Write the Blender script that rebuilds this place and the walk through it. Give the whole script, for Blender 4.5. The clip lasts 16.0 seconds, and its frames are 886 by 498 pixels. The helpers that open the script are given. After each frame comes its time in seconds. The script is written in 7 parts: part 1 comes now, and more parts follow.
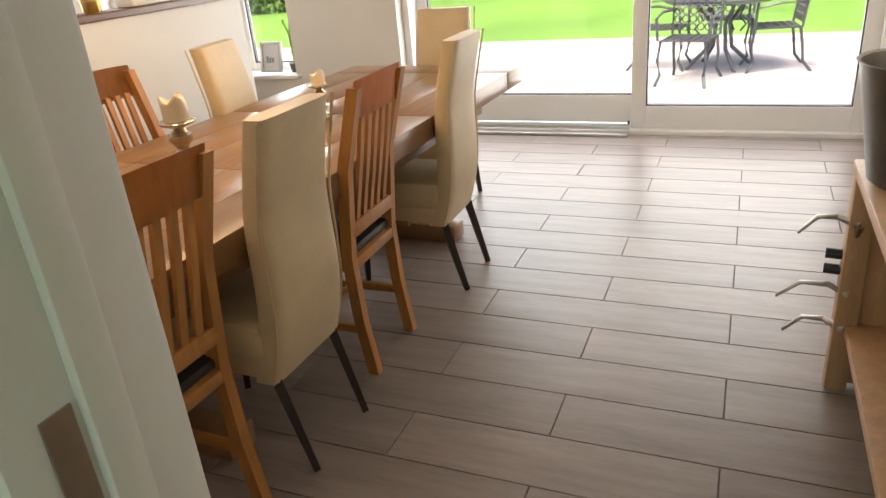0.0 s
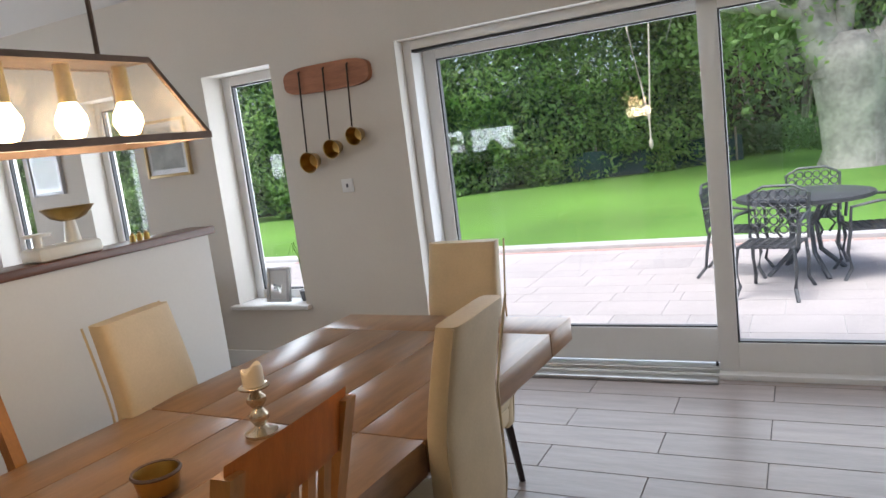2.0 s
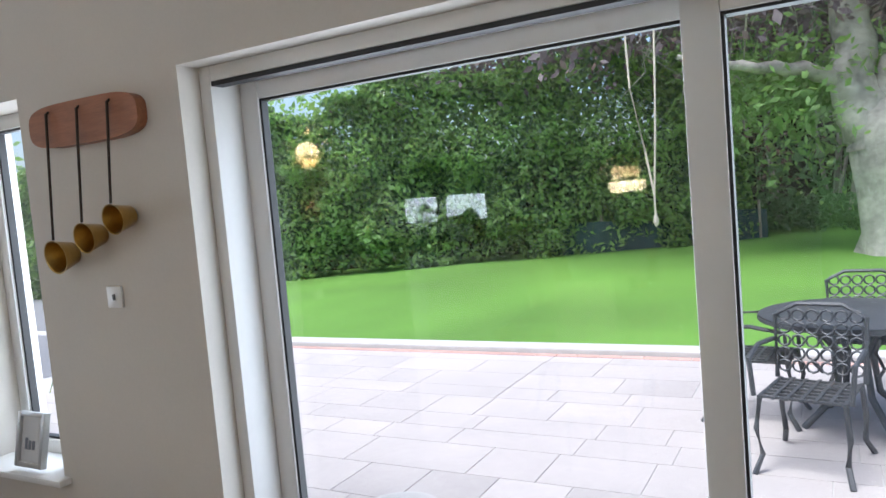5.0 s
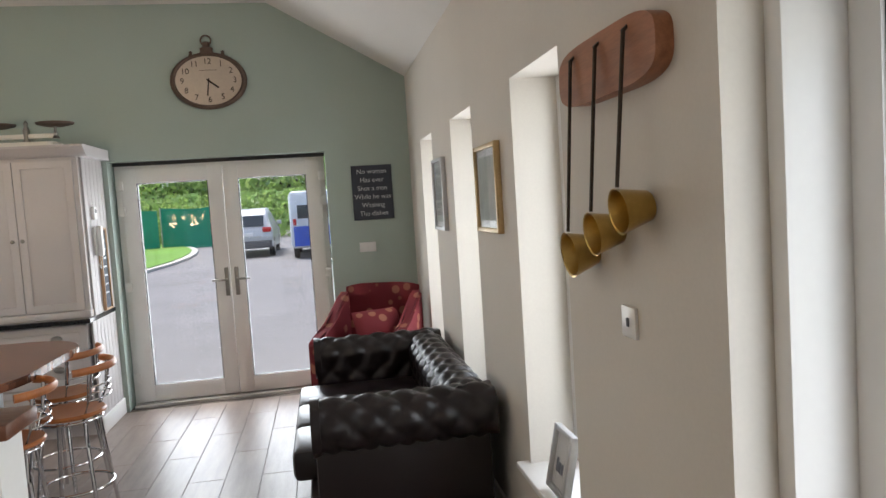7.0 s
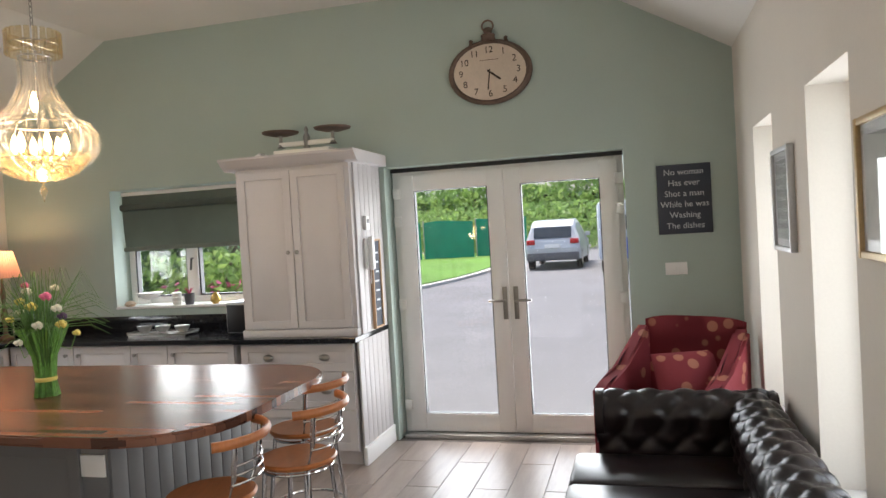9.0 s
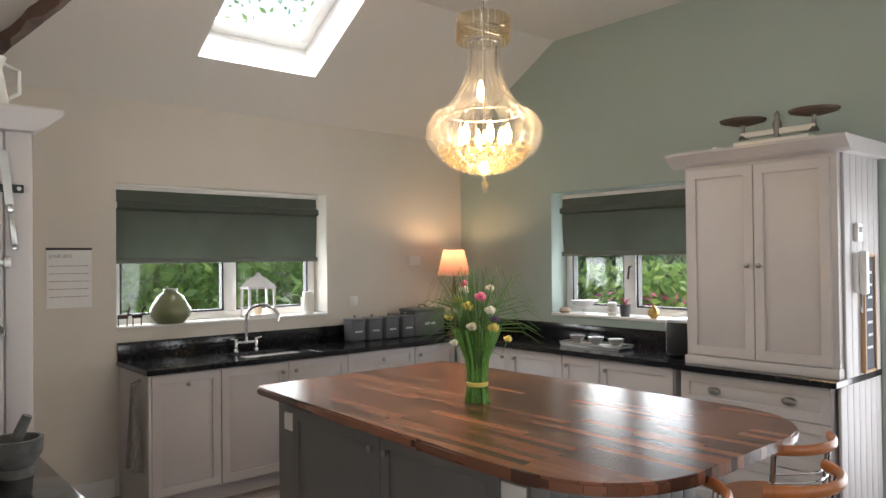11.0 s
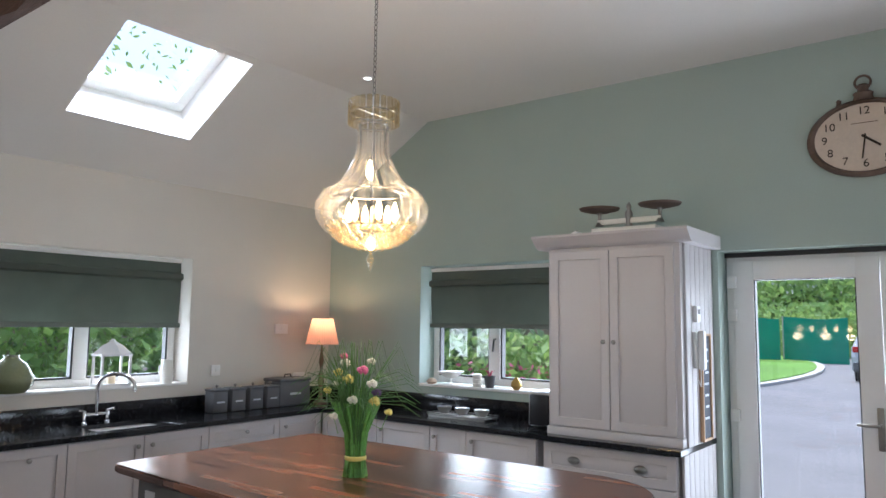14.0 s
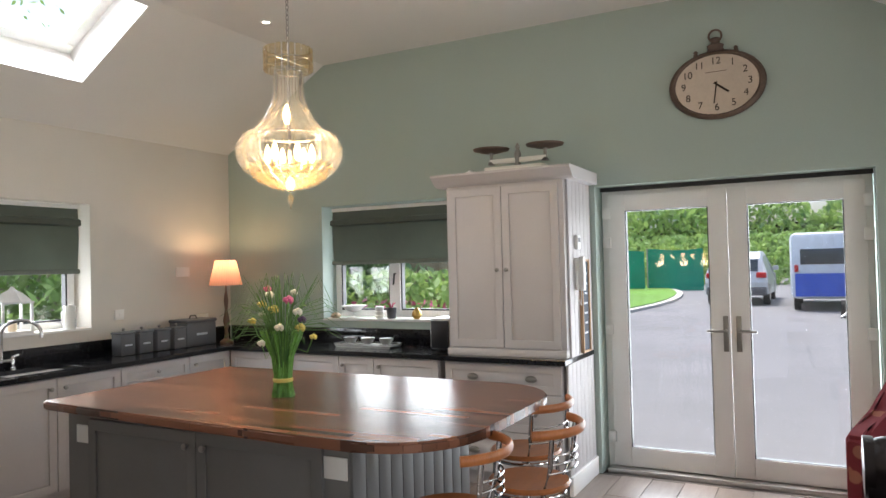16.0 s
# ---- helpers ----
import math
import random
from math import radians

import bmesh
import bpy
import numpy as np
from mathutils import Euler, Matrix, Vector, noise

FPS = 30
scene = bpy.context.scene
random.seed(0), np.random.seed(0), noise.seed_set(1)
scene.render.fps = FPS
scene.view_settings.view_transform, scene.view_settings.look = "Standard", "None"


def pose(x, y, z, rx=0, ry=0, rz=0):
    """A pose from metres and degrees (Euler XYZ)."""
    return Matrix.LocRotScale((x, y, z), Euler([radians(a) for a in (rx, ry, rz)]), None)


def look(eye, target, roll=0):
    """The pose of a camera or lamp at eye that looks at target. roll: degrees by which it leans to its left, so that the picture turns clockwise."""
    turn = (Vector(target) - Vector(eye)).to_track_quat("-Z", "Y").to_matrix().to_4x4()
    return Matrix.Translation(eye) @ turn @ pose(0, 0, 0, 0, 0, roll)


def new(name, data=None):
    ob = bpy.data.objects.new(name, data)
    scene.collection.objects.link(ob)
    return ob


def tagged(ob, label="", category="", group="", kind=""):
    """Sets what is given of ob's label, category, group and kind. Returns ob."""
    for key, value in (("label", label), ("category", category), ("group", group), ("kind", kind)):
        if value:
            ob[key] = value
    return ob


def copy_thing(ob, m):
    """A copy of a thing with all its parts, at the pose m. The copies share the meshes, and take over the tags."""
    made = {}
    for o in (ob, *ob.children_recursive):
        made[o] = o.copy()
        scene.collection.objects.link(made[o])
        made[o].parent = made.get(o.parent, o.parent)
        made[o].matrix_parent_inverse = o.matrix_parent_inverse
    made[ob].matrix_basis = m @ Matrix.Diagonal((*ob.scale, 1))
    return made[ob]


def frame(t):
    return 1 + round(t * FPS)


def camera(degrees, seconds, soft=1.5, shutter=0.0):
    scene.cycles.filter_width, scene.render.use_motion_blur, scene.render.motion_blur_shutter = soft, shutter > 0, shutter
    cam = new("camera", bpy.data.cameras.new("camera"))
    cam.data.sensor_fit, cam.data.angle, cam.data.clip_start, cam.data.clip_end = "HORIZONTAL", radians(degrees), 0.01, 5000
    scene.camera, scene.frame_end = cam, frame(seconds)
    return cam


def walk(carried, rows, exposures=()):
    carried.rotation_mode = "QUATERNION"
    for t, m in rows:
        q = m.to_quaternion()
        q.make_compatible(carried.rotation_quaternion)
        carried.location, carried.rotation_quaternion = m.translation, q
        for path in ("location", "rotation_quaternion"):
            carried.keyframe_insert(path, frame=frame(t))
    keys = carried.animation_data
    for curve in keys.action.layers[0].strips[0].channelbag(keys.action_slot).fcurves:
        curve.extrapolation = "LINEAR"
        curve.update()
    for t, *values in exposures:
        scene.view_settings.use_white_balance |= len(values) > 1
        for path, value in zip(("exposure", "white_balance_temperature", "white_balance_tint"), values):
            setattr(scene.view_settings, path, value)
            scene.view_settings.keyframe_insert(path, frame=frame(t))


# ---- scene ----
cam = camera(63.8, 16.0)
PATH = [
    (0, (-0.638, 0.731, 1.414), (-1.386, 2.402, 0.609), -5.2),
    (0.5, (-0.711, 0.944, 1.472), (-1.369, 2.723, 0.838), -3.3),
    (1, (-0.77, 1.21, 1.472), (-1.575, 2.972, 0.975), -3.8),
    (1.2, (-0.84, 1.285, 1.46), (-1.676, 3.051, 1.031), -3.4),
    (1.5, (-0.849, 1.52, 1.451), (-1.762, 3.262, 1.087), -5.5),
    (2, (-0.925, 1.868, 1.477), (-1.835, 3.624, 1.175), -7.2),
    (2.5, (-0.901, 2.247, 1.456), (-1.729, 4.049, 1.203), -6.5),
    (3, (-0.915, 2.57, 1.456), (-1.587, 4.444, 1.273), -5.6),
    (3.2, (-0.884, 2.72, 1.459), (-1.522, 4.608, 1.296), -6.0),
    (5.5, (-1.101, 4.126, 1.608), (-2.363, 5.672, 1.474), -3.7),
    (6, (-1.197, 4.383, 1.668), (-2.896, 5.428, 1.524), -3.6),
    (6.5, (-1.545, 4.696, 1.644), (-3.43, 5.349, 1.5), -3.5),
    (7, (-1.746, 4.913, 1.621), (-3.714, 5.239, 1.486), -3.7),
    (7.5, (-1.977, 5.068, 1.586), (-3.973, 5.088, 1.462), -3.1),
    (8, (-2.322, 5.205, 1.619), (-4.308, 5.011, 1.496), -3.3),
    (8.2, (-2.445, 5.221, 1.641), (-4.424, 4.957, 1.53), -3.4),
    (10.3, (-3.368, 4.626, 1.549), (-5.017, 3.495, 1.56), -1.6),
    (10.5, (-3.406, 4.617, 1.559), (-4.965, 3.363, 1.57), -1.2),
    (11, (-3.433, 4.61, 1.584), (-4.743, 3.099, 1.609), -0.6),
    (11.5, (-3.409, 4.585, 1.604), (-4.504, 2.913, 1.671), -0.1),
    (12, (-3.371, 4.563, 1.616), (-4.336, 2.815, 1.733), 0.5),
    (12.5, (-3.33, 4.54, 1.618), (-4.283, 2.789, 1.777), 1.2),
    (13, (-3.307, 4.547, 1.622), (-4.42, 2.897, 1.82), 1.6),
    (13.5, (-3.275, 4.562, 1.636), (-4.656, 3.133, 1.857), 1.1),
    (14, (-3.266, 4.585, 1.622), (-4.844, 3.375, 1.831), 0.7),
    (14.5, (-3.243, 4.631, 1.614), (-4.923, 3.56, 1.787), 0.3),
    (15, (-3.148, 4.677, 1.588), (-4.869, 3.667, 1.714), -0.3),
    (15.5, (-3.031, 4.698, 1.577), (-4.762, 3.699, 1.654), -0.9),
    (16, (-2.888, 4.651, 1.559), (-4.654, 3.713, 1.606), -1.4),
]
walk(cam, [(t, look(eye, target, roll)) for t, eye, target, roll in PATH], [(0, 1.85, 7000, 12), (0.6, 1.47, 6400, 12), (1.2, 1.15, 6250, 11), (2.5, 0.98, 5850, 11), (3.2, 1.05, 5850, 10), (5.5, 0.92, 5700, 9), (7.2, 0.9, 6500, 10), (8.2, 1.12, 6550, 10), (10.5, 0.88, 6600, 11), (12, 1.2, 5950, 10), (13.2, 1.14, 5550, 10), (14.5, 0.9, 5700, 10), (15.2, 0.9, 5850, 10), (16, 1.05, 6350, 10)])

# ---- world, sun, large lights ----
world = bpy.data.worlds.new("world")
scene.world = world
world.use_nodes = True
wn = world.node_tree
sky = wn.nodes.new("ShaderNodeTexSky")
sky.sky_type = "NISHITA"
sky.sun_disc = False
sky.sun_elevation = radians(70)
sky.sun_rotation = radians(200)
sky.air_density, sky.dust_density = 1.0, 4.0
wn.links.new(sky.outputs[0], wn.nodes["Background"].inputs[0])
wn.nodes["Background"].inputs[1].default_value = 0.15
sun = new("sun", bpy.data.lights.new("sun", "SUN"))
sun.data.energy, sun.data.angle, sun.data.color = 1.9, radians(14), (1, 0.96, 0.9)
sun.matrix_world = look((-3, -4, 14), (0, 0, 0))


def sky_lamp(name, at, to, w, h, watts, color=(0.93, 0.97, 1.0)):
    d = bpy.data.lights.new(name, "AREA")
    d.shape, d.size, d.size_y, d.energy, d.color = "RECTANGLE", w, h, watts, color
    ob = new(name, d)
    ob.matrix_world = look(at, to)
    return ob


sky_lamp("slider_daylight", (-1.45, 6.12, 1.1), (-1.45, 0, 0.9), 3.0, 1.8, 27)
for wx in (-4.34, -5.74, -7.07):
    sky_lamp("window_daylight", (wx, 6.09, 1.3), (wx, 0, 1.0), 0.55, 1.5, 7)
sky_lamp("french_daylight", (-8.5, 4.07, 1.1), (0, 4.07, 0.9), 1.6, 1.9, 34)
sky_lamp("sink_daylight", (-5.75, -0.86, 1.35), (-5.75, 5, 1.1), 1.5, 0.45, 12)
sky_lamp("hob_daylight", (-8.5, 1.4, 1.35), (0, 1.4, 1.1), 1.4, 0.45, 10)
sky_lamp("roof_daylight", (-5.77, 0.0, 3.85), (-5.77, 1.2, 1.0), 0.9, 0.7, 38)


def bulb_light(name, at, watts, r=0.03, color=(1.0, 0.72, 0.42)):
    d = bpy.data.lights.new(name, "POINT")
    d.energy, d.shadow_soft_size, d.color = watts, r, color
    ob = new(name, d)
    ob.location = at
    return ob


# ---- materials ----
def mat(name, color, rough=0.6, metal=0.0, var=0.12, scale=6.0, fine=60.0, bump=0.1, stretch=(1, 1, 1), rand=0.0, spec=0.5, coat=0.0):
    m = bpy.data.materials.new(name)
    m.use_nodes = True
    nt, b = m.node_tree, m.node_tree.nodes["Principled BSDF"]
    L = nt.links.new
    tc = nt.nodes.new("ShaderNodeTexCoord")
    mp = nt.nodes.new("ShaderNodeMapping")
    mp.inputs["Scale"].default_value = stretch
    L(tc.outputs["Object"], mp.inputs[0])
    n1, n2 = nt.nodes.new("ShaderNodeTexNoise"), nt.nodes.new("ShaderNodeTexNoise")
    n1.inputs["Scale"].default_value, n2.inputs["Scale"].default_value = scale, fine
    n1.inputs["Detail"].default_value = 5
    info = nt.nodes.new("ShaderNodeObjectInfo")
    off = nt.nodes.new("ShaderNodeVectorMath")
    off.operation = "MULTIPLY_ADD"
    off.inputs[1].default_value = (37, 37, 37)
    L(info.outputs["Random"], off.inputs[0])
    L(mp.outputs[0], off.inputs[2])
    L(off.outputs[0], n1.inputs[0])
    L(off.outputs[0], n2.inputs[0])
    mix = nt.nodes.new("ShaderNodeMath")
    mix.operation = "MULTIPLY_ADD"
    mix.inputs[1].default_value = 0.4
    L(n2.outputs[0], mix.inputs[0])
    L(n1.outputs[0], mix.inputs[2])
    r = nt.nodes.new("ShaderNodeMapRange")
    r.inputs["From Min"].default_value, r.inputs["From Max"].default_value = 0.4, 1.0
    r.inputs["To Min"].default_value, r.inputs["To Max"].default_value = 1 - var, 1 + var
    L(mix.outputs[0], r.inputs[0])
    out = r.outputs[0]
    if rand:
        r2 = nt.nodes.new("ShaderNodeMapRange")
        r2.inputs["To Min"].default_value, r2.inputs["To Max"].default_value = 1 - rand, 1 + rand
        L(info.outputs["Random"], r2.inputs[0])
        mm = nt.nodes.new("ShaderNodeMath")
        mm.operation = "MULTIPLY"
        L(out, mm.inputs[0])
        L(r2.outputs[0], mm.inputs[1])
        out = mm.outputs[0]
    vm = nt.nodes.new("ShaderNodeVectorMath")
    vm.operation = "SCALE"
    vm.inputs[0].default_value = color
    L(out, vm.inputs["Scale"])
    L(vm.outputs[0], b.inputs["Base Color"])
    b.inputs["Roughness"].default_value, b.inputs["Metallic"].default_value = rough, metal
    b.inputs["Specular IOR Level"].default_value, b.inputs["Coat Weight"].default_value = spec, coat
    if bump:
        bp = nt.nodes.new("ShaderNodeBump")
        bp.inputs["Strength"].default_value, bp.inputs["Distance"].default_value = bump, 0.01
        L(mix.outputs[0], bp.inputs["Height"])
        L(bp.outputs[0], b.inputs["Normal"])
    return m


def leaf_mat(name, color, through_, var=0.5, scale=1.3):
    """Leaves that let part of the light through."""
    m = mat(name, color, 0.55, var=var, scale=scale, fine=14, bump=0.0)
    nt = m.node_tree
    b = nt.nodes["Principled BSDF"]
    tr, mx = nt.nodes.new("ShaderNodeBsdfTranslucent"), nt.nodes.new("ShaderNodeMixShader")
    tr.inputs[0].default_value = (*through_, 1)
    mx.inputs[0].default_value = 0.4
    nt.links.new(b.outputs[0], mx.inputs[1])
    nt.links.new(tr.outputs[0], mx.inputs[2])
    nt.links.new(mx.outputs[0], nt.nodes["Material Output"].inputs[0])
    return m


def glow(name, color, strength):
    m = bpy.data.materials.new(name)
    m.use_nodes = True
    b = m.node_tree.nodes["Principled BSDF"]
    b.inputs["Base Color"].default_value = (*color, 1)
    b.inputs["Emission Color"].default_value = (*color, 1)
    b.inputs["Emission Strength"].default_value = strength
    return m


def pane_glass(name, tint=(1, 1, 1), gloss=0.02, milky=0.0):
    m = bpy.data.materials.new(name)
    m.use_nodes = True
    nt = m.node_tree
    nt.nodes.clear()
    o = nt.nodes.new("ShaderNodeOutputMaterial")
    t, g, f, x = (nt.nodes.new("ShaderNode" + k) for k in ("BsdfTransparent", "BsdfGlossy", "LayerWeight", "MixShader"))
    t.inputs[0].default_value = (*tint, 1)
    g.inputs["Roughness"].default_value = gloss
    pw, ad = nt.nodes.new("ShaderNodeMath"), nt.nodes.new("ShaderNodeMath")
    pw.operation, ad.operation = "POWER", "MULTIPLY_ADD"
    pw.inputs[1].default_value = 4.0
    ad.inputs[1].default_value, ad.inputs[2].default_value = 0.4, 0.035
    nt.links.new(f.outputs["Facing"], pw.inputs[0])
    nt.links.new(pw.outputs[0], ad.inputs[0])
    nt.links.new(ad.outputs[0], x.inputs[0])
    nt.links.new(t.outputs[0], x.inputs[1])
    nt.links.new(g.outputs[0], x.inputs[2])
    last = x
    if milky:
        d, y = nt.nodes.new("ShaderNodeBsdfTranslucent"), nt.nodes.new("ShaderNodeMixShader")
        d.inputs[0].default_value = (0.95, 0.93, 0.88, 1)
        y.inputs[0].default_value = milky
        nt.links.new(x.outputs[0], y.inputs[1])
        nt.links.new(d.outputs[0], y.inputs[2])
        last = y
    nt.links.new(last.outputs[0], o.inputs[0])
    return m


M = {
    "wall": mat("cream_wall_paint", (0.66, 0.62, 0.56), 0.85, var=0.05, scale=1.2, fine=90, bump=0.05),
    "white": mat("white_paint", (0.78, 0.77, 0.75), 0.7, var=0.04, scale=2, fine=80, bump=0.04),
    "ceil": mat("ceiling_paint", (0.76, 0.74, 0.71), 0.9, var=0.04, scale=1, fine=70, bump=0.04),
    "green": mat("sage_green_paint", (0.40, 0.475, 0.43), 0.85, var=0.05, scale=1.2, fine=90, bump=0.05),
    "upvc": mat("white_upvc", (0.8, 0.79, 0.77), 0.35, var=0.03, scale=3, fine=40, bump=0.02),
    "gasket": mat("black_gasket", (0.02, 0.02, 0.022), 0.5),
    "tile": mat("wood_look_tile", (0.255, 0.205, 0.178), 0.36, var=0.22, scale=3.0, fine=22, bump=0.06, stretch=(1, 7, 1), rand=0.10),
    "grout": mat("grout", (0.13, 0.11, 0.10), 0.9),
    "oak": mat("oak_table", (0.30, 0.165, 0.078), 0.3, var=0.3, scale=4, fine=30, bump=0.08, stretch=(8, 1, 8), rand=0.1),
    "oakchair": mat("honey_oak", (0.43, 0.19, 0.05), 0.4, var=0.22, scale=6, fine=40, bump=0.06, stretch=(6, 6, 1), rand=0.05),
    "cream": mat("cream_leather", (0.60, 0.47, 0.29), 0.5, var=0.10, scale=7, fine=120, bump=0.12),
    "darkleg": mat("espresso_wood", (0.035, 0.022, 0.018), 0.4, var=0.2),
    "blackpad": mat("black_leather", (0.02, 0.02, 0.022), 0.45, var=0.15, fine=120),
    "capwood": mat("mahogany_cap", (0.14, 0.055, 0.03), 0.3, var=0.3, scale=4, fine=30, stretch=(8, 1, 8)),
    "grey": mat("lilac_grey_cabinet", (0.56, 0.53, 0.53), 0.5, var=0.04, scale=3, fine=60, bump=0.03),
    "dkgrey": mat("charcoal_island_paint", (0.15, 0.147, 0.145), 0.5, var=0.06, scale=3, fine=60, bump=0.03),
    "granite": mat("black_granite", (0.012, 0.012, 0.014), 0.12, var=0.5, scale=40, fine=220, bump=0.0),
    "brass": mat("brass", (0.52, 0.35, 0.11), 0.3, 1.0, var=0.2, scale=8),
    "iron": mat("dark_iron", (0.06, 0.045, 0.035), 0.5, 0.8, var=0.3),
    "chrome": mat("chrome", (0.75, 0.75, 0.76), 0.12, 1.0, var=0.05),
    "steel": mat("brushed_steel", (0.55, 0.54, 0.52), 0.3, 1.0, var=0.12, scale=12),
    "pewter": mat("pewter", (0.33, 0.32, 0.30), 0.35, 1.0, var=0.15),
    "board": mat("cherry_board", (0.33, 0.13, 0.06), 0.45, var=0.3, scale=5, fine=30, stretch=(1, 8, 8)),
    "leather": mat("oxblood_leather", (0.011, 0.006, 0.0065), 0.31, var=0.3, scale=5, fine=150, bump=0.08),
    "black": mat("black_plastic", (0.015, 0.015, 0.017), 0.4),
    "stoolwood": mat("varnished_cherry", (0.42, 0.145, 0.045), 0.3, var=0.2, scale=5, fine=40, stretch=(6, 1, 1)),
    "blind": mat("sage_linen", (0.165, 0.185, 0.155), 0.9, var=0.10, scale=5, fine=300, bump=0.2),
    "shade": mat("pink_lamp_shade", (0.75, 0.52, 0.45), 0.9, var=0.05, fine=200),
    "slate": mat("grey_enamel", (0.10, 0.10, 0.105), 0.55, var=0.1),
    "sagepot": mat("olive_glaze", (0.17, 0.19, 0.10), 0.25, var=0.15),
    "stem": mat("green_stems", (0.16, 0.36, 0.07), 0.6, var=0.3, scale=30),
    "leafg": mat("grass_leaves", (0.09, 0.20, 0.05), 0.6, var=0.3, scale=20),
    "pink": mat("pink_petals", (0.75, 0.16, 0.33), 0.7), "yellow": mat("yellow_petals", (0.80, 0.66, 0.18), 0.7),
    "ivory": mat("ivory_petals", (0.85, 0.82, 0.70), 0.7), "purple": mat("plum_petals", (0.09, 0.05, 0.12), 0.7),
    "wax": mat("ivory_wax", (0.80, 0.66, 0.46), 0.5, var=0.06), "mercury": mat("mercury_glass", (0.62, 0.54, 0.42), 0.2, 0.9, var=0.3, scale=25),
    "paper": mat("white_paper", (0.8, 0.8, 0.8), 0.9, var=0.03), "ink": mat("grey_ink", (0.25, 0.27, 0.32), 0.9),
    "gold": mat("gilt_frame", (0.55, 0.40, 0.20), 0.4, 0.3, var=0.2), "silverframe": mat("silver_frame", (0.55, 0.55, 0.56), 0.4, 0.4),
    "walnut": mat("walnut_frame", (0.12, 0.06, 0.03), 0.4, var=0.3), "mount": mat("pale_print", (0.36, 0.38, 0.36), 0.7, var=0.25, scale=9),
    "chalk": mat("slate_sign", (0.045, 0.052, 0.07), 0.7, var=0.15), "chalkw": mat("chalk_white", (0.55, 0.57, 0.6), 0.9),
    "clockface": mat("aged_clock_face", (0.62, 0.52, 0.42), 0.7, var=0.12, scale=4), "rust": mat("bronze_rim", (0.16, 0.11, 0.085), 0.55, 0.5, var=0.3),
    "beam": mat("old_beam", (0.09, 0.045, 0.028), 0.75, var=0.4, scale=4, fine=30, bump=0.5, stretch=(6, 1, 6)),
    "pine": mat("pine_console", (0.50, 0.31, 0.17), 0.45, var=0.2, scale=4, fine=30, stretch=(6, 6, 1)),
    "stone": mat("granite_mortar", (0.13, 0.13, 0.125), 0.8, var=0.3, scale=30, fine=150), "enamel": mat("chipped_white_enamel", (0.78, 0.77, 0.72), 0.3, var=0.05),
    "ridge": mat("red_handle", (0.12, 0.02, 0.028), 0.35), "statue": mat("carved_resin", (0.55, 0.42, 0.30), 0.7, var=0.25, scale=20),
    "towel": mat("striped_towel", (0.5, 0.48, 0.45), 0.95, var=0.5, scale=20, fine=40, stretch=(8, 8, 0.5)), "teal": mat("teal_cover", (0.08, 0.45, 0.42), 0.5),
    "redc": mat("crimson_cover", (0.45, 0.05, 0.12), 0.5), "blackc": mat("black_cover", (0.02, 0.02, 0.02), 0.5),
    "patio": mat("stamped_concrete", (0.43, 0.395, 0.375), 0.8, var=0.12, scale=1.2, fine=25, bump=0.15, rand=0.06),
    "brick": mat("red_brick_edge", (0.48, 0.30, 0.25), 0.85, var=0.15, rand=0.1), "kerb": mat("grey_kerb", (0.5, 0.49, 0.47), 0.85, var=0.12),
    "grass": mat("lawn", (0.11, 0.24, 0.03), 0.9, var=0.35, scale=0.35, fine=25, bump=0.5), "asphalt": mat("asphalt_drive", (0.19, 0.19, 0.20), 0.9, var=0.15, scale=0.6, fine=60, bump=0.3),
    "castiron": mat("verdigris_cast_metal", (0.10, 0.105, 0.11), 0.5, 0.5, var=0.25), "bark": mat("beech_bark", (0.37, 0.345, 0.30), 0.9, var=0.55, scale=2.5, fine=12, bump=0.8),
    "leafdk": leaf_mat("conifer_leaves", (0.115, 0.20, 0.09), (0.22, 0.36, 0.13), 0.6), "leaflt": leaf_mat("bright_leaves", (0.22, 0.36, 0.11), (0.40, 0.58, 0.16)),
    # soil: bare earth at the tree, and painted shade deep in the foliage
    "leafpu": leaf_mat("copper_beech_leaves", (0.13, 0.10, 0.11), (0.22, 0.15, 0.14)), "soil": mat("earth_and_shade", (0.03, 0.035, 0.018), 0.95, var=0.4, scale=0.8, fine=6, bump=0.6),
    "windmesh": mat("dark_green_windbreak", (0.035, 0.075, 0.07), 0.8, var=0.3, scale=3),
    "tarp": mat("green_mesh_fence", (0.03, 0.34, 0.25), 0.7, var=0.12, scale=2), "carpaint": mat("silver_car_paint", (0.50, 0.52, 0.54), 0.3, 0.3, var=0.03),
    "carglass": mat("dark_car_glass", (0.03, 0.04, 0.05), 0.08), "tyre": mat("tyre_rubber", (0.02, 0.02, 0.02), 0.9), "redlamp": mat("red_lens", (0.5, 0.02, 0.02), 0.2),
    "van": mat("pale_van_paint", (0.55, 0.6, 0.68), 0.4), "blue": mat("blue_cover", (0.03, 0.09, 0.5), 0.7, var=0.15), "fencew": mat("weathered_boards", (0.33, 0.27, 0.21), 0.9, var=0.3, rand=0.12),
    "rope": mat("pale_rope", (0.55, 0.48, 0.38), 0.9), "render": mat("white_house_render", (0.75, 0.72, 0.68), 0.9), "roofm": mat("grey_roof", (0.2, 0.2, 0.2), 0.9),
    "glass": pane_glass("window_glass"), "milk": pane_glass("smoky_lamp_glass", (0.97, 0.96, 0.94), 0.05, 0.06),
    "crystal": pane_glass("crystal", (1.0, 0.98, 0.95), 0.02, 0.035),
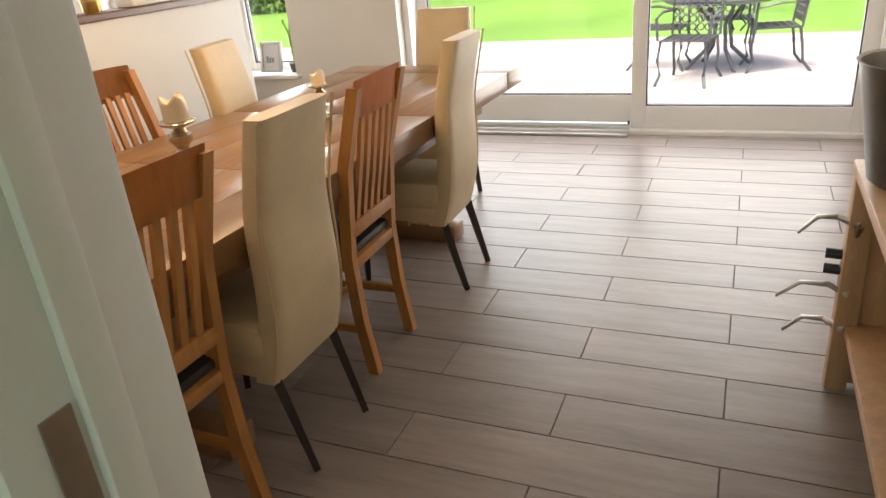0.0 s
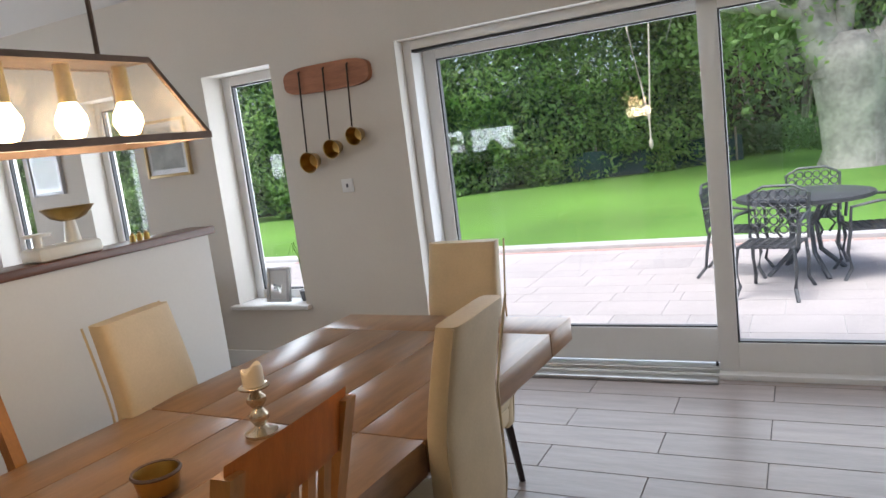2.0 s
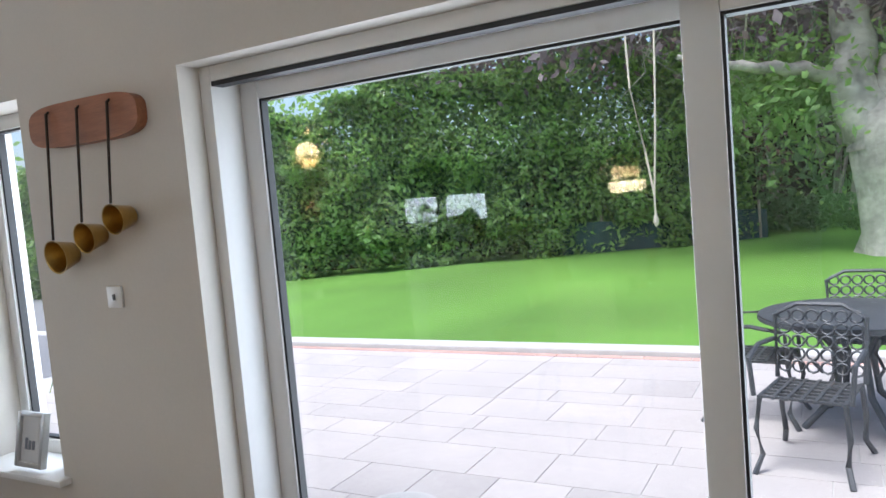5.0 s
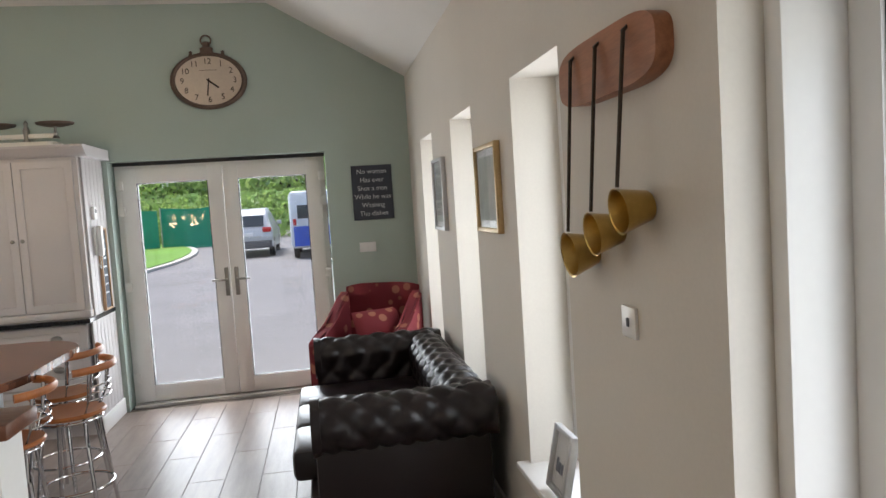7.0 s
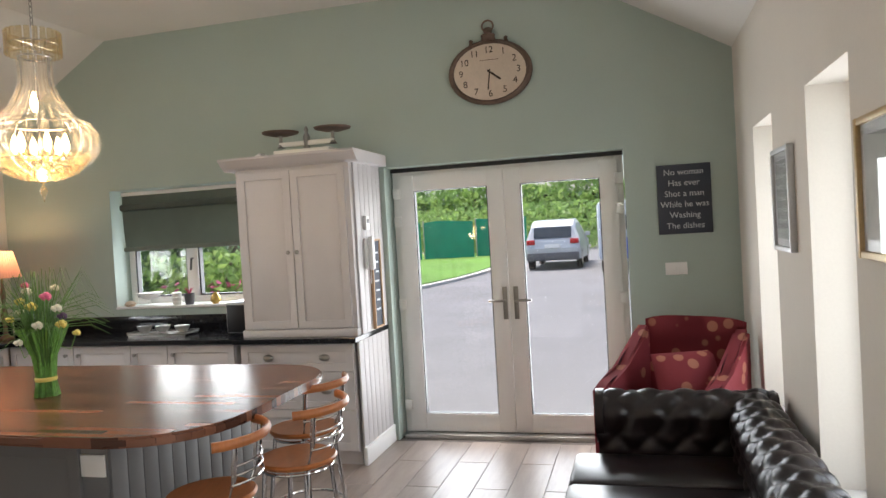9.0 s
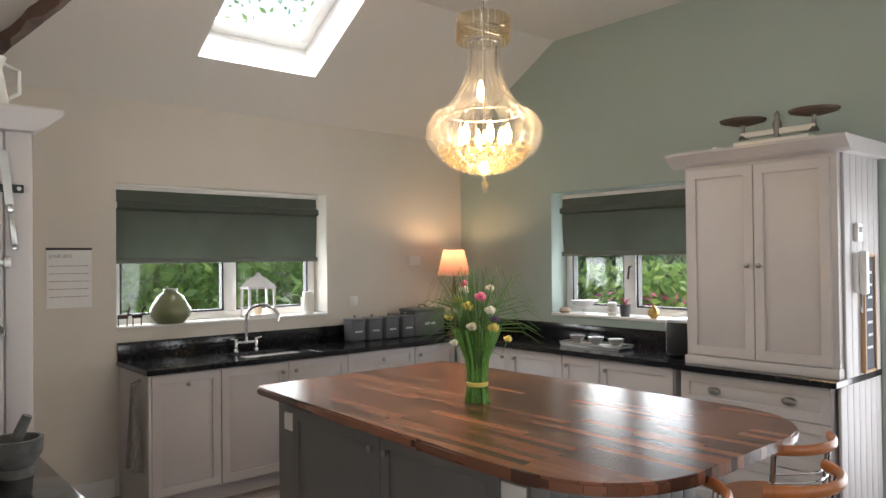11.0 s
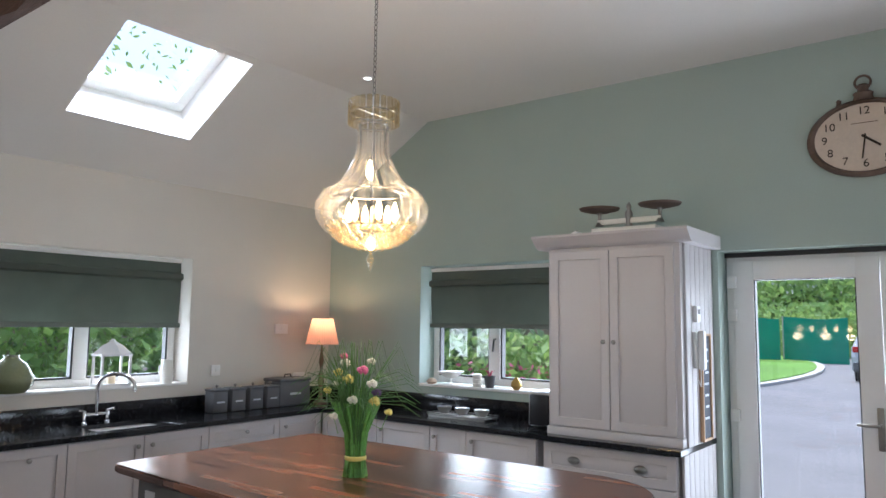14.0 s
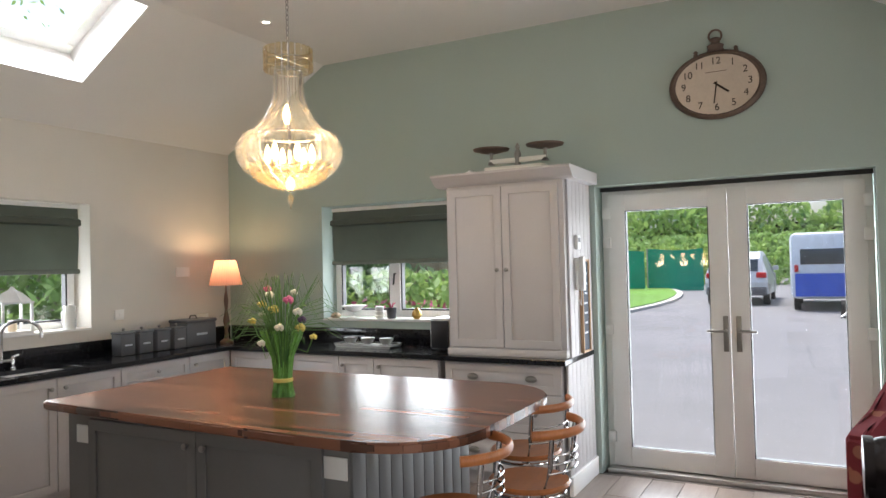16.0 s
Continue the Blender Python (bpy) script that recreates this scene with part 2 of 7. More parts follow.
    "bulb": glow("warm_bulb", (1.0, 0.66, 0.32), 7.0), "cbulb": glow("candle_bulb", (1.0, 0.68, 0.33), 9.0), "spot": glow("spot_lens", (1.0, 0.93, 0.82), 4.0),
}


def fabric_red():
    m = mat("red_damask", (0.30, 0.035, 0.04), 0.85, var=0.2, scale=20)
    nt = m.node_tree
    b = nt.nodes["Principled BSDF"]
    v, r, x, tc = (nt.nodes.new("ShaderNode" + k) for k in ("TexVoronoi", "ValToRGB", "MixRGB", "TexCoord"))
    v.inputs["Scale"].default_value = 9
    r.color_ramp.elements[0].position, r.color_ramp.elements[1].position = 0.28, 0.34
    r.color_ramp.elements[0].color, r.color_ramp.elements[1].color = (1, 1, 1, 1), (0, 0, 0, 1)
    x.inputs[1].default_value, x.inputs[2].default_value = (0.19, 0.02, 0.028, 1), (0.36, 0.14, 0.09, 1)
    nt.links.new(tc.outputs["Object"], v.inputs[0])
    nt.links.new(v.outputs[0], r.inputs[0])
    nt.links.new(r.outputs[0], x.inputs[0])
    nt.links.new(x.outputs[0], b.inputs["Base Color"])
    return m


def strip_wood():
    """Block of glued hardwood strips, each its own tone."""
    m = mat("iroko_strips", (0.2, 0.07, 0.03), 0.27, var=0.2)
    nt = m.node_tree
    b = nt.nodes["Principled BSDF"]
    tc, mp, br, n, mul = (nt.nodes.new("ShaderNode" + k) for k in ("TexCoord", "Mapping", "TexBrick", "TexNoise", "MixRGB"))
    mp.inputs["Rotation"].default_value = (0, 0, radians(90))
    nt.links.new(tc.outputs["Object"], mp.inputs[0])
    nt.links.new(mp.outputs[0], br.inputs[0])
    br.inputs["Color1"].default_value, br.inputs["Color2"].default_value = (0.30, 0.12, 0.065, 1), (0.05, 0.02, 0.013, 1)
    br.inputs["Mortar"].default_value = (0.07, 0.025, 0.015, 1)
    br.inputs["Scale"].default_value, br.inputs["Mortar Size"].default_value = 1.0, 0.0006
    br.inputs["Brick Width"].default_value, br.inputs["Row Height"].default_value = 0.55, 0.042
    n.inputs["Scale"].default_value = 6
    mul.blend_type = "MULTIPLY"
    mul.inputs[0].default_value = 0.3
    nt.links.new(mp.outputs[0], n.inputs[0])
    nt.links.new(br.outputs[0], mul.inputs[1])
    nt.links.new(n.outputs[0], mul.inputs[2])
    nt.links.new(mul.outputs[0], b.inputs["Base Color"])
    return m


M["bead"] = pane_glass("bead_crystal", (0.92, 0.85, 0.70), 0.06, 0.05)
M["damask"], M["strips"] = fabric_red(), strip_wood()


# ---- building helpers ----
def bx(bm, x0, y0, z0, x1, y1, z1, bev=0.0, m=None):
    r = bmesh.ops.create_cube(bm, size=1.0)
    vs = r["verts"]
    for v in vs:
        v.co = Vector(((x0 + x1) / 2 + v.co.x * (x1 - x0), (y0 + y1) / 2 + v.co.y * (y1 - y0), (z0 + z1) / 2 + v.co.z * (z1 - z0)))
    if bev:
        es = list({e for v in vs for e in v.link_edges})
        out = bmesh.ops.bevel(bm, geom=es, offset=bev, segments=2, affect="EDGES", profile=0.5)
        vs = list({v for f in out["faces"] for v in f.verts} | {v for v in vs if v.is_valid})
    if m is not None:
        bmesh.ops.transform(bm, matrix=m, verts=vs)
    return bm


def B(*a, **k):
    return bx(bmesh.new(), *a, **k)


def cyl(bm, p0, p1, r0, r1=None, seg=14):
    p0, p1 = Vector(p0), Vector(p1)
    d = p1 - p0
    q = d.to_track_quat("Z", "Y").to_matrix().to_4x4()
    bmesh.ops.create_cone(bm, cap_ends=True, segments=seg, radius1=r0, radius2=r0 if r1 is None else r1, depth=d.length, matrix=Matrix.Translation((p0 + p1) / 2) @ q)
    return bm


def C(*a, **k):
    return cyl(bmesh.new(), *a, **k)


def lathe(bm, prof, seg=24, at=(0, 0, 0), sx=1.0, sy=1.0, m=None, ring_only=False):
    """Rings of (radius, height) joined into a turned shape."""
    rings = []
    for r, z in prof:
        ring = []
        for i in range(seg):
            a = 2 * math.pi * i / seg
            p = Vector((at[0] + r * math.cos(a) * sx, at[1] + r * math.sin(a) * sy, at[2] + z))
            ring.append(bm.verts.new(m @ p if m is not None else p))
        rings.append(ring)
    for a, b in zip(rings, rings[1:] + (rings[:1] if ring_only else [])):
        for i in range(seg):
            bm.faces.new((a[i], a[(i + 1) % seg], b[(i + 1) % seg], b[i]))
    if not ring_only:
        bm.faces.new(rings[0][::-1])
        bm.faces.new(rings[-1])
    return bm


def Lz(*a, **k):
    return lathe(bmesh.new(), *a, **k)


def tube(bm, pts, r, seg=8, r1=None):
    """A bent rod through the points."""
    pts = [Vector(p) for p in pts]
    rings = []
    for i, p in enumerate(pts):
        d = (pts[min(i + 1, len(pts) - 1)] - pts[max(i - 1, 0)]).normalized()
        q = d.to_track_quat("Z", "Y")
        rr = r if r1 is None else r + (r1 - r) * i / (len(pts) - 1)
        rings.append([bm.verts.new(p + q @ Vector((rr * math.cos(2 * math.pi * k / seg), rr * math.sin(2 * math.pi * k / seg), 0))) for k in range(seg)])
    for a, b in zip(rings, rings[1:]):
        # pick the twist that keeps the skin short
        s = min(range(seg), key=lambda k: (a[0].co - b[k].co).length)
        for i in range(seg):
            try:
                bm.faces.new((a[i], a[(i + 1) % seg], b[(i + 1 + s) % seg], b[(i + s) % seg]))
            except ValueError:
                pass
        b[:] = b[s:] + b[:s]
    bm.faces.new(rings[0][::-1])
    bm.faces.new(rings[-1])
    return bm


def T(*a, **k):
    return tube(bmesh.new(), *a, **k)


def prism(bm, outline, axis, a0, a1):
    """A closed outline in the plane across the axis, drawn out from a0 to a1."""
    def put(u, v, w):
        return {"x": (w, u, v), "y": (u, w, v), "z": (u, v, w)}[axis]
    lo = [bm.verts.new(put(u, v, a0)) for u, v in outline]
    hi = [bm.verts.new(put(u, v, a1)) for u, v in outline]
    n = len(outline)
    fs = [bm.faces.new(lo[::-1]), bm.faces.new(hi)]
    fs += [bm.faces.new((lo[i], lo[(i + 1) % n], hi[(i + 1) % n], hi[i])) for i in range(n)]
    return bm


def P(*a):
    return prism(bmesh.new(), *a)


def surf(bm, f, nu, nv, wrap=False):
    """A sheet f(u, v) with u, v from 0 to 1."""
    g = [[bm.verts.new(f(i / nu, j / nv)) for j in range(nv + (0 if wrap else 1))] for i in range(nu + 1)]
    k = nv if wrap else nv
    for i in range(nu):
        for j in range(k):
            j2 = (j + 1) % nv if wrap else j + 1
            bm.faces.new((g[i][j], g[i + 1][j], g[i + 1][j2], g[i][j2]))
    return bm


def mesh_of(name, bm, material, smooth=False):
    bmesh.ops.recalc_face_normals(bm, faces=bm.faces)
    me = bpy.data.meshes.new(name)
    bm.to_mesh(me)
    bm.free()
    me.materials.append(M[material] if isinstance(material, str) else material)
    if smooth:
        for p in me.polygons:
            p.use_smooth = True
        me.set_sharp_from_angle(angle=radians(42))
    return me


def part(name, bm, material, parent, label="", smooth=True):
    ob = new(name, mesh_of(name, bm, material, smooth))
    ob.parent = parent
    if label:
        ob["label"] = label
    return ob


def thing(name, at, label, category, group="", rz=0.0):
    ob = new(name)
    ob.empty_display_size = 0.1
    ob.matrix_basis = pose(*at, 0, 0, rz)
    return tagged(ob, label, category, group)


def structure(name, bm, material, label, smooth=False):
    return tagged(new(name, mesh_of(name, bm, material, smooth)), label, "structure", kind="structure")


def setting(name, label):
    return tagged(new(name), label, "structure", kind="structure")


def single(name, bm, material, label, category, group="", at=(0, 0, 0), rz=0.0, smooth=True):
    ob = tagged(new(name, mesh_of(name, bm, material, smooth)), label, category, group)
    ob.matrix_basis = pose(*at, 0, 0, rz)
    return ob


def text_part(name, words, size, m, material, parent, align="CENTER"):
    cu = bpy.data.curves.new(name, "FONT")
    cu.body, cu.size, cu.extrude = words, size, 0.0008
    cu.align_x, cu.align_y = align, "CENTER"
    cu.materials.append(M[material])
    ob = new(name, cu)
    ob.parent = parent
    ob.matrix_basis = m
    return ob


def wall_cells(bm, axis, a0, a1, u0, u1, z0, z1, holes):
    """A wall of thickness a0..a1 with openings (u from, u to, z from, z to)."""
    us = sorted({u0, u1, *[h[0] for h in holes], *[h[1] for h in holes]})
    for ua, ub in zip(us, us[1:]):
        cuts = sorted((h[2], h[3]) for h in holes if h[0] <= ua + 1e-6 and h[1] >= ub - 1e-6)
        z = z0
        for ha, hb in cuts + [(z1, z1)]:
            if ha > z + 1e-6:
                if axis == "y":
                    bx(bm, ua, a0, z, ub, a1, ha)
                else:
                    bx(bm, a0, ua, z, a1, ub, ha)
            z = hb
    bmesh.ops.remove_doubles(bm, verts=bm.verts, dist=0.0005)
    return bm


# ---- large structure ----
XW, XE, YN, YS = -8.09, 0.30, 5.715, -0.49
structure("floor", B(XW - 0.3, -2.0, -0.14, XE + 0.3, YN + 0.3, -0.006), "grout", "dark grout bed under wood-look floor tiles")
NWIN = ((-7.36, -6.775), (-6.04, -5.43), (-4.64, -4.03))
structure("wall_north", wall_cells(bmesh.new(), "y", YN, YN + 0.33, XW - 0.35, XE + 0.3, 0, 2.78,
          [(a, b, 0.47, 2.107) for a, b in NWIN] + [(-3.075, 0.16, 0, 2.093)]), "wall", "cream painted wall with tall windows and sliding door")
bm = wall_cells(bmesh.new(), "x", XW - 0.35, XW, YS, YN, 0, 2.70, [(3.175, 4.97, 0, 2.12), (0.645, 2.1, 1.10, 2.12)])
prism(bm, [(YS, 2.70), (YN, 2.70), (YN, 2.74), (4.57, 3.40), (0.70, 3.41)], "x", XW - 0.35, XW)
structure("wall_west", bm, "green", "sage green painted gable wall")
structure("wall_south", wall_cells(bmesh.new(), "y", YS - 0.33, YS, XW - 0.35, -3.3, 0, 2.78, [(-6.577, -4.92, 1.13, 2.12)]), "wall", "cream painted kitchen wall with window")
structure("wall_east", B(XE, -2.0, 0, XE + 0.3, YN, 3.6), "wall", "plain cream wall beside sliding door")
structure("wall_hall", wall_cells(bmesh.new(), "y", 1.0, 1.15, -3.3, XE, 0, 2.5, [(-1.165, -0.18, 0, 2.06)]), "wall", "cream dining room wall with doorway")
bm = bx(bmesh.new(), -3.3, -0.82, 0, -3.15, 1.0, 2.7)
bx(bm, -2.2, -2.0, 0, -2.05, 1.0, 2.5)
structure("wall_back", bm, "wall", "plain cream walls closing the hall")
structure("ceiling_hall", B(-3.3, -2.15, 2.5, XE + 0.3, 1.0, 2.6), "ceil", "plain white hall ceiling")
# vaulted ceiling with a roof window shaft
SK = (-6.22, -5.32, -0.06, 0.65)
zs = lambda y: 2.70 + (y - YS) * 0.597
bm = bmesh.new()


def slab(bm, x0, x1, ya, za, yb, zb, th=0.28):
    n = Vector((0, -(zb - za), yb - ya)).normalized() * th
    c = [(x, y + dy, z + dz) for x in (x0, x1) for y, z, dy, dz in ((ya, za, 0, 0), (yb, zb, 0, 0), (yb, zb, n.y, n.z), (ya, za, n.y, n.z))]
    v = [bm.verts.new(p) for p in c]
    for q in ((0, 1, 2, 3), (4, 5, 6, 7), (0, 1, 5, 4), (1, 2, 6, 5), (2, 3, 7, 6), (3, 0, 4, 7)):
        bm.faces.new([v[i] for i in q])


X0, X1 = XW - 0.35, XE + 0.3
slab(bm, X0, SK[0], YS, zs(YS), 0.70, 3.41)
slab(bm, SK[1], X1, YS, zs(YS), 0.70, 3.41)
slab(bm, SK[0], SK[1], YS, zs(YS), SK[2], zs(SK[2]))
slab(bm, SK[0], SK[1], SK[3], zs(SK[3]), 0.70, 3.41)
slab(bm, X0, X1, 0.70, 3.41, 4.57, 3.40)
slab(bm, X0, X1, 4.57, 3.40, YN, 2.74)
structure("ceiling", bm, "ceil", "white vaulted plaster ceiling with roof window shaft")
structure("ceiling_low", P([(YS, 2.62), (2.07, 2.425), (3.7, 2.425), (3.7, 3.35), (0.8, 3.35), (YS, 2.68)], "x", -3.95, XE), "ceil", "low flat white dining ceiling")
# weathered beam along the edge of the low ceiling
bm = bmesh.new()
pts = []
for i in range(26):
    y = YS + 0.02 + i * (3.70 - YS) / 25
    zc = (2.62 + (y - YS) * (2.425 - 2.62) / 2.56) if y < 2.07 else 2.425
    pts.append((y, zc, 0.015 * math.sin(i * 1.9) + 0.01 * math.sin(i * 0.7)))
rows = []
for y, zc, w in pts:
    rows.append([bm.verts.new(p) for p in ((-4.01 + w, y, zc - 0.02 - w), (-3.955 + w * 0.7, y, zc - 0.04 + w * 0.6), (-3.94, y, zc + 0.06), (-4.01, y, zc + 0.06))])
for a, b in zip(rows, rows[1:]):
    for i in range(4):
        bm.faces.new((a[i], a[(i + 1) % 4], b[(i + 1) % 4], b[i]))
bm.faces.new(rows[0])
bm.faces.new(rows[-1][::-1])
tagged(structure("beam", bm, "beam", "rough dark timber beam along ceiling edge"), "rough dark timber beam along ceiling edge")
# half wall with cap
structure("half_wall", B(-3.435, 1.15, 0, -3.315, 4.22, 1.19), "white", "white half wall between dining and kitchen")
structure("trim", B(-3.455, 1.16, 1.19, -3.295, 4.25, 1.225, 0.006), "capwood", "polished mahogany cap on half wall", True)


def skirting(name, x0, y0, x1, y1):
    structure(name, bx(bmesh.new(), x0, y0, 0, x1, y1, 0.13, 0.004), "white", "white painted skirting board")


skirting("baseboard", -6.2, YN - 0.018, -3.08, YN - 0.001)
skirting("baseboard", XW + 0.001, 5.0, XW + 0.018, YN - 0.02)
skirting("baseboard", -3.314, 1.17, -3.298, 4.22)
skirting("baseboard", -3.28, 1.151, -1.235, 1.167)
skirting("baseboard", -4.9, YS + 0.001, -4.1, YS + 0.018)
# door lining the camera comes through
bm = bmesh.new()
for xa, xb in ((-1.165, -1.13), (-0.215, -0.18)):
    bx(bm, xa, 0.985, 0, xb, 1.165, 2.06, 0.003)
    bx(bm, xa + (0.034 if xa < -1 else -0.012), 1.06, 0, xb + (0.012 if xa < -1 else -0.034), 1.10, 2.03, 0.002)
bx(bm, -1.13, 0.985, 2.025, -0.215, 1.165, 2.06, 0.003)
for ya, yb in ((0.968, 0.985), (1.165, 1.182)):
    bx(bm, -1.23, ya, 0, -1.145, yb, 2.13, 0.004)
    bx(bm, -0.20, ya, 0, -0.115, yb, 2.13, 0.004)
    bx(bm, -1.145, ya, 2.045, -0.20, yb, 2.13, 0.004)
door = structure("door_1", bm, "white", "white painted door lining with strike plate", True)
part("strike_plate", bx(bmesh.new(), -1.129, 1.022, 0.93, -1.127, 1.053, 1.09, 0.0), "steel", door, "steel strike plate")


# ---- windows and doors ----
def frame_xz(bm, x0, x1, z0, z1, y0, y1, w, wb=None, bev=0.004):
    wb = wb or w
    bx(bm, x0, y0, z0, x0 + w, y1, z1, bev)
    bx(bm, x1 - w, y0, z0, x1, y1, z1, bev)
    bx(bm, x0 + w, y0 + 0.002, z0, x1 - w, y1 - 0.002, z0 + wb, bev)
    bx(bm, x0 + w, y0 + 0.002, z1 - w, x1 - w, y1 - 0.002, z1, bev)
    return bm


def turned(bm, deg, at):
    bmesh.ops.transform(bm, matrix=pose(*at, 0, 0, deg), verts=bm.verts)
    return bm


def pane(bm, parent, name="pane"):
    ob = part(name, bm, "glass", parent, smooth=False)
    ob.visible_shadow = False
    return ob


for i, (a, b) in enumerate(NWIN):
    w = setting("window_%d" % (i + 1), "tall narrow white window with deep reveal and sill")
    part("window_frame", frame_xz(bmesh.new(), a - 0.01, b + 0.01, 0.46, 2.117, YN + 0.20, YN + 0.27, 0.075), "upvc", w)
    part("gasket", frame_xz(bmesh.new(), a + 0.064, b - 0.064, 0.534, 2.043, YN + 0.215, YN + 0.25, 0.012, bev=0), "gasket", w)
    part("window_sill", B(a - 0.045, YN - 0.055, 0.445, b + 0.045, YN + 0.20, 0.475, 0.008), "white", w)
    pane(B(a + 0.066, YN + 0.23, 0.536, b - 0.066, YN + 0.234, 2.041), w)
d = setting("door_2", "large white sliding patio door with two panes")
bm = frame_xz(bmesh.new(), -3.075, 0.16, -0.02, 2.093, YN + 0.10, YN + 0.33, 0.055, 0.05)
part("door_frame", bm, "upvc", d)
# solid black strip painted as the shadow in the top track
bm = bx(bmesh.new(), -3.02, YN + 0.105, 2.02, 0.10, YN + 0.16, 2.037)
part("track_shadow_gap", bm, "gasket", d)
bm = bx(bmesh.new(), -3.02, YN + 0.02, 0.0, -1.38, YN + 0.10, 0.022, 0.003)
bx(bm, -3.02, YN + 0.12, 0.03, -1.38, YN + 0.15, 0.055, 0.003)
part("threshold_track", bm, "steel", d)
lf = part("sliding_leaf", frame_xz(bmesh.new(), -3.02, -1.29, 0.05, 2.06, YN + 0.245, YN + 0.30, 0.085, 0.20), "upvc", d)
pane(B(-2.935, YN + 0.27, 0.25, -1.375, YN + 0.276, 1.975), lf)
part("gasket", frame_xz(bmesh.new(), -2.937, -1.373, 0.248, 1.977, YN + 0.255, YN + 0.29, 0.012, bev=0), "gasket", lf)
lf = part("fixed_leaf", frame_xz(bmesh.new(), -1.38, 0.11, 0.01, 2.06, YN + 0.165, YN + 0.235, 0.10, 0.18), "upvc", d)
pane(B(-1.28, YN + 0.20, 0.19, 0.01, YN + 0.206, 1.96), lf)
part("gasket", frame_xz(bmesh.new(), -1.282, 0.012, 0.188, 1.962, YN + 0.175, YN + 0.225, 0.011, bev=0), "gasket", lf)
part("latch", B(-1.40, YN + 0.15, 0.06, -1.385, YN + 0.165, 0.085, 0.002), "black", lf)

d = setting("door_3", "white glazed french doors in green wall")
XD = XW - 0.16
bm = turned(frame_xz(bmesh.new(), 0, 1.775, 0.0, 2.09, 0, 0.07, 0.06, 0.03), 90, (XD, 3.185, 0))
part("door_frame", bm, "upvc", d)
# black bar over the frame stands in for the gap's shade
part("head_gap", B(XD - 0.02, 3.18, 2.088, XD + 0.02, 4.965, 2.118), "gasket", d)
for y0, hy in ((3.235, 4.045), (4.078, 4.13)):
    lf = part("door_leaf", turned(frame_xz(bmesh.new(), 0, 0.838, 0.035, 2.06, 0, 0.065, 0.125, 0.14), 90, (XD + 0.022, y0, 0)), "upvc", d)
    pane(B(XD - 0.015, y0 + 0.125, 0.172, XD - 0.009, y0 + 0.713, 1.937), lf)
    part("gasket", turned(frame_xz(bmesh.new(), 0, 0.594, 0.17, 1.94, 0, 0.05, 0.010, bev=0), 90, (XD + 0.014, y0 + 0.122, 0)), "gasket", lf)
    bm = bx(bmesh.new(), XD + 0.022, hy - 0.018, 0.91, XD + 0.034, hy + 0.018, 1.16, 0.004)
    cyl(bm, (XD + 0.03, hy, 1.055), (XD + 0.075, hy, 1.055), 0.011)
    s = -1 if hy < 4.1 else 1
    cyl(bm, (XD + 0.07, hy, 1.055), (XD + 0.07, hy + s * 0.12, 1.055), 0.010)
    part("door_handle", bm, "pewter", lf, "brushed steel lever handle")
    for z in (0.25, 1.05, 1.70, 1.92):
        hyy = 3.225 if s < 0 else 4.93
        part("hinge", B(XD + 0.02, hyy - 0.03, z - 0.04, XD + 0.045, hyy + 0.03, z + 0.04, 0.006), "upvc", lf)
part("threshold", B(XD - 0.18, 3.2, -0.02, XD + 0.1, 4.95, 0.03, 0.005), "steel", d)

w = setting("window_4", "white casement window over the sink")
part("window_frame", frame_xz(bmesh.new(), -6.56, -4.935, 1.135, 2.115, YS - 0.25, YS - 0.18, 0.06), "upvc", w)
part("mullion", B(-5.86, YS - 0.25, 1.19, -5.76, YS - 0.175, 2.06, 0.004), "upvc", w)
part("window_sill", B(-6.577, YS - 0.18, 1.12, -4.92, YS + 0.012, 1.138, 0.004), "white", w)
for a, b in ((-6.50, -5.86), (-5.76, -4.995)):
    part("gasket", frame_xz(bmesh.new(), a, b, 1.195, 2.055, YS - 0.235, YS - 0.185, 0.014, bev=0), "gasket", w)
    pane(B(a, YS - 0.215, 1.195, b, YS - 0.21, 2.055), w)
w = setting("window_5", "white casement window beside tall cabinet")
part("window_frame", turned(frame_xz(bmesh.new(), 0, 1.42, 1.115, 2.115, 0, 0.07, 0.06), 90, (XW - 0.18, 0.66, 0)), "upvc", w)
part("mullion", B(XW - 0.25, 1.25, 1.17, XW - 0.17, 1.36, 2.06, 0.004), "upvc", w)
part("window_sill", B(XW - 0.18, 0.645, 1.09, XW + 0.012, 2.1, 1.112, 0.004), "white", w)
for a, b in ((0.72, 1.25), (1.36, 2.02)):
    part("gasket", turned(frame_xz(bmesh.new(), 0, b - a, 1.175, 2.055, 0, 0.05, 0.014, bev=0), 90, (XW - 0.185, a, 0)), "gasket", w)
    pane(B(XW - 0.215, a, 1.175, XW - 0.21, b, 2.055), w)
part("casement_latch", T([(XW - 0.165, 1.32, 1.50), (XW - 0.14, 1.32, 1.50), (XW - 0.13, 1.315, 1.40)], 0.008), "black", w)
# roof window
n = Vector((0, -0.513, 0.858))
w = setting("window_6", "white framed roof window with clear glass")
bm = bmesh.new()
u = Vector((0, 0.858, 0.513))
org = Vector((SK[0], SK[2], zs(SK[2]))) + n * 0.27
R = Matrix(((1, 0, 0, org.x), (0, u.y, n.y, org.y), (0, u.z, n.z, org.z), (0, 0, 0, 1)))
Ls = (SK[3] - SK[2]) / 0.858
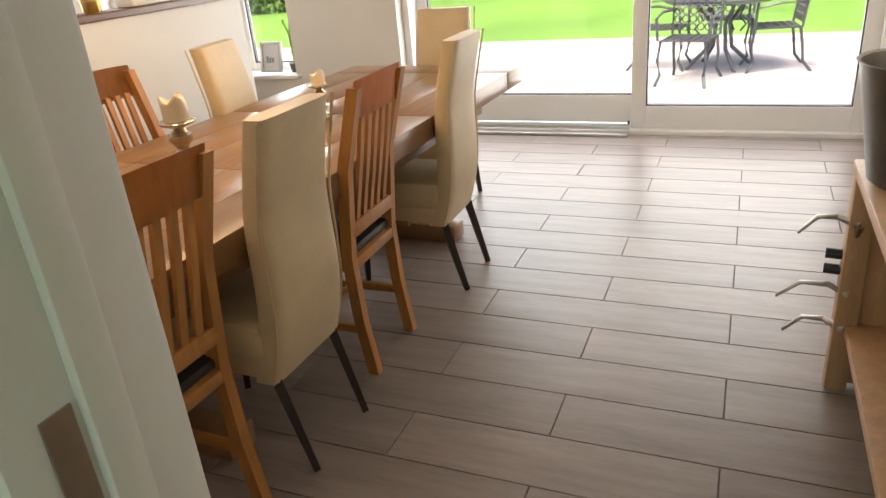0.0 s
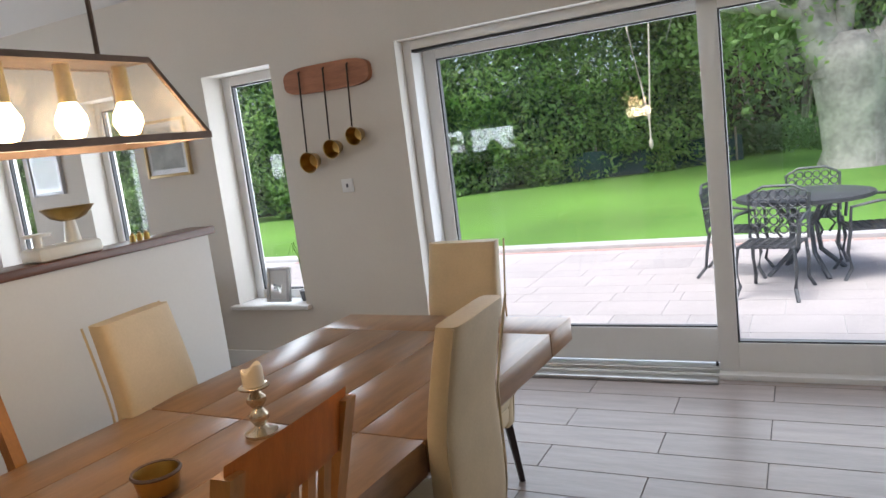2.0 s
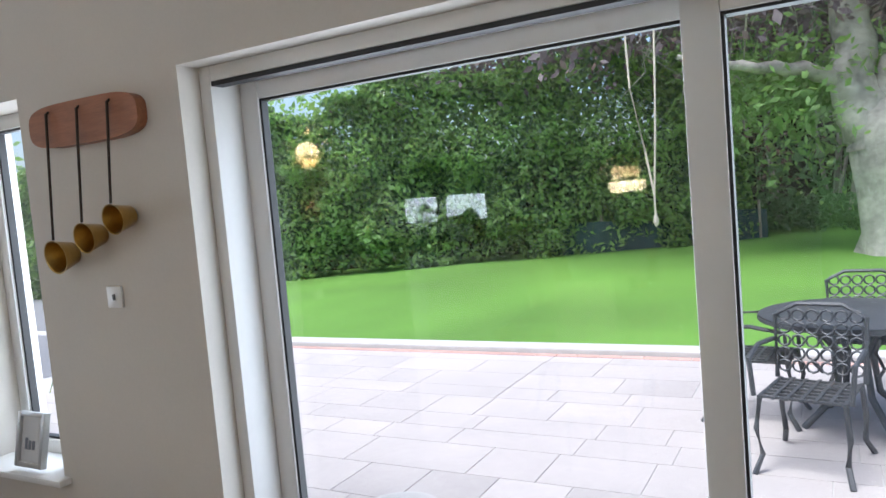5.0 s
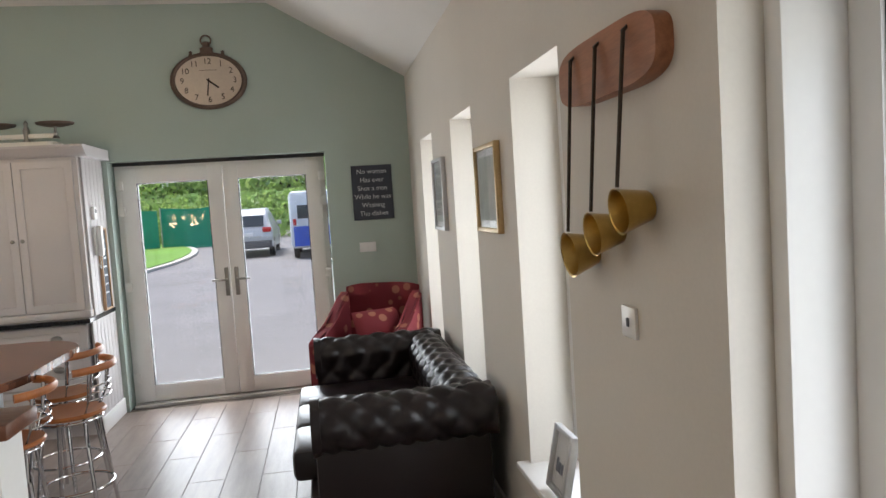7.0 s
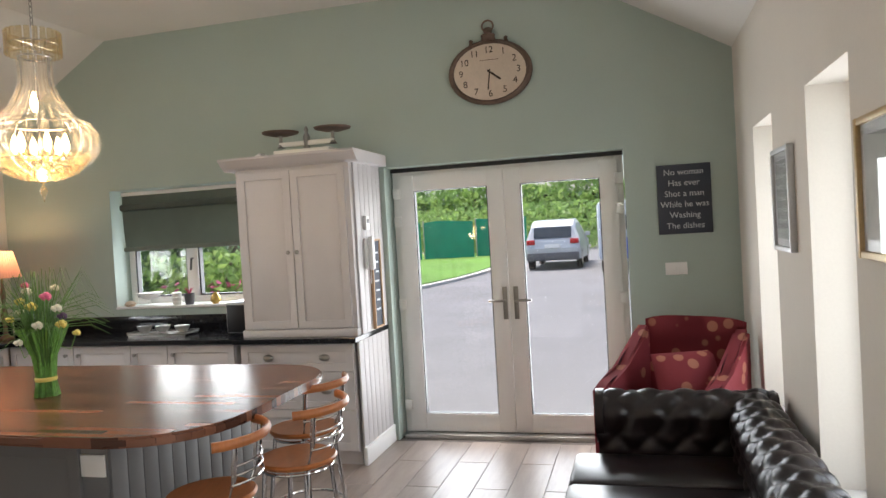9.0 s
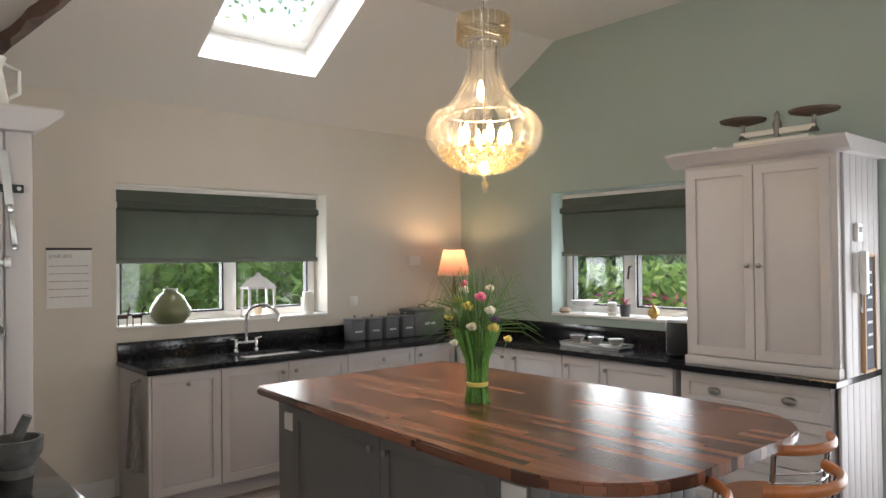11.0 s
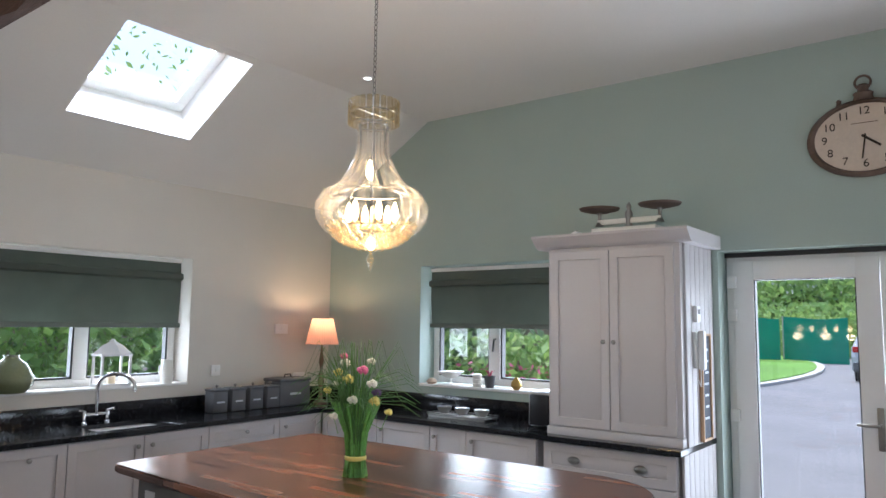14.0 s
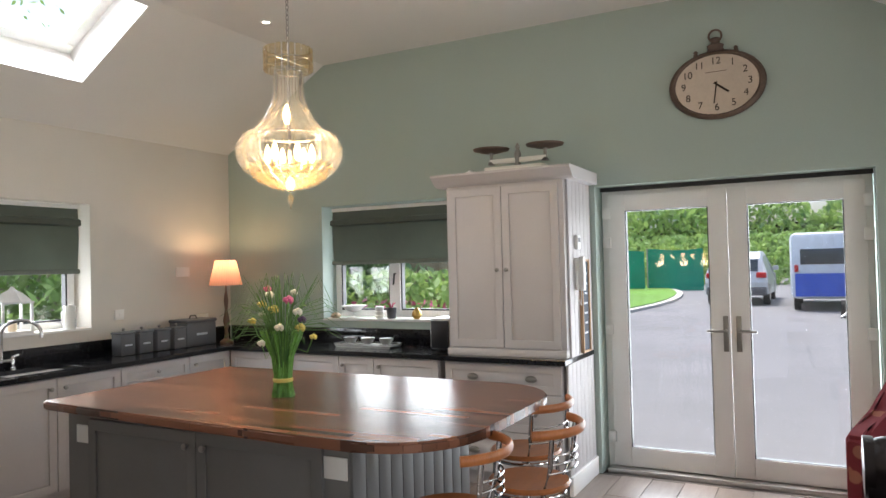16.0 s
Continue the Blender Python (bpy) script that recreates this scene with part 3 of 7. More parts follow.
for a in ((0, 0, 0.9, 0.085), (0, Ls - 0.085, 0.9, Ls), (0, 0.085, 0.085, Ls - 0.085), (0.815, 0.085, 0.9, Ls - 0.085)):
    bx(bm, a[0], a[1], 0, a[2], a[3], 0.07, 0.005, R)
part("window_frame", bm, "upvc", w)
pane(bx(bmesh.new(), 0.08, 0.08, 0.03, 0.82, Ls - 0.08, 0.035, 0, R), w)


def roman_blind(at, width, drop, rz):
    t = thing("roman_blind", at, "sage green linen roman blind, partly lowered", "blind", "kitchen blinds", rz)
    def f(u, v):
        z = -drop * u
        y = 0.012 * math.sin(u * math.pi * 1.2) + (0.035 if 0.22 < u < 0.32 else 0.0)
        return ((v - 0.5) * width, y + 0.004 * math.sin(v * 9), z)
    bm = surf(bmesh.new(), f, 40, 10)
    bmesh.ops.solidify(bm, geom=bm.faces[:], thickness=0.006)
    part("fabric", bm, "blind", t)
    part("fold", B(-width / 2, 0.0, -drop - 0.012, width / 2, 0.03, -drop + 0.025, 0.008), "blind", t)
    part("headrail", B(-width / 2, -0.03, -0.03, width / 2, 0.02, 0.0, 0.003), "white", t)
    part("cord", C((width / 2 - 0.03, -0.035, -0.01), (width / 2 - 0.03, -0.035, -drop), 0.0015, seg=5), "white", t)
    return t


roman_blind((-5.72, YS - 0.06, 2.108), 1.58, 0.53, 0)
roman_blind((XW - 0.07, 1.40, 2.10), 1.36, 0.50, -90)

# ---- dining room ----
t = thing("dining_table", (-2.305, 2.963, 0), "heavy oiled oak dining table with planked top", "table", "", -2.4)
for ya, yb in ((-1.23, -0.402), (-0.398, 0.348), (0.352, 1.23)):
    for i in range(5):
        w = 1.03 / 5
        part("plank", B(-0.515 + i * w, ya, 0.672, -0.515 + (i + 1) * w - 0.002, yb, 0.76, 0.003), "oak", t)
for s in (-1, 1):
    part("breadboard_end", B(-0.515, s * 1.341 - 0.109, 0.672, 0.515, s * 1.341 + 0.109, 0.76, 0.005), "oak", t)
    part("apron", B(s * 0.40 - 0.02, -1.1, 0.585, s * 0.40 + 0.02, 1.1, 0.671, 0.004), "oak", t)
for y in (-0.85, 0.85):
    part("pedestal", B(-0.12, y - 0.09, 0.08, 0.12, y + 0.09, 0.671, 0.01), "oak", t)
    part("foot", B(-0.36, y - 0.06, 0.0, 0.36, y + 0.06, 0.09, 0.012), "oak", t)
part("stretcher", B(-0.05, -0.76, 0.25, 0.05, 0.76, 0.36, 0.006), "oak", t)


def slat_chair():
    t = thing("dining_chair", (0, 0, 0), "honey oak slat-back dining chair with black seat pad", "chair", "oak chairs round the table")
    # the chair faces +x, its back stands at x = 0
    for s in (-1, 1):
        y = s * 0.157
        pts = [(0.02, y, 0.0), (0.05, y, 0.22), (0.06, y, 0.45), (0.03, y, 0.75), (-0.045, y, 1.02)]
        bm = bmesh.new()
        rows = []
        for x, yy, z in pts:
            rows.append([bm.verts.new(p) for p in ((x - 0.02, yy - 0.017, z), (x + 0.02, yy - 0.017, z), (x + 0.02, yy + 0.017, z), (x - 0.02, yy + 0.017, z))])
        for a, b in zip(rows, rows[1:]):
            for i in range(4):
                bm.faces.new((a[i], a[(i + 1) % 4], b[(i + 1) % 4], b[i]))
        bm.faces.new(rows[0])
        bm.faces.new(rows[-1])
        part("back_post", bm, "oakchair", t, smooth=False)
        part("leg", C((0.44, y * 1.05, 0), (0.43, y * 1.05, 0.43), 0.018, 0.024), "oakchair", t)
        part("stretcher", B(0.06, y - 0.01, 0.16, 0.43, y + 0.01, 0.19, 0.003), "oakchair", t)
    part("cross_stretcher", B(0.23, -0.15, 0.165, 0.26, 0.15, 0.19, 0.003), "oakchair", t)
    def rail(u, v):
        a = (u - 0.5)
        return (-0.03 - 0.05 * v * 0.45 + 0.06 * a * a - 0.012, a * 0.335, 0.92 + 0.125 * v - 0.006 * (2 * a) ** 2 * (1 if v > 0.5 else 0))
    bm = surf(bmesh.new(), rail, 10, 2)
    bmesh.ops.solidify(bm, geom=bm.faces[:], thickness=-0.024)
    part("top_rail", bm, "oakchair", t)
    part("lower_rail", B(0.03, -0.15, 0.52, 0.055, 0.15, 0.57, 0.003), "oakchair", t)
    for i in range(5):
        y = -0.10 + i * 0.05
        bm = bmesh.new()
        rows = []
        for k in range(6):
            z = 0.56 + 0.38 * k / 5
            x = 0.045 - 0.02 * math.sin(math.pi * k / 5) - 0.075 * (k / 5) ** 2
            rows.append([bm.verts.new(p) for p in ((x - 0.007, y - 0.012, z), (x + 0.007, y - 0.012, z), (x + 0.007, y + 0.012, z), (x - 0.007, y + 0.012, z))])
        for a, b in zip(rows, rows[1:]):
            for j in range(4):
                bm.faces.new((a[j], a[(j + 1) % 4], b[(j + 1) % 4], b[j]))
        part("slat", bm, "oakchair", t)
    part("seat_frame", B(0.04, -0.17, 0.40, 0.46, 0.17, 0.44, 0.006), "oakchair", t)
    part("seat", B(0.055, -0.155, 0.44, 0.45, 0.155, 0.475, 0.014), "blackpad", t, "black leather seat pad")
    return t


def cream_chair():
    t = thing("dining_chair", (0, 0, 0), "high-backed cream leather dining chair with dark legs", "chair", "cream chairs round the table")
    def back(u, v):
        a = 2 * math.pi * v
        z = 0.30 + 0.75 * u
        x = 0.075 - 0.11 * u ** 1.6 - 0.05 * math.sin(math.pi * min(1, u * 1.5)) * (1 - u)
        w, d = 0.175 - 0.022 * u, 0.042 - 0.008 * u
        c, s = math.cos(a), math.sin(a)
        sg = lambda q: math.copysign(abs(q) ** 0.32, q)
        return (x + d * sg(c), w * sg(s), z)
    bm = surf(bmesh.new(), back, 22, 32, wrap=True)
    bmesh.ops.holes_fill(bm, edges=[e for e in bm.edges if e.is_boundary])
    part("backrest", bm, "cream", t)
    for y in (-0.176, 0.176):
        bm = tube(bmesh.new(), [(0.075 - 0.11 * u ** 1.6 - 0.05 * math.sin(math.pi * min(1, u * 1.5)) * (1 - u) - 0.03, y * 0.97, 0.30 + 0.75 * u) for u in [k / 14 for k in range(15)]], 0.004, 5)
        part("seam", bm, "cream", t)
    part("seat", B(0.05, -0.18, 0.37, 0.48, 0.18, 0.49, 0.03), "cream", t)
    part("seat_skirt", B(0.06, -0.172, 0.31, 0.47, 0.172, 0.38, 0.012), "cream", t)
    for s in (-1, 1):
        part("leg", C((0.45, s * 0.148, 0), (0.43, s * 0.148, 0.33), 0.014, 0.021, seg=4), "darkleg", t)
        part("leg", C((-0.03, s * 0.148, 0), (0.06, s * 0.148, 0.33), 0.014, 0.021, seg=4), "darkleg", t)
    return t


# chairs: east side faces west (180 turned), west side faces east
first = slat_chair()
first.matrix_basis = pose(-1.79, 1.78, 0, 0, 0, 178)
copy_thing(first, pose(-1.765, 2.76, 0, 0, 0, 181))
copy_thing(first, pose(-2.91, 2.80, 0, 0, 0, 1))
first = cream_chair()
first.matrix_basis = pose(-1.745, 2.24, 0, 0, 0, 179)
copy_thing(first, pose(-1.715, 3.43, 0, 0, 0, 181))
copy_thing(first, pose(-2.85, 3.41, 0, 0, 0, 8))
copy_thing(first, pose(-2.20, 4.48, 0, 0, 0, -91))

# pendant over the table
PX, PY0, PY1, PZ0, PZ1 = -2.35, 2.28, 3.19, 1.552, 1.752
t = thing("pendant_lamp", (PX, (PY0 + PY1) / 2, PZ0), "long glass and bronze pendant with five glowing bulbs", "pendant lamp")
H, hl = PZ1 - PZ0, (PY1 - PY0) / 2
wb, wt, ht = 0.145, 0.065, hl - 0.075
bm = bmesh.new()
for s in (-1, 1):
    bx(bm, s * wb - 0.008, -hl, 0, s * wb + 0.008, hl, 0.016)
    bx(bm, -wb, s * hl - 0.008, 0, wb, s * hl + 0.008, 0.016)
    bx(bm, s * wt - 0.007, -ht, H - 0.014, s * wt + 0.007, ht, H)
    for q in (-1, 1):
        tube(bm, [(s * wb, q * hl, 0.008), (s * wt, q * ht, H - 0.005)], 0.007, 4)
bx(bm, -wt, -ht, H - 0.012, wt, ht, H)
part("frame", bm, "rust", t, "aged bronze frame", smooth=False)
for s in (-1, 1):
    bm = bmesh.new()
    v = [bm.verts.new(p) for p in ((s * wb, -hl, 0.01), (s * wb, hl, 0.01), (s * wt, ht, H - 0.01), (s * wt, -ht, H - 0.01))]
    bm.faces.new(v)
    bmesh.ops.solidify(bm, geom=bm.faces[:], thickness=0.003)
    part("glass_panel", bm, "milk", t, smooth=False).visible_shadow = False
    bm = bmesh.new()
    v = [bm.verts.new(p) for p in ((-wb, s * hl, 0.01), (wb, s * hl, 0.01), (wt, s * ht, H - 0.01), (-wt, s * ht, H - 0.01))]
    bm.faces.new(v)
    bmesh.ops.solidify(bm, geom=bm.faces[:], thickness=0.003)
    part("glass_panel", bm, "milk", t, smooth=False).visible_shadow = False
for i in range(5):
    y = 3.085 - 0.15 * i - (PY0 + PY1) / 2
    part("socket", C((0, y, H - 0.01), (0, y, 0.105), 0.017, 0.019), "brass", t)
    part("bulb", Lz([(0.004, -0.035), (0.022, -0.03), (0.034, -0.005), (0.033, 0.015), (0.02, 0.04), (0.014, 0.055)], 16, (0, y, 0.06)), "bulb", t)
for q in (0.30,  -0.30):
    part("rod", C((0, q, H), (0, q, 2.425 - PZ0), 0.006), "rust", t)
part("ceiling_plate", B(-0.04, -0.36, 2.395 - PZ0, 0.04, 0.36, 2.424 - PZ0, 0.004), "rust", t)
for q in (2.45, 2.8, 3.1):
    bulb_light("pendant_glow", (PX, q, PZ0 - 0.03), 1.5, 0.06)


def candle_holder(at, s=1.0):
    t = thing("candle_holder", at, "turned mercury-glass candlestick with ivory candle", "candle holder", "candlesticks on table")
    pr = [(0.055, 0), (0.058, 0.012), (0.03, 0.022), (0.018, 0.035), (0.034, 0.06), (0.034, 0.075), (0.016, 0.095), (0.034, 0.12), (0.034, 0.135), (0.014, 0.155), (0.05, 0.168), (0.054, 0.175), (0.05, 0.178)]
    part("stem", Lz([(r * s, z * s) for r, z in pr], 24), "mercury", t)
    bm = Lz([(0.037 * s, 0.178 * s), (0.038 * s, 0.235 * s), (0.033 * s, 0.242 * s), (0.02 * s, 0.232 * s)], 20)
    for v in bm.verts:
        if v.co.z > 0.23 * s:
            v.co.z += 0.012 * s * math.sin(v.co.x * 90 + v.co.y * 60)
    part("candle", bm, "wax", t)
    return t


candle_holder((-2.28, 2.45, 0.76), 1.08)
candle_holder((-2.25, 3.24, 0.76), 0.78)
t = thing("tealight_bowl", (-2.27, 2.91, 0.76), "small pierced brass tealight bowl on table", "bowl")
part("bowl", Lz([(0.025, 0), (0.045, 0.01), (0.055, 0.055), (0.051, 0.055), (0.04, 0.015)], 20), "brass", t)
part("rim", Lz([(0.055, 0.05), (0.058, 0.055), (0.055, 0.06), (0.05, 0.058)], 20, ring_only=True), "rust", t)

# pine console with bucket and antlers, by the east wall
t = thing("console_table", (-0.02, 2.19, 0), "light pine console with open side and metal hooks", "console")
part("top", B(-0.315, -0.55, 0.70, 0.30, 0.78, 0.735, 0.006), "pine", t)
part("side_panel", B(-0.295, 0.72, 0.02, 0.29, 0.76, 0.70, 0.004), "pine", t)
part("side_panel", B(-0.295, -0.54, 0.02, 0.29, -0.50, 0.70, 0.004), "pine", t)
part("shelf", B(-0.28, -0.50, 0.20, 0.28, 0.72, 0.235, 0.004), "pine", t)
for y in (-0.49, 0.73):
    part("leg", B(-0.312, y - 0.03, 0, -0.25, y + 0.03, 0.70, 0.004), "pine", t)
part("back_panel", B(0.285, -0.50, 0.2, 0.30, 0.72, 0.70), "pine", t)
t = thing("ice_bucket", (-0.20, 2.76, 0.735), "tall tapered pewter ice bucket on console", "bucket")
part("bucket", Lz([(0.11, 0.0), (0.13, 0.015), (0.185, 0.31), (0.192, 0.315), (0.18, 0.312), (0.12, 0.03)], 30), "pewter", t)
part("foot_ring", Lz([(0.06, 0.0), (0.078, 0.002), (0.075, 0.012), (0.06, 0.012)], 24), "pewter", t)
t = thing("antler_ornament", (-0.22, 2.55, 0.735), "grey deer antler ornament beside bucket", "antlers")
for s in (-1, 1):
    part("antler", T([(0, 0, 0), (0.01 * s, 0.01, 0.25), (-0.03 * s, 0.0, 0.36), (-0.09 * s, -0.01, 0.47)], 0.012, 8, 0.004), "pewter", t)
part("base", Lz([(0.05, 0), (0.05, 0.012), (0.012, 0.03)], 16), "pewter", t)
t = thing("hook_rack", (-0.335, 2.93, 0.42), "silver antler-shaped wine hooks on console side", "hook")
for z, dx in ((0.12, -0.12), (-0.10, -0.16), (-0.22, -0.13)):
    part("hook", T([(0.03, -0.04, z + 0.02), (-0.02, 0, z + 0.03), (dx * 0.6, 0.02, z + 0.02), (dx, 0.03, z - 0.04)], 0.012, 8, 0.005), "steel", t)
for z in (-0.02, 0.03):
    part("grip", C((0.03, 0.0, z), (-0.04, 0.01, z), 0.016), "black", t)
part("stem", T([(0.03, -0.04, 0.14), (0.01, 0.0, 0.0), (0.02, 0.0, -0.24)], 0.012), "steel", t)

# ladles on their board
t = thing("ladle_board", (-3.575, YN, 1.955), "rounded cherry wood board on cream wall", "rack")
out = []
for k in range(40):
    a = 2 * math.pi * k / 40
    sg = lambda q, e: math.copysign(abs(q) ** e, q)
    out.append((0.325 * sg(math.cos(a), 0.45), 0.085 * sg(math.sin(a), 0.6)))
bm = P(out, "y", -0.045, 0.0)
part("board", bm, "board", t)
for i, (dx, ln, r) in enumerate(((-0.19, 0.49, 0.066), (0.0, 0.43, 0.058), (0.18, 0.37, 0.056))):
    l = thing("ladle", (-3.575 + dx, YN - 0.055, 2.0), "long-handled brass ladle hanging from board", "ladle", "brass ladles")
    part("handle", C((0, 0, 0), (0, -0.034, -ln - 0.004), 0.0055, 0.005), "iron", l, "dark iron handle")
    part("hook", T([(0, 0.055, 0.0), (0, 0.01, 0.012), (0, -0.002, 0.0)], 0.006), "iron", l)
    m = Matrix.Translation((0, 0.02, -ln - r)) @ Matrix.Rotation(radians(98), 4, "X")
    part("cup", Lz([(r * 0.60, -0.045), (r * 0.68, -0.04), (r, 0.035), (r * 1.04, 0.04), (r * 0.97, 0.038), (r * 0.64, -0.034), (0.01, -0.037)], 24, (0, 0, 0.015), m=m), "brass", l)


def switch(name, at, rz, w=0.086, h=0.086, label="white plastic wall socket", hole=False):
    t = thing(name, at, label, "socket", "wall plates", rz)
    part("plate", B(-w / 2, -0.011, -h / 2, w / 2, 0.0, h / 2, 0.003), "upvc", t)
    part("rocker", B(-0.007, -0.015, -0.012, 0.007, -0.01, 0.012, 0.002), "slate" if hole else "white", t)


switch("wall_socket", (-3.545, YN, 1.262), 0, hole=True)
switch("wall_switch", (XW, 5.29, 1.255), 90, w=0.146)


def picture(at, rz, w, h, fr, inner, label, tilt=0, fw=0.022, depth=0.03):
    t = thing("picture_frame", at, label, "picture", "", rz)
    if tilt:
        t.matrix_basis = pose(*at, tilt, 0, rz)
    part("frame", frame_xz(bmesh.new(), -w / 2, w / 2, -h / 2, h / 2, -depth, 0, fw, bev=0.003), fr, t)
    part("mount", B(-w / 2 + fw, -depth * 0.5, -h / 2 + fw, w / 2 - fw, -depth * 0.4, h / 2 - fw), "paper" if w < 0.3 else "silverframe", t)
    part("print", B(-w / 2 + fw * 2.6, -depth * 0.55, -h / 2 + fw * 2.6, w / 2 - fw * 2.6, -depth * 0.48, h / 2 - fw * 2.6), inner, t)
    g = part("glass", B(-w / 2 + fw, -depth * 0.75, -h / 2 + fw, w / 2 - fw, -depth * 0.7, h / 2 - fw), "glass", t, smooth=False)
    g.visible_shadow = False
    return t


picture((-5.08, YN, 1.665), 0, 0.44, 0.42, "gold", "mount", "square gilt framed print between windows")
picture((-6.49, YN, 1.665), 0, 0.40, 0.48, "silverframe", "mount", "silver framed pale print between windows")
picture((-1.25, YN, 2.42), 0, 1.36, 0.52, "walnut", "mount", "wide walnut framed picture above sliding door")
t = picture((-4.26, YN + 0.03, 0.61), 0, 0.20, 0.245, "silverframe", "paper", "grey frame with small drawing on sill", -12)
for k in range(3):
    part("drawing", B(-0.045 + k * 0.026, -0.019, -0.045, -0.027 + k * 0.026, -0.0165, -0.005 + 0.012 * (k == 0)), "ink", t)
t = thing("plant_pot", (-4.11, YN + 0.11, 0.475), "small pot with slim green plant on sill", "plant")
part("pot", Lz([(0.03, 0), (0.042, 0.07), (0.045, 0.075), (0.038, 0.07)], 16), "slate", t)
for k in range(5):
    a = k * 1.3
    part("leaf", T([(0, 0, 0.06), (0.01 * math.cos(a), 0.01 * math.sin(a), 0.3), (0.06 * math.cos(a), 0.03 * math.sin(a), 0.42), (0.10 * math.cos(a), 0.05 * math.sin(a), 0.34)], 0.006, 6, 0.002), "leaflt", t)

# things on the half wall
def votive(at, r, h):
    t = thing("votive_holder", at, "gold mercury-glass votive on half wall", "candle holder", "gold votives")
    part("cup", Lz([(r * 0.85, 0), (r * 0.9, 0.01), (r, h), (r * 0.94, h), (r * 0.84, 0.02)], 22), "brass", t)
    part("band", Lz([(r * 0.97, h * 0.5), (r * 1.03, h * 0.5), (r * 1.03, h * 0.58), (r * 0.97, h * 0.58)], 22, ring_only=True), "gold", t)


votive((-3.36, 2.28, 1.225), 0.05, 0.10)
votive((-3.38, 2.52, 1.225), 0.045, 0.10)
votive((-3.37, 3.24, 1.225), 0.045, 0.095)
single("figurine", Lz([(0.03, 0), (0.026, 0.02), (0.012, 0.075), (0.022, 0.085), (0.014, 0.11), (0.012, 0.118), (0.016, 0.13), (0.012, 0.148)], 14), "enamel", "small white-gowned angel figurine on half wall", "figurine", at=(-3.40, 2.63, 1.225))
t = thing("kitchen_scale", (-3.36, 3.54, 1.225), "white vintage kitchen scale with brass pan", "scale")
part("body", B(-0.06, -0.12, 0, 0.06, 0.14, 0.05, 0.015), "enamel", t)
part("pillar", C((0, 0.06, 0.05), (0, 0.06, 0.13), 0.03, 0.02), "enamel", t)
part("pan", Lz([(0.03, 0.0), (0.06, 0.012), (0.095, 0.05), (0.09, 0.05), (0.05, 0.015)], 24, (0, 0.06, 0.13)), "brass", t)
part("weight_plate", Lz([(0.05, 0), (0.05, 0.01), (0.02, 0.012)], 18, (0, -0.08, 0.09)), "enamel", t)
part("pillar", C((0, -0.08, 0.05), (0, -0.08, 0.09), 0.016), "enamel", t)
for k in range(3):
    single("brass_weight", Lz([(0.012, 0), (0.012, 0.025), (0.005, 0.03), (0.008, 0.036)], 12), "brass", "small brass scale weight on half wall", "weight", "scale weights", at=(-3.36, 3.86 + 0.035 * k, 1.225))

# post with book shelves at the half wall
structure("post", B(-3.40, 1.93, 2.026, -3.295, 2.05, 2.424, 0.003), "white", "white painted square post")
t = thing("shelf_tower", (-3.352, 2.0, 1.225), "narrow white open shelf tower holding books and figurines", "shelf")
for s in (-1, 1):
    part("side", B(s * 0.064 - 0.006, -0.09, 0, s * 0.064 + 0.006, 0.09, 0.80, 0.003), "white", t)
part("back", B(-0.058, -0.09, 0.0, 0.058, -0.08, 0.80), "white", t)
for z in (0.0, 0.30, 0.575, 0.79):
    part("shelf", B(-0.058, -0.08, z, 0.058, 0.085, z + 0.012), "white", t)
for i, (w, h, m_, tl) in enumerate(((0.022, 0.19, "redc", 0), (0.018, 0.18, "paper", 0), (0.02, 0.19, "paper", 2), (0.02, 0.205, "teal", 9), (0.024, 0.2, "blackc", -2))):
    b = thing("book", (-3.40 + i * 0.023, 2.0, 1.239), "%s book standing on the narrow shelf" % {"redc": "crimson", "paper": "white paperback", "teal": "teal slanting", "blackc": "tall black"}[m_], "book", "cook books")
    b.matrix_basis = pose(-3.405 + i * 0.022, 2.0, 1.239, 0, tl, 0)
    part("cover", B(0, -0.06, 0, w, 0.075, h, 0.002), m_, b)
    part("title_bar", B(w * 0.3, 0.0752, h * 0.3, w * 0.7, 0.0757, h * 0.75), "chalkw" if m_ in ("blackc", "teal", "redc") else "ink", b)
single("carved_figure", Lz([(0.022, 0), (0.024, 0.04), (0.018, 0.10), (0.026, 0.135), (0.02, 0.16), (0.009, 0.168), (0.015, 0.185), (0.008, 0.20)], 14, sx=1.2), "statue", "carved standing figures on top shelf", "figurine", at=(-3.35, 2.03, 1.225 + 0.587))
single("carved_figure", Lz([(0.035, 0), (0.036, 0.03), (0.026, 0.06), (0.028, 0.08), (0.012, 0.095), (0.016, 0.11), (0.008, 0.125)], 14), "statue", "carved seated figures on middle shelf", "figurine", at=(-3.35, 2.03, 1.225 + 0.312))

# dresser end with knives, low counter with clutter
t = thing("larder_unit", (-3.715, 1.45, 0), "pale grey tall unit with beadboard end and cornice", "cabinet")
part("body", B(-0.27, -0.31, 0, 0.27, 0.30, 2.04, 0.003), "grey", t)
for i in range(6):
    part("board", B(-0.27 + i * 0.09, 0.30, 0.02, -0.27 + (i + 1) * 0.09 - 0.006, 0.313, 2.04, 0.004), "grey", t)
part("cornice", P([(0.27, 2.04), (0.275, 2.05), (0.28, 2.105), (0.28, 2.125), (-0.36, 2.125), (-0.36, 2.105), (-0.27, 2.04)], "y", -0.33, 0.36), "grey", t, smooth=False)
t = thing("side_counter", (-3.72, 2.4, 0), "low cabinet with black granite top behind half wall", "counter")
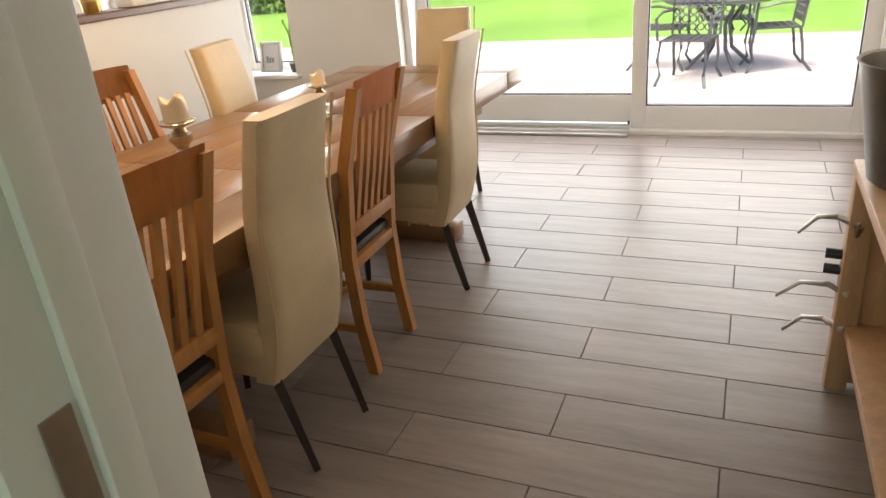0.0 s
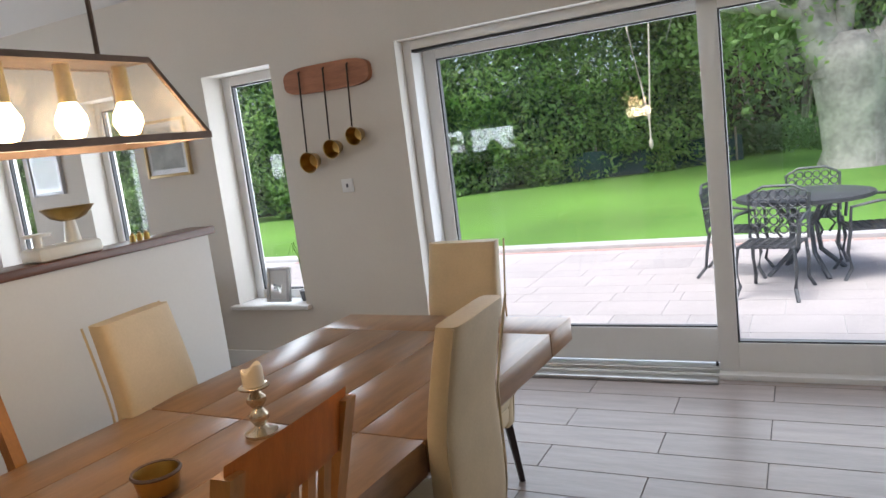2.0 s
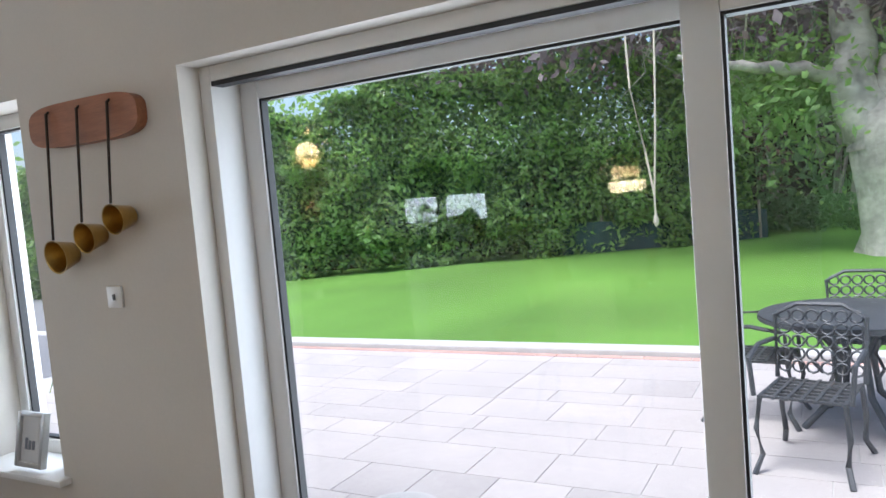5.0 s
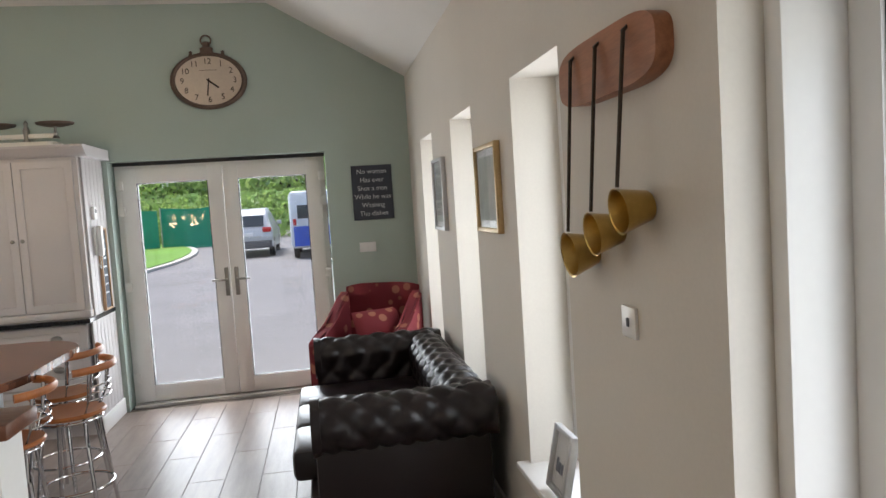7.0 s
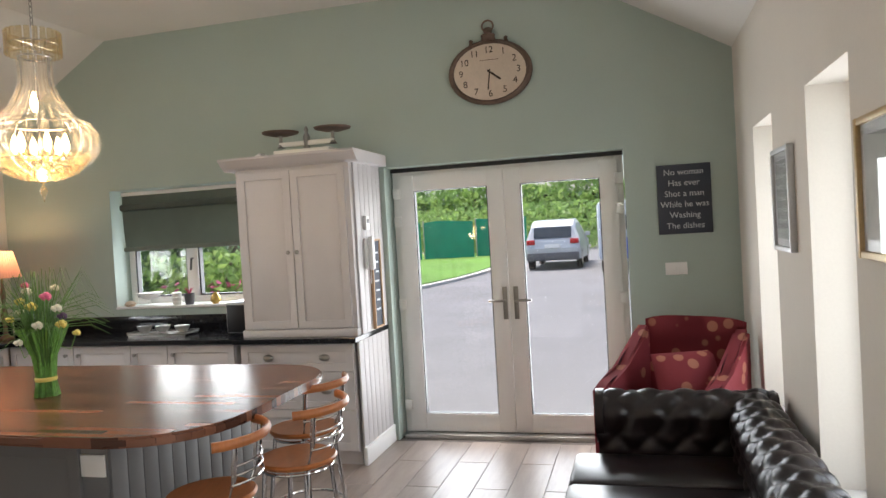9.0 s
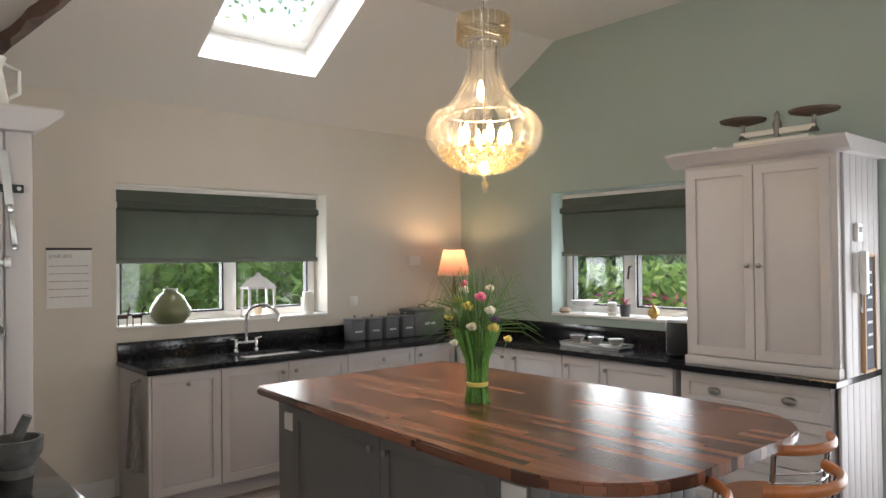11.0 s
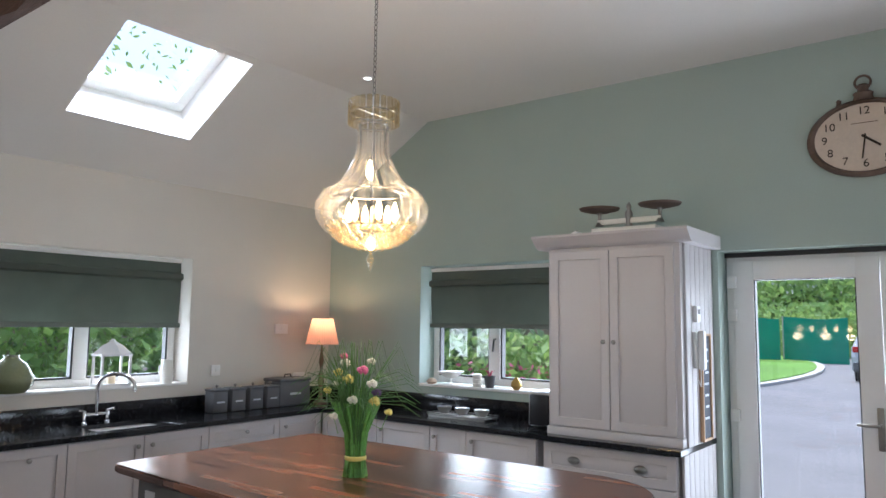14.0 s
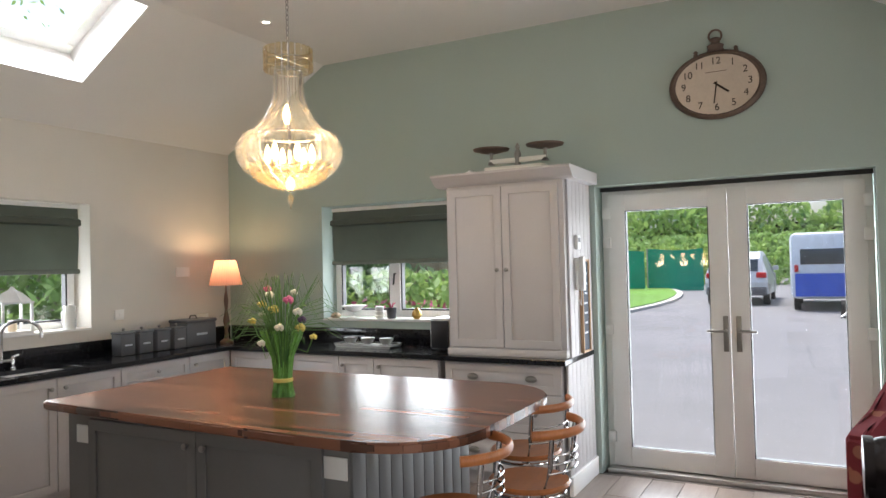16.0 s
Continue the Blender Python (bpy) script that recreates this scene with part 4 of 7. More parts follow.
part("body", B(-0.25, -0.62, 0, 0.27, 0.55, 0.88, 0.003), "grey", t)
part("worktop", B(-0.275, -0.63, 0.88, 0.27, 0.58, 0.91, 0.006), "granite", t)
KY = 1.45 + 0.314
t = thing("knife_rack", (-3.715, KY, 1.84), "black magnetic bar on beadboard", "rack")
part("bar", B(-0.24, 0, -0.014, 0.235, 0.015, 0.014, 0.002), "black", t)
for x in (-0.225, 0.22):
    part("screw", C((x, 0.014, 0), (x, 0.018, 0), 0.007), "steel", t)
kn = [(0.19, 0.16, 0.03, "ridge", 0.16, -3), (0.14, 0.10, 0.022, "steel", 0.13, 3), (0.07, 0.13, 0.016, "ridge", 0.10, -4), (0.005, 0.14, 0.045, "ridge", 0.13, -6), (-0.045, 0.10, 0.03, "ridge", 0.11, 0), (-0.12, 0.12, 0.01, "ridge", 0.11, -4), (-0.19, 0.14, 0.026, "steel", 0.14, -6)]
for x, up, w, hm, hl_, tl in kn:
    k = thing("kitchen_knife", (0, 0, 0), "kitchen knife held on the magnetic bar, " + ("burgundy handle" if hm == "ridge" else "steel handle"), "knife", "hanging knives")
    k.matrix_basis = pose(-3.715 + x, KY + 0.017, 1.84, 0, -tl, 0)
    part("blade", P([(-w / 2, -0.06), (w / 2, -0.06), (w / 2, up * 0.6), (w * 0.1, up), (-w / 2, up * 0.85)], "y", 0, 0.003), "steel", k, smooth=False)
    part("bolster", B(-0.008, -0.004, -0.085, 0.008, 0.01, -0.055, 0.003), "chrome", k)
    part("handle", B(-0.0095, -0.006, -0.06 - hl_, 0.0095, 0.012, -0.085, 0.005), hm, k)
    part("pommel", B(-0.0095, -0.006, -0.075 - hl_, 0.0095, 0.012, -0.06 - hl_, 0.004), "chrome", k)
t = thing("utensil_rail", (-3.715, KY, 1.585), "steel rail on beadboard", "rack")
part("bar", B(-0.20, 0, -0.012, 0.20, 0.008, 0.012, 0.002), "steel", t)
for x in (-0.19, 0.19):
    part("bracket", B(x - 0.01, 0, -0.02, x + 0.01, 0.02, 0.02, 0.003), "steel", t)
for i in range(4):
    x = 0.115 - i * 0.075
    c = thing("measuring_cup", (-3.715 + x, KY + 0.02, 1.64), "steel measuring cup hanging on rail", "measuring cup", "measuring cups")
    r = 0.045 - i * 0.005
    m = Matrix.Translation((0, 0.02, 0)) @ Matrix.Rotation(radians(-80), 4, "X")
    part("cup", Lz([(r * 0.7, -0.03), (r, 0.015), (r * 1.03, 0.016), (r * 0.94, 0.012), (r * 0.6, -0.022)], 20, m=m), "pewter", c)
    part("handle", B(-0.005, -0.004, -0.075, 0.005, 0.0, -r, 0.001), "steel", c)
for i, kind_ in enumerate(("fork", "server", "turner", "small ladle", "skimmer", "pasta spoon")):
    x = 0.185 - i * 0.066
    c = thing("utensil", (-3.715 + x, KY + 0.022, 1.60), "stainless %s hanging from rail" % kind_, "utensil", "hanging utensils")
    part("handle", T([(0, 0, 0.02), (0, 0.004, -0.06), (0, 0, -0.22)], 0.0065, 8, 0.004), "chrome", c)
    if kind_ == "fork":
        bm = bmesh.new()
        for q in (-0.012, 0, 0.012):
            tube(bm, [(q * 0.3, 0, -0.21), (q, 0.004, -0.24), (q, 0, -0.30)], 0.003, 5)
    elif kind_ == "turner":
        bm = bmesh.new()
        for q in range(6):
            bx(bm, -0.036 + q * 0.0128, -0.002, -0.325, -0.036 + q * 0.0128 + 0.008, 0.002, -0.22)
            bx(bm, -0.036, -0.0015, -0.325 + q * 0.0193, 0.036, 0.0015, -0.325 + q * 0.0193 + 0.0085)
    else:
        r = {"server": 0.036, "small ladle": 0.034, "skimmer": 0.056, "pasta spoon": 0.032}[kind_]
        bm = Lz([(0.006, -0.014), (r * 0.7, -0.008), (r, 0.008), (r * 0.95, 0.009), (r * 0.6, -0.004)], 18, m=Matrix.Translation((0, 0.01, -0.22 - r)) @ Matrix.Rotation(radians(-85), 4, "X"))
    part("head", bm, "steel", c)
t = thing("kitchen_roll", (-3.745, 2.10, 0.91), "white kitchen roll on chrome wire stand", "kitchen roll")
part("roll", Lz([(0.018, 0.02), (0.055, 0.02), (0.056, 0.24), (0.018, 0.24)], 24), "paper", t)
part("pole", C((0, 0, 0), (0, 0, 0.33), 0.005), "chrome", t)
part("finial", Lz([(0.003, 0.3), (0.012, 0.32), (0.012, 0.335), (0.003, 0.345)], 12), "chrome", t)
part("base", Lz([(0.07, 0), (0.07, 0.006), (0.02, 0.01)], 24), "chrome", t)
part("arm", T([(0.065, 0, 0.005), (0.075, 0, 0.05), (0.07, 0.02, 0.14)], 0.003, 6), "chrome", t)
t = thing("mortar", (-3.885, 2.02, 0.91), "rough grey granite mortar with pestle", "mortar")
part("bowl", Lz([(0.05, 0), (0.055, 0.02), (0.05, 0.03), (0.075, 0.07), (0.08, 0.12), (0.068, 0.12), (0.05, 0.05), (0.01, 0.04)], 24), "stone", t)
part("pestle", T([(0.02, 0, 0.06), (-0.01, 0.01, 0.14), (-0.03, 0.02, 0.19)], 0.02, 10, 0.015), "stone", t)
t = thing("pepper_mill", (-3.50, 2.40, 0.91), "tall turned wooden pepper mill", "pepper mill")
part("body", Lz([(0.034, 0), (0.036, 0.02), (0.024, 0.08), (0.028, 0.24), (0.02, 0.28), (0.028, 0.30)], 20), "walnut", t)
part("head", Lz([(0.03, 0.30), (0.036, 0.33), (0.032, 0.37), (0.012, 0.385)], 20), "walnut", t)
part("knob", Lz([(0.005, 0.385), (0.008, 0.395), (0.003, 0.402)], 10), "chrome", t)
t = thing("salt_mill", (-3.49, 2.62, 0.91), "smaller wooden mill with chrome knob", "pepper mill")
part("body", Lz([(0.03, 0), (0.022, 0.08), (0.026, 0.16), (0.018, 0.18)], 20), "board", t)
part("head", Lz([(0.026, 0.18), (0.03, 0.21), (0.012, 0.235), (0.008, 0.25), (0.003, 0.26)], 20), "chrome", t)
t = thing("corkscrew_stand", (-3.57, 2.22, 0.91), "black lever bottle opener standing on counter", "bottle opener")
part("body", Lz([(0.035, 0), (0.035, 0.02), (0.022, 0.04), (0.024, 0.18)], 16), "black", t)
part("lever", T([(0.0, 0.0, 0.18), (0.02, 0, 0.27), (0.03, 0, 0.30), (-0.04, 0.0, 0.31)], 0.009, 8), "black", t)
t = thing("enamel_jug", (-3.87, 1.62, 2.125), "chipped white enamel jug on top of unit", "jug")
part("body", Lz([(0.07, 0), (0.072, 0.01), (0.05, 0.14), (0.045, 0.16), (0.06, 0.20), (0.055, 0.20), (0.03, 0.15)], 24), "enamel", t)
part("spout", T([(0.03, 0, 0.16), (0.06, 0, 0.185), (0.085, 0, 0.21)], 0.024, 10, 0.012), "enamel", t)
part("handle", T([(-0.05, 0, 0.18), (-0.10, 0, 0.16), (-0.10, 0, 0.08), (-0.06, 0, 0.05)], 0.007, 8), "enamel", t)
single("green_jug", Lz([(0.035, 0), (0.042, 0.02), (0.034, 0.06), (0.04, 0.075), (0.035, 0.072)], 18), "sagepot", "small green enamel mug on top of unit", "jug", at=(-3.73, 1.62, 2.125))
t = thing("wall_calendar", (-4.63, YS, 1.475), "white wall calendar with monthly grid", "calendar", "", 180)
part("sheet", B(-0.135, -0.006, -0.19, 0.135, 0, 0.19), "paper", t)
part("binding", B(-0.137, -0.009, 0.185, 0.137, 0, 0.20, 0.002), "black", t)
for r_ in range(5):
    for c_ in range(6):
        part("day_box", B(-0.12 + c_ * 0.04, -0.0075, 0.08 - r_ * 0.05, -0.086 + c_ * 0.04, -0.006, 0.084 - r_ * 0.05), "ink", t)
text_part("month", "JUNE 2022", 0.03, pose(-0.05, -0.008, 0.145, 90, 0, 0), "ink", t)
for q, (x, y, z) in enumerate(((-3.78, 1.9, 2.432),)):
    t = thing("downlight", (x, y, z - 0.008), "small recessed ceiling downlight, lit", "downlight", "ceiling spots")
    part("bezel", Lz([(0.028, 0.0), (0.045, 0.0), (0.046, 0.008), (0.028, 0.008)], 24, ring_only=True), "upvc", t)
    part("lens", Lz([(0.027, 0.002), (0.027, 0.006)], 20), "spot", t)

# ---- kitchen ----
def shaker(parent, axis, a, u0, u1, z0, z1, out, material, knob=None, cup=False, name="cabinet_door"):
    """A framed door or drawer front on the plane a, facing out."""
    def bb(bm, ua, ub, za, zb, d0, d1, bev=0.002):
        if axis == "y":
            bx(bm, ua, min(a + out * d0, a + out * d1), za, ub, max(a + out * d0, a + out * d1), zb, bev)
        else:
            bx(bm, min(a + out * d0, a + out * d1), ua, za, max(a + out * d0, a + out * d1), ub, zb, bev)
        return bm
    g, s = 0.003, min(0.055, (z1 - z0) * 0.28)
    u0, u1, z0, z1 = u0 + g, u1 - g, z0 + g, z1 - g
    def at(u, z, d):
        return (u, a + out * d, z) if axis == "y" else (a + out * d, u, z)
    bm = bmesh.new()
    loops = []
    for m, d in ((0, 0.0), (0, 0.0185), (0.0015, 0.02), (s - 0.0015, 0.02), (s, 0.0185), (s, 0.0)):
        loops.append([bm.verts.new(at(u, z, d)) for u, z in ((u0 + m, z0 + m), (u1 - m, z0 + m), (u1 - m, z1 - m), (u0 + m, z1 - m))])
    for p, q in zip(loops, loops[1:] + loops[:1]):
        for k in range(4):
            bm.faces.new((p[k], p[(k + 1) % 4], q[(k + 1) % 4], q[k]))
    d = part(name, bm, material, parent, smooth=False)
    part("panel", bb(bmesh.new(), u0 + s, u1 - s, z0 + s, z1 - s, 0, 0.010), material, d)
    for ku, kz in knob or ():
        p = (ku, a + out * 0.02, kz) if axis == "y" else (a + out * 0.02, ku, kz)
        n_ = Vector((0, out, 0)) if axis == "y" else Vector((out, 0, 0))
        q = n_.to_track_quat("Z", "Y").to_matrix().to_4x4()
        if cup:
            bm = Lz([(0.004, 0.024), (0.02, 0.02), (0.03, 0.006), (0.032, 0.0)], 20, sx=1.35, sy=0.8, m=Matrix.Translation(p) @ q)
        else:
            bm = Lz([(0.006, 0.0), (0.006, 0.012), (0.015, 0.018), (0.015, 0.026), (0.006, 0.03)], 16, m=Matrix.Translation(p) @ q)
        part("handle", bm, "pewter", d, "pewter cup pull" if cup else "pewter knob")
    return d


FY, FX = 0.08, -7.50
units = [(-5.40, -4.95, [(-5.175, 0.80)], 0), (-6.39, -5.40, None, 2), (-7.03, -6.39, [(-6.71, 0.80)], 1), (-7.47, -7.03, [(-7.08, 0.80)], 0)]
for u0, u1, kb, kind_ in units:
    t = thing("base_cabinet", ((u0 + u1) / 2, 0, 0), "pale grey shaker base cabinet under black worktop", "cabinet", "base cabinets")
    o = (u0 + u1) / 2
    part("body", B(u0 - o, YS + 0.01, 0.10, u1 - o, FY, 0.875), "grey", t)
    part("plinth", B(u0 - o, YS + 0.01, 0, u1 - o, FY - 0.04, 0.10), "grey", t)
    if kind_ == 2:
        c = (u0 + u1) / 2
        shaker(t, "y", FY, u0 - o, c - o, 0.11, 0.87, 1, "grey", [(-0.05, 0.80)])
        shaker(t, "y", FY, c - o, u1 - o, 0.11, 0.87, 1, "grey", [(0.05, 0.80)])
    elif kind_ == 1:
        shaker(t, "y", FY, u0 - o, u1 - o, 0.70, 0.87, 1, "grey", [(0, 0.80)], name="drawer_front")
        shaker(t, "y", FY, u0 - o, u1 - o, 0.11, 0.70, 1, "grey", [(0, 0.62)])
    else:
        shaker(t, "y", FY, u0 - o, u1 - o, 0.11, 0.87, 1, "grey", [(kb[0][0] - o, kb[0][1])])
for u0, u1, kn_, kind_ in ((0.10, 0.72, 0.66, 0), (0.72, 1.25, 0.78, 0), (1.25, 1.58, 1.30, 0), (1.58, 2.15, 1.64, 0), (2.22, 3.10, 0, 1)):
    t = thing("base_cabinet", (0, (u0 + u1) / 2, 0), "pale grey shaker base cabinet under black worktop" if not kind_ else "pale grey drawer unit with pewter cup pulls", "cabinet", "base cabinets")
    o = (u0 + u1) / 2
    fx = FX if not kind_ else FX + 0.03
    part("body", B(XW + 0.01, u0 - o, 0.10, fx, u1 - o, 0.875), "grey", t)
    part("plinth", B(XW + 0.01, u0 - o, 0, fx - 0.04, u1 - o, 0.10), "grey", t)
    if kind_:
        for za, zb in ((0.67, 0.87), (0.40, 0.67), (0.11, 0.40)):
            shaker(t, "x", fx, u0 - o, u1 - o, za, zb, 1, "grey", [(-0.22, (za + zb) / 2), (0.22, (za + zb) / 2)], True, "drawer_front")
    else:
        shaker(t, "x", fx, u0 - o, u1 - o, 0.11, 0.87, 1, "grey", [(kn_ - o, 0.80)])
t = thing("worktop", (0, 0, 0), "polished black granite worktop with upstand and sink cutout", "worktop")
bm = bmesh.new()
bx(bm, XW + 0.003, YS + 0.003, 0.876, -6.15, 0.125, 0.91, 0.003)
bx(bm, -5.62, YS + 0.003, 0.876, -4.915, 0.125, 0.91, 0.003)
bx(bm, -6.15, YS + 0.003, 0.876, -5.62, -0.30, 0.91)
bx(bm, -6.15, 0.02, 0.876, -5.62, 0.125, 0.91)
bx(bm, XW + 0.003, 0.125, 0.876, -7.45, 2.18, 0.91, 0.003)
bx(bm, XW + 0.003, 2.18, 0.876, -7.41, 3.14, 0.912, 0.004)
part("slab", bm, "granite", t, smooth=False)
part("upstand", B(-8.06, YS + 0.003, 0.91, -4.92, YS + 0.022, 1.03, 0.002), "granite", t)
part("upstand", B(XW + 0.003, YS + 0.03, 0.91, XW + 0.022, 2.2, 1.03, 0.002), "granite", t)
t = thing("sink", (-5.885, -0.14, 0.74), "undermounted steel kitchen sink", "sink")
bm = bx(bmesh.new(), -0.265, -0.16, 0, 0.265, 0.16, 0.008)
for s in (-1, 1):
    bx(bm, s * 0.262 - 0.004, -0.16, 0, s * 0.262 + 0.004, 0.16, 0.14)
    bx(bm, -0.262, s * 0.158 - 0.004, 0, 0.262, s * 0.158 + 0.004, 0.14)
part("basin", bm, "steel", t, smooth=False)
part("drain", Lz([(0.03, 0.008), (0.03, 0.011), (0.01, 0.01)], 16), "chrome", t)
t = thing("kitchen_tap", (-5.80, -0.37, 0.91), "tall chrome bridge tap with curved spout", "tap")
part("spout", T([(0, 0, 0.05)] + [(-0.075 + 0.075 * math.cos(a), 0.11 - 0.11 * math.cos(a), 0.25 + 0.09 * math.sin(a)) for a in [k * math.pi / 10 for k in range(11)]] + [(-0.15, 0.22, 0.22)], 0.012, 12), "chrome", t)
part("bridge", C((-0.08, 0, 0.06), (0.08, 0, 0.06), 0.012), "chrome", t)
for s in (-1, 1):
    p_ = part("pillar", Lz([(0.022, 0), (0.022, 0.008), (0.012, 0.015), (0.014, 0.08), (0.008, 0.09)], 14, (s * 0.08, 0, 0)), "chrome", t)
    part("lever", T([(s * 0.08, 0, 0.085), (s * 0.12, 0.01, 0.095)], 0.006, 8), "chrome", p_)
# tall dresser cabinet
t = thing("tall_cabinet", (0, 2.67, 0), "pale grey double-door wall cupboard standing on worktop", "cabinet")
part("body", B(XW + 0.01, -0.44, 0.915, -7.52, 0.45, 2.13, 0.002), "grey", t)
shaker(t, "x", -7.52, -0.42, 0.0, 0.97, 2.11, 1, "grey", [(-0.035, 1.52)])
shaker(t, "x", -7.52, 0.0, 0.42, 0.97, 2.11, 1, "grey", [(0.035, 1.52)])
part("base_moulding", B(XW + 0.01, -0.445, 0.912, -7.495, 0.455, 0.965, 0.004), "grey", t)
part("cornice", prism(bmesh.new(), [(XW + 0.01, 2.13), (-7.51, 2.13), (-7.48, 2.145), (-7.42, 2.20), (-7.42, 2.215), (XW + 0.01, 2.215)], "y", -0.52, 0.53), "grey", t, smooth=False)
t = thing("beadboard_panel", (0, 3.115, 0), "pale grey beadboard end panel beside french doors", "panel")
for i in range(7):
    part("board", B(-8.085 + i * 0.087, 0.006, 0.13, -8.085 + (i + 1) * 0.087 - 0.004, 0.022, 0.874 if i == 6 else 2.13, 0.004), "grey", t)
part("skirting", B(-8.085, 0.006, 0, -7.48, 0.036, 0.13, 0.004), "white", t)
# scales and papers on top of it
t = thing("balance_scale", (-7.72, 2.72, 2.215), "antique balance scale with two dark pans", "scale")
part("base", B(-0.11, -0.22, 0, 0.11, 0.22, 0.05, 0.004), "enamel", t)
part("beam", B(-0.015, -0.22, 0.085, 0.015, 0.22, 0.12, 0.004), "enamel", t)
for s in (-1, 1):
    part("pan_arm", Lz([(0.03, 0), (0.012, 0.03), (0.012, 0.08), (0.02, 0.09)], 12, (0, s * 0.21, 0.08)), "pewter", t)
    part("pan", Lz([(0.06, 0.0), (0.13, 0.018), (0.137, 0.03), (0.12, 0.026), (0.03, 0.014)], 28, (0, s * 0.21, 0.17)), "rust", t)
part("pillar", Lz([(0.035, 0.05), (0.02, 0.08), (0.026, 0.15), (0.012, 0.18), (0.018, 0.2), (0.005, 0.225)], 16), "pewter", t)
single("folded_paper", P([(-0.07, 0), (0.09, 0), (0.03, 0.05)], "x", -0.05, 0.05), "paper", "folded white paper on top of cupboard", "paper", at=(-7.70, 2.33, 2.215), smooth=False)
# entry phone, thermostat, chalk board on beadboard
t = thing("entry_phone", (-7.72, 3.138, 1.48), "white wall entry phone handset", "intercom")
part("base", B(-0.05, 0, -0.11, 0.05, 0.02, 0.11, 0.006), "upvc", t)
part("handset", B(-0.025, 0.02, -0.12, 0.025, 0.06, 0.12, 0.012), "upvc", t)
part("cord", T([(0, 0.03, -0.12), (0.01, 0.03, -0.22), (0.02, 0.02, -0.18)], 0.004), "upvc", t)
t = thing("thermostat", (-7.72, 3.138, 1.70), "small white thermostat on panel", "thermostat")
part("case", B(-0.035, 0, -0.05, 0.035, 0.025, 0.05, 0.005), "upvc", t)
part("screen", B(-0.02, 0.025, 0.0, 0.02, 0.0265, 0.03), "slate", t)
t = thing("chalk_board", (-7.86, 3.138, 1.22), "narrow framed chalk board with faint writing", "chalkboard")
part("frame", frame_xz(bmesh.new(), -0.09, 0.09, -0.30, 0.36, 0, 0.025, 0.015, bev=0.002), "pine", t)
part("slate", B(-0.075, 0.002, -0.285, 0.075, 0.014, 0.345), "chalk", t)
for k in range(7):
    part("writing", B(-0.05, 0.0142, 0.25 - k * 0.07, 0.035 - 0.01 * (k % 3), 0.0148, 0.265 - k * 0.07), "chalkw", t)
# island
t = thing("kitchen_island", (-5.77, 2.2, 0), "charcoal painted island with iroko strip worktop", "island")
out = [(0.585, -1.14), (-0.72, -1.14), (-0.735, -1.10)]
for k in range(9):
    a = math.pi * (1 - 0.5 * k / 8)
    out.append((-0.36 + 0.375 * math.cos(a), 0.875 + 0.375 * math.sin(a)))
for k in range(9):
    a = math.pi / 2 * (1 - k / 8)
    out.append((0.31 + 0.375 * math.cos(a), 0.875 + 0.375 * math.sin(a)))
out += [(0.685, 0.6), (0.61, -1.10)]
bm = P(out, "z", 0.868, 0.91)
bmesh.ops.bevel(bm, geom=[e for e in bm.edges if abs(e.verts[0].co.z - e.verts[1].co.z) < 1e-5], offset=0.009, segments=2, affect="EDGES")
part("worktop", bm, "strips", t, "glossy reddish-brown iroko strip worktop")
part("body", B(-0.55, -1.04, 0.09, 0.515, 0.74, 0.867, 0.003), "dkgrey", t)
part("plinth", B(-0.52, -1.0, 0.0, 0.47, 0.70, 0.09), "dkgrey", t)
for u0, u1, kb in ((-0.86, -0.10, -0.15), (-0.10, 0.62, -0.04)):
    shaker(t, "x", 0.515, u0, u1, 0.13, 0.83, 1, "dkgrey", [(kb, 0.76)])
for i in range(11):
    part("end_board", B(-0.55 + i * 0.0966, 0.741, 0.09, -0.55 + (i + 1) * 0.0966 - 0.004, 0.755, 0.867, 0.003), "dkgrey", t)
part("socket_plate", B(0.516, -0.96, 0.70, 0.526, -0.83, 0.79, 0.002), "upvc", t, "white double socket plate")
part("socket_plate", B(0.516, 0.62, 0.70, 0.526, 0.735, 0.79, 0.002), "upvc", t, "white double socket plate")
# flowers
FXc, FYc = -5.73, 2.195
t = thing("flower_bunch", (FXc, FYc, 0.911), "tied bunch of artificial meadow flowers and grass", "flowers")
random.seed(4)
bm = bmesh.new()
for k in range(70):
    a, r = random.uniform(0, 6.283), 0.05 * math.sqrt(random.random())
    x, y = r * math.cos(a), r * math.sin(a)
    tube(bm, [(x * 1.15, y * 1.15, 0), (x * 0.85, y * 0.85, 0.09), (x * 1.1, y * 1.1, 0.2), (x * 2.3, y * 2.3, 0.34)], 0.0042, 5)
part("stem_bundle", bm, "stem", t)
part("tie", Lz([(0.047, 0.075), (0.051, 0.08), (0.051, 0.092), (0.047, 0.096)], 24, ring_only=True), "yellow", t)
bm = bmesh.new()
for k in range(150):
    a, s = random.uniform(0, 6.283), random.uniform(0.05, 0.25)
    h = random.uniform(0.3, 0.56)
    c, sn = math.cos(a), math.sin(a)
    tube(bm, [(0.03 * c, 0.03 * sn, 0.15), (0.3 * s * c + 0.03 * c, 0.3 * s * sn + 0.03 * sn, 0.15 + 0.55 * h), (s * c, s * sn, 0.08 + h * (1 - 0.25 * (s > 0.2))), (1.35 * s * c, 1.35 * s * sn, 0.06 + h * (1 - 1.4 * s))], 0.003, 4, 0.0008)
tagged(part("grass_tuft", bm, "leafg", t), kind="stuff")
